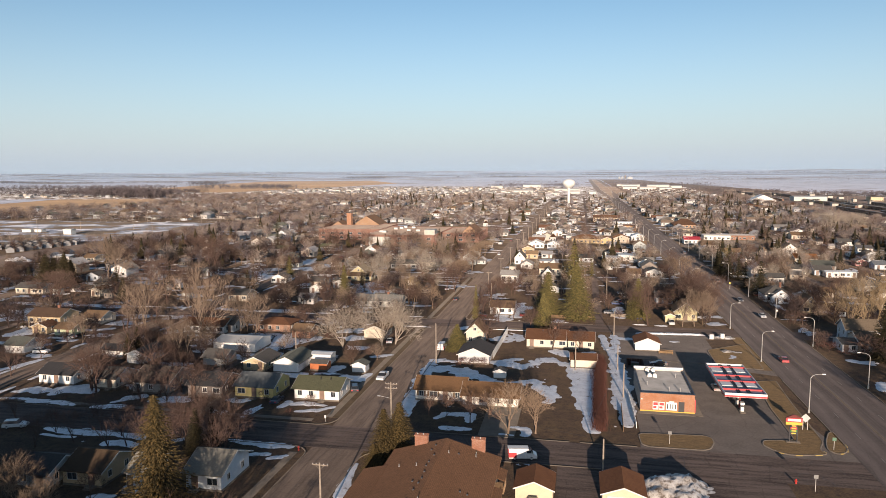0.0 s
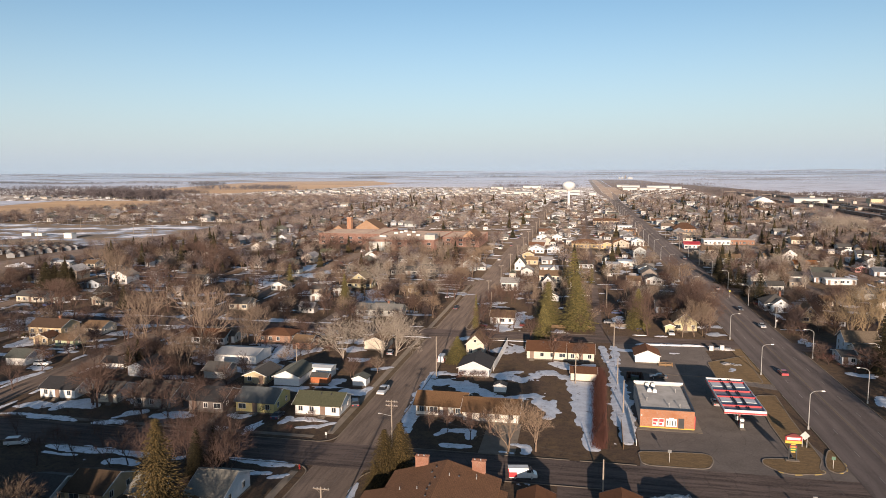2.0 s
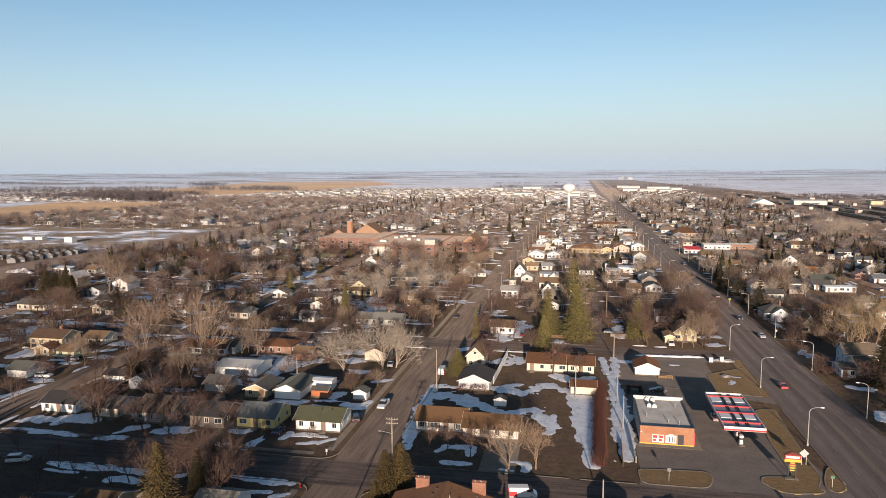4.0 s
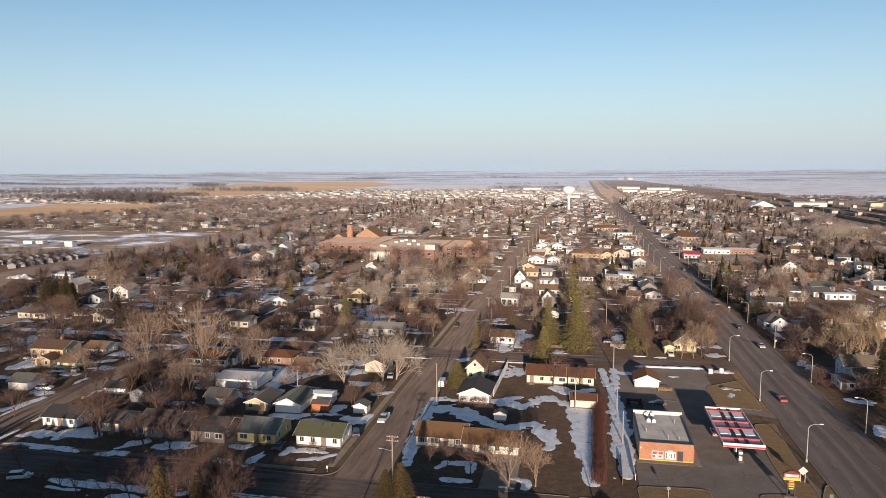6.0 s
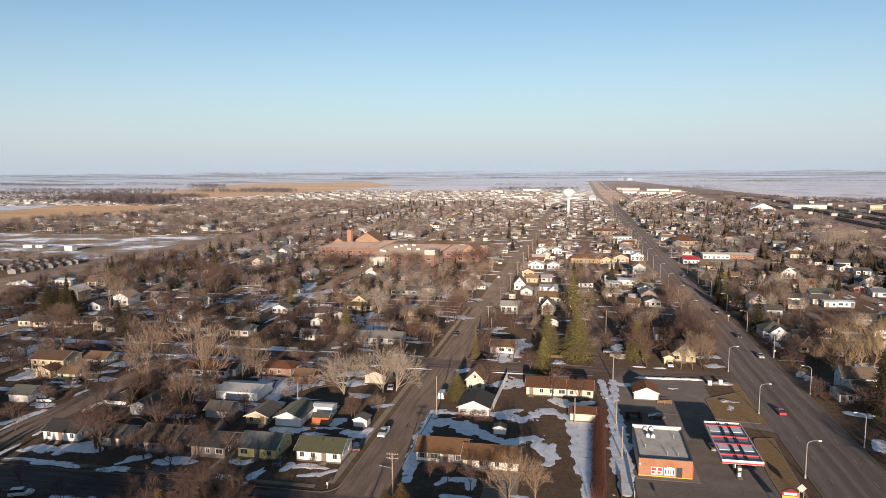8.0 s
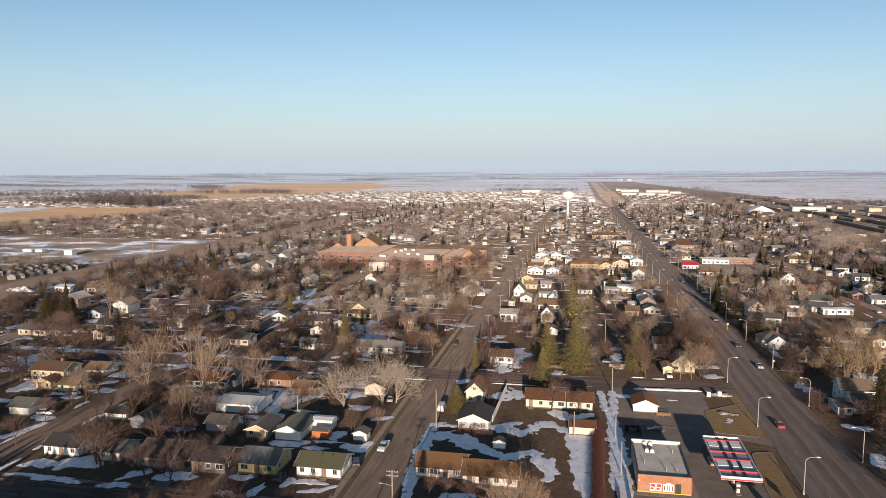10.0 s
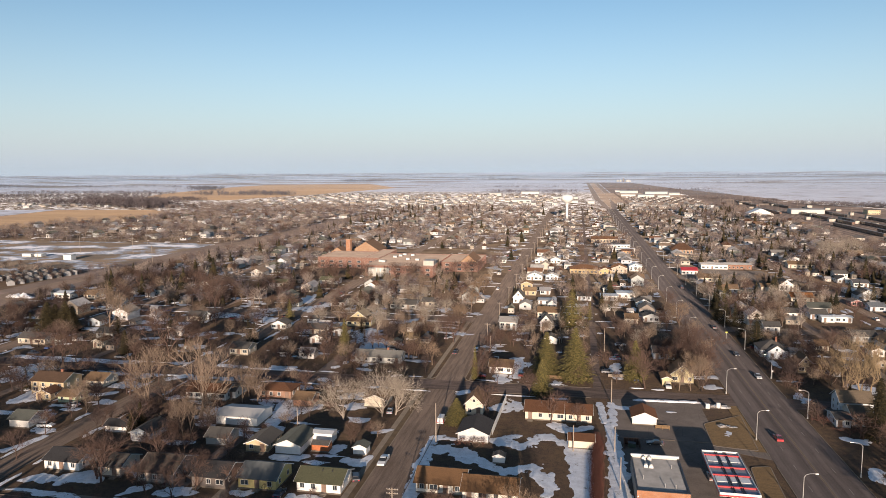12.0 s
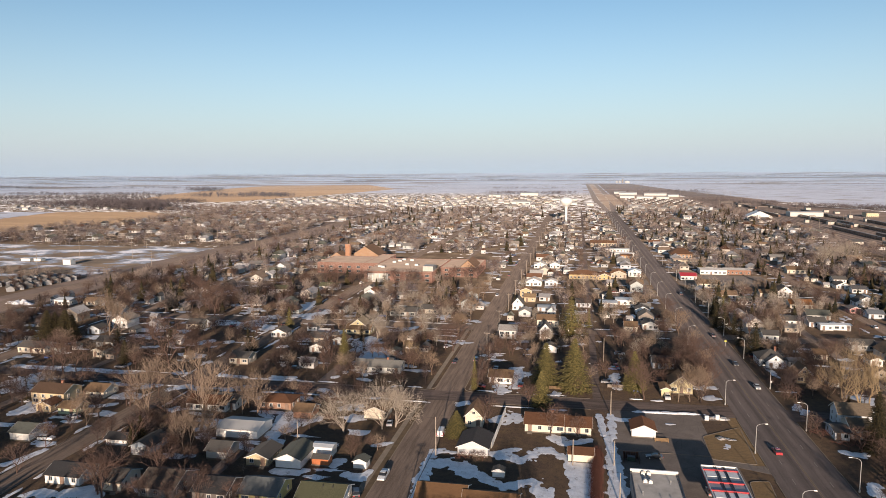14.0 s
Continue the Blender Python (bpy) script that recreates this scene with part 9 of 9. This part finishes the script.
for k in range(4300):
    x, y = rnd.uniform(-345, 255), rnd.uniform(134, 340)
    lot = -38 < x < 52 and y < 250
    near = -141 < x < -50 and y < 232
    if lot or near and (y < 168 or rnd.random() < 0.55) or -141 < x < -50 and y > 232 and rnd.random() < 0.35 or -50 < x < 52 and rnd.random() < 0.15 or 70 < x < 112 and rnd.random() < 0.35 or rnd.random() > thick_here(x, y) + 0.4 * (x < -55) + 0.15 * (x < -141) + 0.2 * (x > 112) or on_road(x, y, 2.4) or not free(x, y, 1.5) or in_yard(x, y) and rnd.random() < 0.62:
        continue
    if rnd.random() < 0.03:
        tree("far_spruce", x, y, rnd.uniform(7, 12), 1.15)
    elif count < 250 and rnd.random() < 0.3:
        tree(rnd.choice(("round", "vase", "small")), x, y, rnd.uniform(7, 11.5), rnd.uniform(0.9, 1.2))
    elif rnd.random() < 0.35:
        stock("low", LOW, x, y, rnd.uniform(1.5, 4), 1.1)
    else:
        stock("mid", MID, x, y, rnd.uniform(5, 10.5), rnd.uniform(0.9, 1.35))
for k in range(17500):
    x, y = rnd.uniform(-345, 258), rnd.uniform(336, 1310)
    if rnd.random() > (thick_here(x, y) + 0.12 * (x < -60) + 0.12 * (x < -60) * (y < 480)) * (0.6 if -141 < x < -50 and y < 470 else 1.0) * (1.0 if x < 60 else 1.4 if y < 600 else 0.9) * (1.0 if y < 480 else 0.66 if y < 760 else 0.5) * (0.36 if -60 < x < 60 else 0.65 if -150 < x < 60 and y > 560 else 1.0) or on_road(x, y, 0.8) or abs(x + 45.2) < 9 or not free(x, y, 1.0) or in_yard(x, y) and rnd.random() < 0.55:
        continue
    if rnd.random() < (0.09 if x < 60 else 0.2):
        stock("ever", EVER, x, y, rnd.uniform(7, 14))
    elif y < 480 and rnd.random() < 0.8:
        stock("mid", MID, x, y, rnd.uniform(5.5, 11), rnd.uniform(0.9, 1.3))
    else:
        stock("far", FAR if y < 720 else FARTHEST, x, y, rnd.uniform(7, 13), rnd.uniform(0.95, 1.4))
for k in range(4200):
    x, y = rnd.uniform(-790, -352), rnd.uniform(648, 1330)
    if free(x, y, 1) and rnd.random() < thick_here(x, y) + 0.2:
        stock("far", FARTHEST, x, y, rnd.uniform(6, 12), 1.25)
for k in range(420):
    x, y = rnd.uniform(252, 288), rnd.uniform(330, 1400)
    if free(x, y, 1) and rnd.random() < thick_here(x, y) + 0.2:
        stock("far", FAR, x, y, rnd.uniform(6, 12), 1.25)
for k in range(420):
    stock("far", FARTHEST, rnd.uniform(-800, -60), rnd.uniform(1310, 1950), rnd.uniform(4, 8), 1.2)
for k in range(110):
    stock("far", FAR, rnd.uniform(-640, -350), rnd.uniform(425, 478), rnd.uniform(4, 9), 1.2)
for k in range(260):
    x, y = rnd.uniform(72, 262), rnd.uniform(1300, 1700)
    stock("far", FARTHEST, x, y, rnd.uniform(5, 9), 1.2)
for k in range(150):
    x, y = rnd.uniform(-140, -56), rnd.uniform(151, 182)
    if free(x, y, 0.9) and not on_road(x, y, 1.0) and not (-80 < x < -56 and y > 158):
        if k % 3 or x > -88:
            stock("low", LOW, x, y, rnd.uniform(1.4, 3.4), 1.2)
        else:
            stock("mid", MID, x, y, rnd.uniform(4.5, 8.5), rnd.uniform(0.9, 1.25))
# trees and brush in the yards west of the avenue
for k in range(190):
    x, y = rnd.uniform(-143, -57), rnd.uniform(240, 400)
    if free(x, y, 0.8) and not on_road(x, y, 0.8) and not (-122 < x < -92 and 286 < y < 318):
        if k % 3 == 0:
            stock("low", LOW, x, y, rnd.uniform(1.5, 3.6), 1.2)
        else:
            stock("mid", MID, x, y, rnd.uniform(4.5, 9.0), rnd.uniform(0.9, 1.3))
for k in range(120):
    x, y = rnd.uniform(-143, -57), rnd.uniform(184, 228)
    if free(x, y, 0.8) and not on_road(x, y, 0.8) and not (x > -80 and y < 205):
        if k % 2 == 0:
            stock("low", LOW, x, y, rnd.uniform(1.5, 3.6), 1.2)
        else:
            stock("mid", MID, x, y, rnd.uniform(4.0, 8.0), rnd.uniform(0.9, 1.3))
# trees and brush between the avenue and the highway
for k in range(120):
    x, y = rnd.uniform(-36, 48), rnd.uniform(241, 372)
    if free(x, y, 0.9) and not on_road(x, y, 0.8):
        if k % 3 == 0:
            stock("low", LOW, x, y, rnd.uniform(1.5, 3.6), 1.2)
        else:
            stock("mid", MID, x, y, rnd.uniform(5, 9.5), rnd.uniform(0.85, 1.25))
for x, y, high in stock_later:
    stock("mid", MID, x, y, high, 1.2)
# brush and bare trees along the east side of the highway
for k in range(46):
    x, y = rnd.uniform(71.8, 74.5), rnd.uniform(214, 300)
    stock("low", LOW, x, y, rnd.uniform(1.8, 4.2), 1.3)
for k in range(44):
    x, y = rnd.uniform(73, 98), rnd.uniform(229, 345)
    if free(x, y, 1.2) and not on_road(x, y, 1.0):
        stock("mid", MID, x, y, rnd.uniform(5, 9.5), rnd.uniform(0.9, 1.3))
joined("yard_trees", CHUNKS["mid"], BARKS, "bare brown yard trees standing close together", "trees")
joined("distant_trees", CHUNKS["far"], [HAZED_BROWN, HAZED_BROWN, HAZED_MAUVE, HAZED_MAUVE, BARK_BROWN], "bare brown trees of the far streets", "trees")
joined("undergrowth", CHUNKS["low"], BARKS, "low bare brown bushes in back yards", "bushes")
joined("distant_evergreens", CHUNKS["ever"], [NEEDLES_DARK], "dark evergreens among the far houses", "trees")
for k in range(60):
    x, y = rnd.uniform(-135, -56), rnd.uniform(137, 160) if k % 3 else rnd.uniform(160, 228)
    if free(x, y, 0.4) and not on_road(x, y, 0.5):
        tree("shrub", x, y, rnd.uniform(1.6, 3.2))
for x, y, high in ((-53.0, 66, 15.0), (-54.5, 52, 16.5), (-52.5, 79, 11.5), (-57.0, 60, 15.0)):
    tree("round", x, y, high, 1.2)
# tall evergreens and bare trees on the block behind the camera, which shade the near corner
for k in range(28):
    y, high = (76, 18.5) if k < 22 else (45, 16.5)
    tree("block_spruce", -156 + k * 3.3 + rnd.uniform(-1, 1), y + rnd.uniform(-4, 1), high - 3.5 * (k < 13) + rnd.uniform(-1.5, 1.5), 2.0)
for k in range(13):
    tree("block_spruce", -156 + k * 7.0 + rnd.uniform(-1, 1), 55 + rnd.uniform(-4, 2), rnd.uniform(15, 17), 2.0)
for k in range(8):
    tree("round", rnd.uniform(-60, -10), rnd.uniform(30, 50), rnd.uniform(8, 12))
for k in range(6):
    snow_patch(-341 + k * 2.7, 357 + rnd.uniform(-1.5, 1.5), rnd.uniform(2, 3.4), rnd.uniform(2, 3), 700 + k, rnd.uniform(1.4, 2.6), 0, 0.4)
# more remnants of snow along kerbs and in yards
for k in range(90):
    x, y = rnd.uniform(-240, -55), rnd.uniform(136, 335)
    if k % 3 == 0:
        c, w = CROSS[1 + k % 2]
        y = c + rnd.choice((-1, 1)) * (w / 2 + 1.6)
        if free(x, y, 0.5) and not on_road(x, y, 0.3):
            snow_patch(x, y, rnd.uniform(4, 12), rnd.uniform(0.6, 1.1), 300 + k, 0.2, 0, 0.5)
    elif free(x, y, 1.0) and not on_road(x, y, 2.0):
        snow_patch(x, y, rnd.uniform(1, 5), rnd.uniform(0.6, 2.5), 300 + k, 0.08, rnd.uniform(-20, 20), 0.8)


# thin remnants of snow over the yards and along the kerbs of the farther streets
def remnant(x, y, rx, ry, high=0.12):
    n = 14 if y < 400 else 9
    a0 = rnd.uniform(0, 6.28)
    r = [rnd.uniform(0.45, 1.25) for i in range(n)]
    v = [(x, y, high)]
    for f, z in ((0.6, 0.9), (1.0, -0.15)):
        v += [(x + rx * f * r[i] * math.cos(a0 + 6.283 * i / n), y + ry * f * r[i] * math.sin(a0 + 6.283 * i / n), high * z * rnd.uniform(0.7, 1.2) if z > 0 else -0.02) for i in range(n)]
    t = [(0, 1 + i, 1 + (i + 1) % n) for i in range(n)]
    for i in range(n):
        j = (i + 1) % n
        t += [(1 + i, 1 + n + i, 1 + n + j), (1 + i, 1 + n + j, 1 + j)]
    SNOWS.append((np.array(v, float), np.array(t), 0))


SNOWS = []
for k in range(3600):
    x, y = rnd.uniform(-345, 255), rnd.uniform(136, 1100)
    if -60 < x < 52 and y < 232 or 70 < x < 112 and y < 240 or on_road(x, y, 1.5) or not free(x, y, 0.8) or noise.noise(Vector((x * 0.02, y * 0.02, 8.0))) < -0.12:
        continue
    wide = 1.6 if x < -50 else 1.3
    remnant(x, y, wide * rnd.uniform(0.8, 4.5), wide * rnd.uniform(0.6, 3.0) * (1.0 if y < 350 else 1.6))
for c, w in CROSS[1:]:
    for side in (-1, 1):
        x = -340
        while x < 250:
            y = c + side * (w / 2 + 1.5 + rnd.uniform(0, 1.5))
            long = rnd.uniform(2, 9)
            if free(x, y, 0.4) and not on_road(x, y, 0.2) and rnd.random() < (0.75 if x < 0 else 0.4):
                remnant(x, y, long, rnd.uniform(0.5, 1.3), 0.2)
            x += long * 1.6 + rnd.uniform(0, 9)
for a, w in AVENUES[:3]:
    for side in (-1, 1):
        y = 140
        while y < 700:
            x = a + side * (w / 2 + 1.4 + rnd.uniform(0, 1.5))
            long = rnd.uniform(2, 9)
            if free(x, y, 0.4) and not on_road(x, y, 0.2) and rnd.random() < 0.7:
                remnant(x, y, rnd.uniform(0.5, 1.2), long, 0.2)
            y += long * 1.6 + rnd.uniform(0, 9)
joined("old_snow", SNOWS, [SNOW], "thin grey-white remnants of snow in yards and along kerbs", "snow")


# ---- shelter belts and woods far off ----
BELT = [coarse_tree(s, 10, 3, 0, 20, 0.34, 0.42) for s in range(110, 114)]
# bark of the belts, its cool grey taken from distant haze
HAZED_WOOD = bark("far_bare_wood", (0.12, 0.104, 0.112))


def woods(name, x0, y0, x1, y1, n, high, wide, seed):
    r = random.Random(seed)
    chunks = []
    for k in range(n):
        f = r.random()
        x, y = x0 + (x1 - x0) * f + r.gauss(0, wide), y0 + (y1 - y0) * f + r.gauss(0, wide)
        base = 40 * min(max((math.hypot(x, y) - 3400) / 1540, 0), 1) ** 1.5 - 0.3
        h = high * r.uniform(0.6, 1.25) / 10
        v, t = moved(BELT[r.randrange(4)], x, y, h * 1.15, h, r.uniform(0, 6.28), base)
        chunks.append((v, t, 0))
    joined(name, chunks, [HAZED_WOOD], "far belt of bare brown trees at the edge of the fields", "woods")


# the wood behind the stubble field, the belts round the last houses, and those far out
BELTS = [
    (-1000, 1290, -800, 1235, 330, 19, 16), (-1180, 1330, -860, 1330, 260, 15, 22), (-1250, 1560, -900, 1530, 320, 11, 12), (-1700, 1650, -1150, 1700, 330, 12, 26),
    (-1500, 1420, -1000, 1420, 260, 10, 26), (-1130, 1860, -830, 1890, 150, 13, 10), (-1000, 1950, -830, 1900, 120, 13, 10), (-1420, 2350, -1290, 2330, 110, 16, 16),
    (-1800, 1950, -1250, 1950, 300, 11, 26), (-2300, 1650, -1500, 1560, 260, 11, 34), (-1250, 3560, -1040, 3580, 110, 15, 18), (-2700, 2650, -1500, 2700, 320, 10, 26),
    (-3600, 2500, -2300, 2600, 420, 12, 40), (-3300, 3400, -1700, 3900, 600, 11, 60), (-2500, 4250, -900, 4450, 700, 10, 60), (-700, 3800, -300, 3850, 120, 13, 20),
    (-700, 4350, 700, 4400, 520, 9, 50), (600, 4400, 2800, 4000, 760, 10, 60), (-260, 2120, -10, 2150, 170, 10, 12), (-330, 2650, -60, 2660, 60, 9, 10),
    (120, 2300, 420, 2350, 90, 8, 20), (430, 1480, 640, 1300, 330, 10, 16), (640, 1290, 1100, 1250, 330, 12, 18), (300, 1750, 420, 1560, 80, 9, 14),
    (600, 3200, 2400, 3300, 170, 8, 26), (300, 3300, 900, 3400, 90, 8, 30), (-1050, 680, -700, 672, 160, 10, 8), (-900, 656, -640, 664, 120, 10, 5)]
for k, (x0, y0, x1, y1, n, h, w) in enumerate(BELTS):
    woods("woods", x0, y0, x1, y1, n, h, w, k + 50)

# cars in driveways of the farther streets
def far_car(x, y, rz, c):
    key = ("far_car", c)
    if key not in CACHE:
        b = Build().extrude([(-2.3, 0.35), (2.3, 0.35), (2.3, 0.75), (1.4, 0.95), (-2.1, 1.0), (-2.3, 0.85)], -0.9, 0.9)
        n0 = len(b.f)
        b.extrude([(1.0, 0.93), (0.4, 1.42), (-1.4, 1.45), (-2.0, 0.97)], -0.78, 0.78)
        n1 = len(b.f)
        for wx in (-1.4, 1.4):
            for wy in (-0.85, 0.85):
                b.tube((wx, wy - 0.1, 0.32), (wx, wy + 0.1, 0.32), 0.32, 0.32, 8)
        me = b.mesh("car", [paint(c), CAR_GLASS, RUBBER])
        me.polygons.foreach_set("material_index", [0] * n0 + [1] * (n1 - n0) + [2] * (len(b.f) - n1))
        CACHE[key] = me
    thing("car", (x, y, 0.03), "car parked in a driveway between houses", "car", "parked cars", rz, CACHE[key])


SHADES = [(0.7, 0.7, 0.7), (0.04, 0.04, 0.05), (0.75, 0.75, 0.74), (0.3, 0.3, 0.32), (0.2, 0.03, 0.03), (0.05, 0.08, 0.2)]
put = 0
while put < 100:
    x, y = rnd.uniform(-250, 200), rnd.uniform(240, 640)
    if free(x, y, 2.2) and not on_road(x, y, 2.0):
        far_car(x, y, rnd.choice((0, 90)) + rnd.uniform(-8, 8), SHADES[put % 6])
        take(x - 2, x + 2, y - 2, y + 2)
        put += 1
# cars along the farther streets
TINTS = [(0.7, 0.7, 0.7), (0.04, 0.04, 0.05), (0.12, 0.03, 0.03), (0.3, 0.3, 0.32), (0.05, 0.07, 0.15), (0.75, 0.75, 0.74)]
for k in range(40):
    x, w = AVENUES[rnd.randrange(1, len(AVENUES))]
    y = rnd.uniform(250, 620)
    if all(abs(y - c) > 10 for c, _ in CROSS):
        car("car" if k % 3 else "suv", x + rnd.choice((-1, 1)) * (w / 2 - 1.1), y, 0, TINTS[k % len(TINTS)], "car parked along the kerb of an avenue")
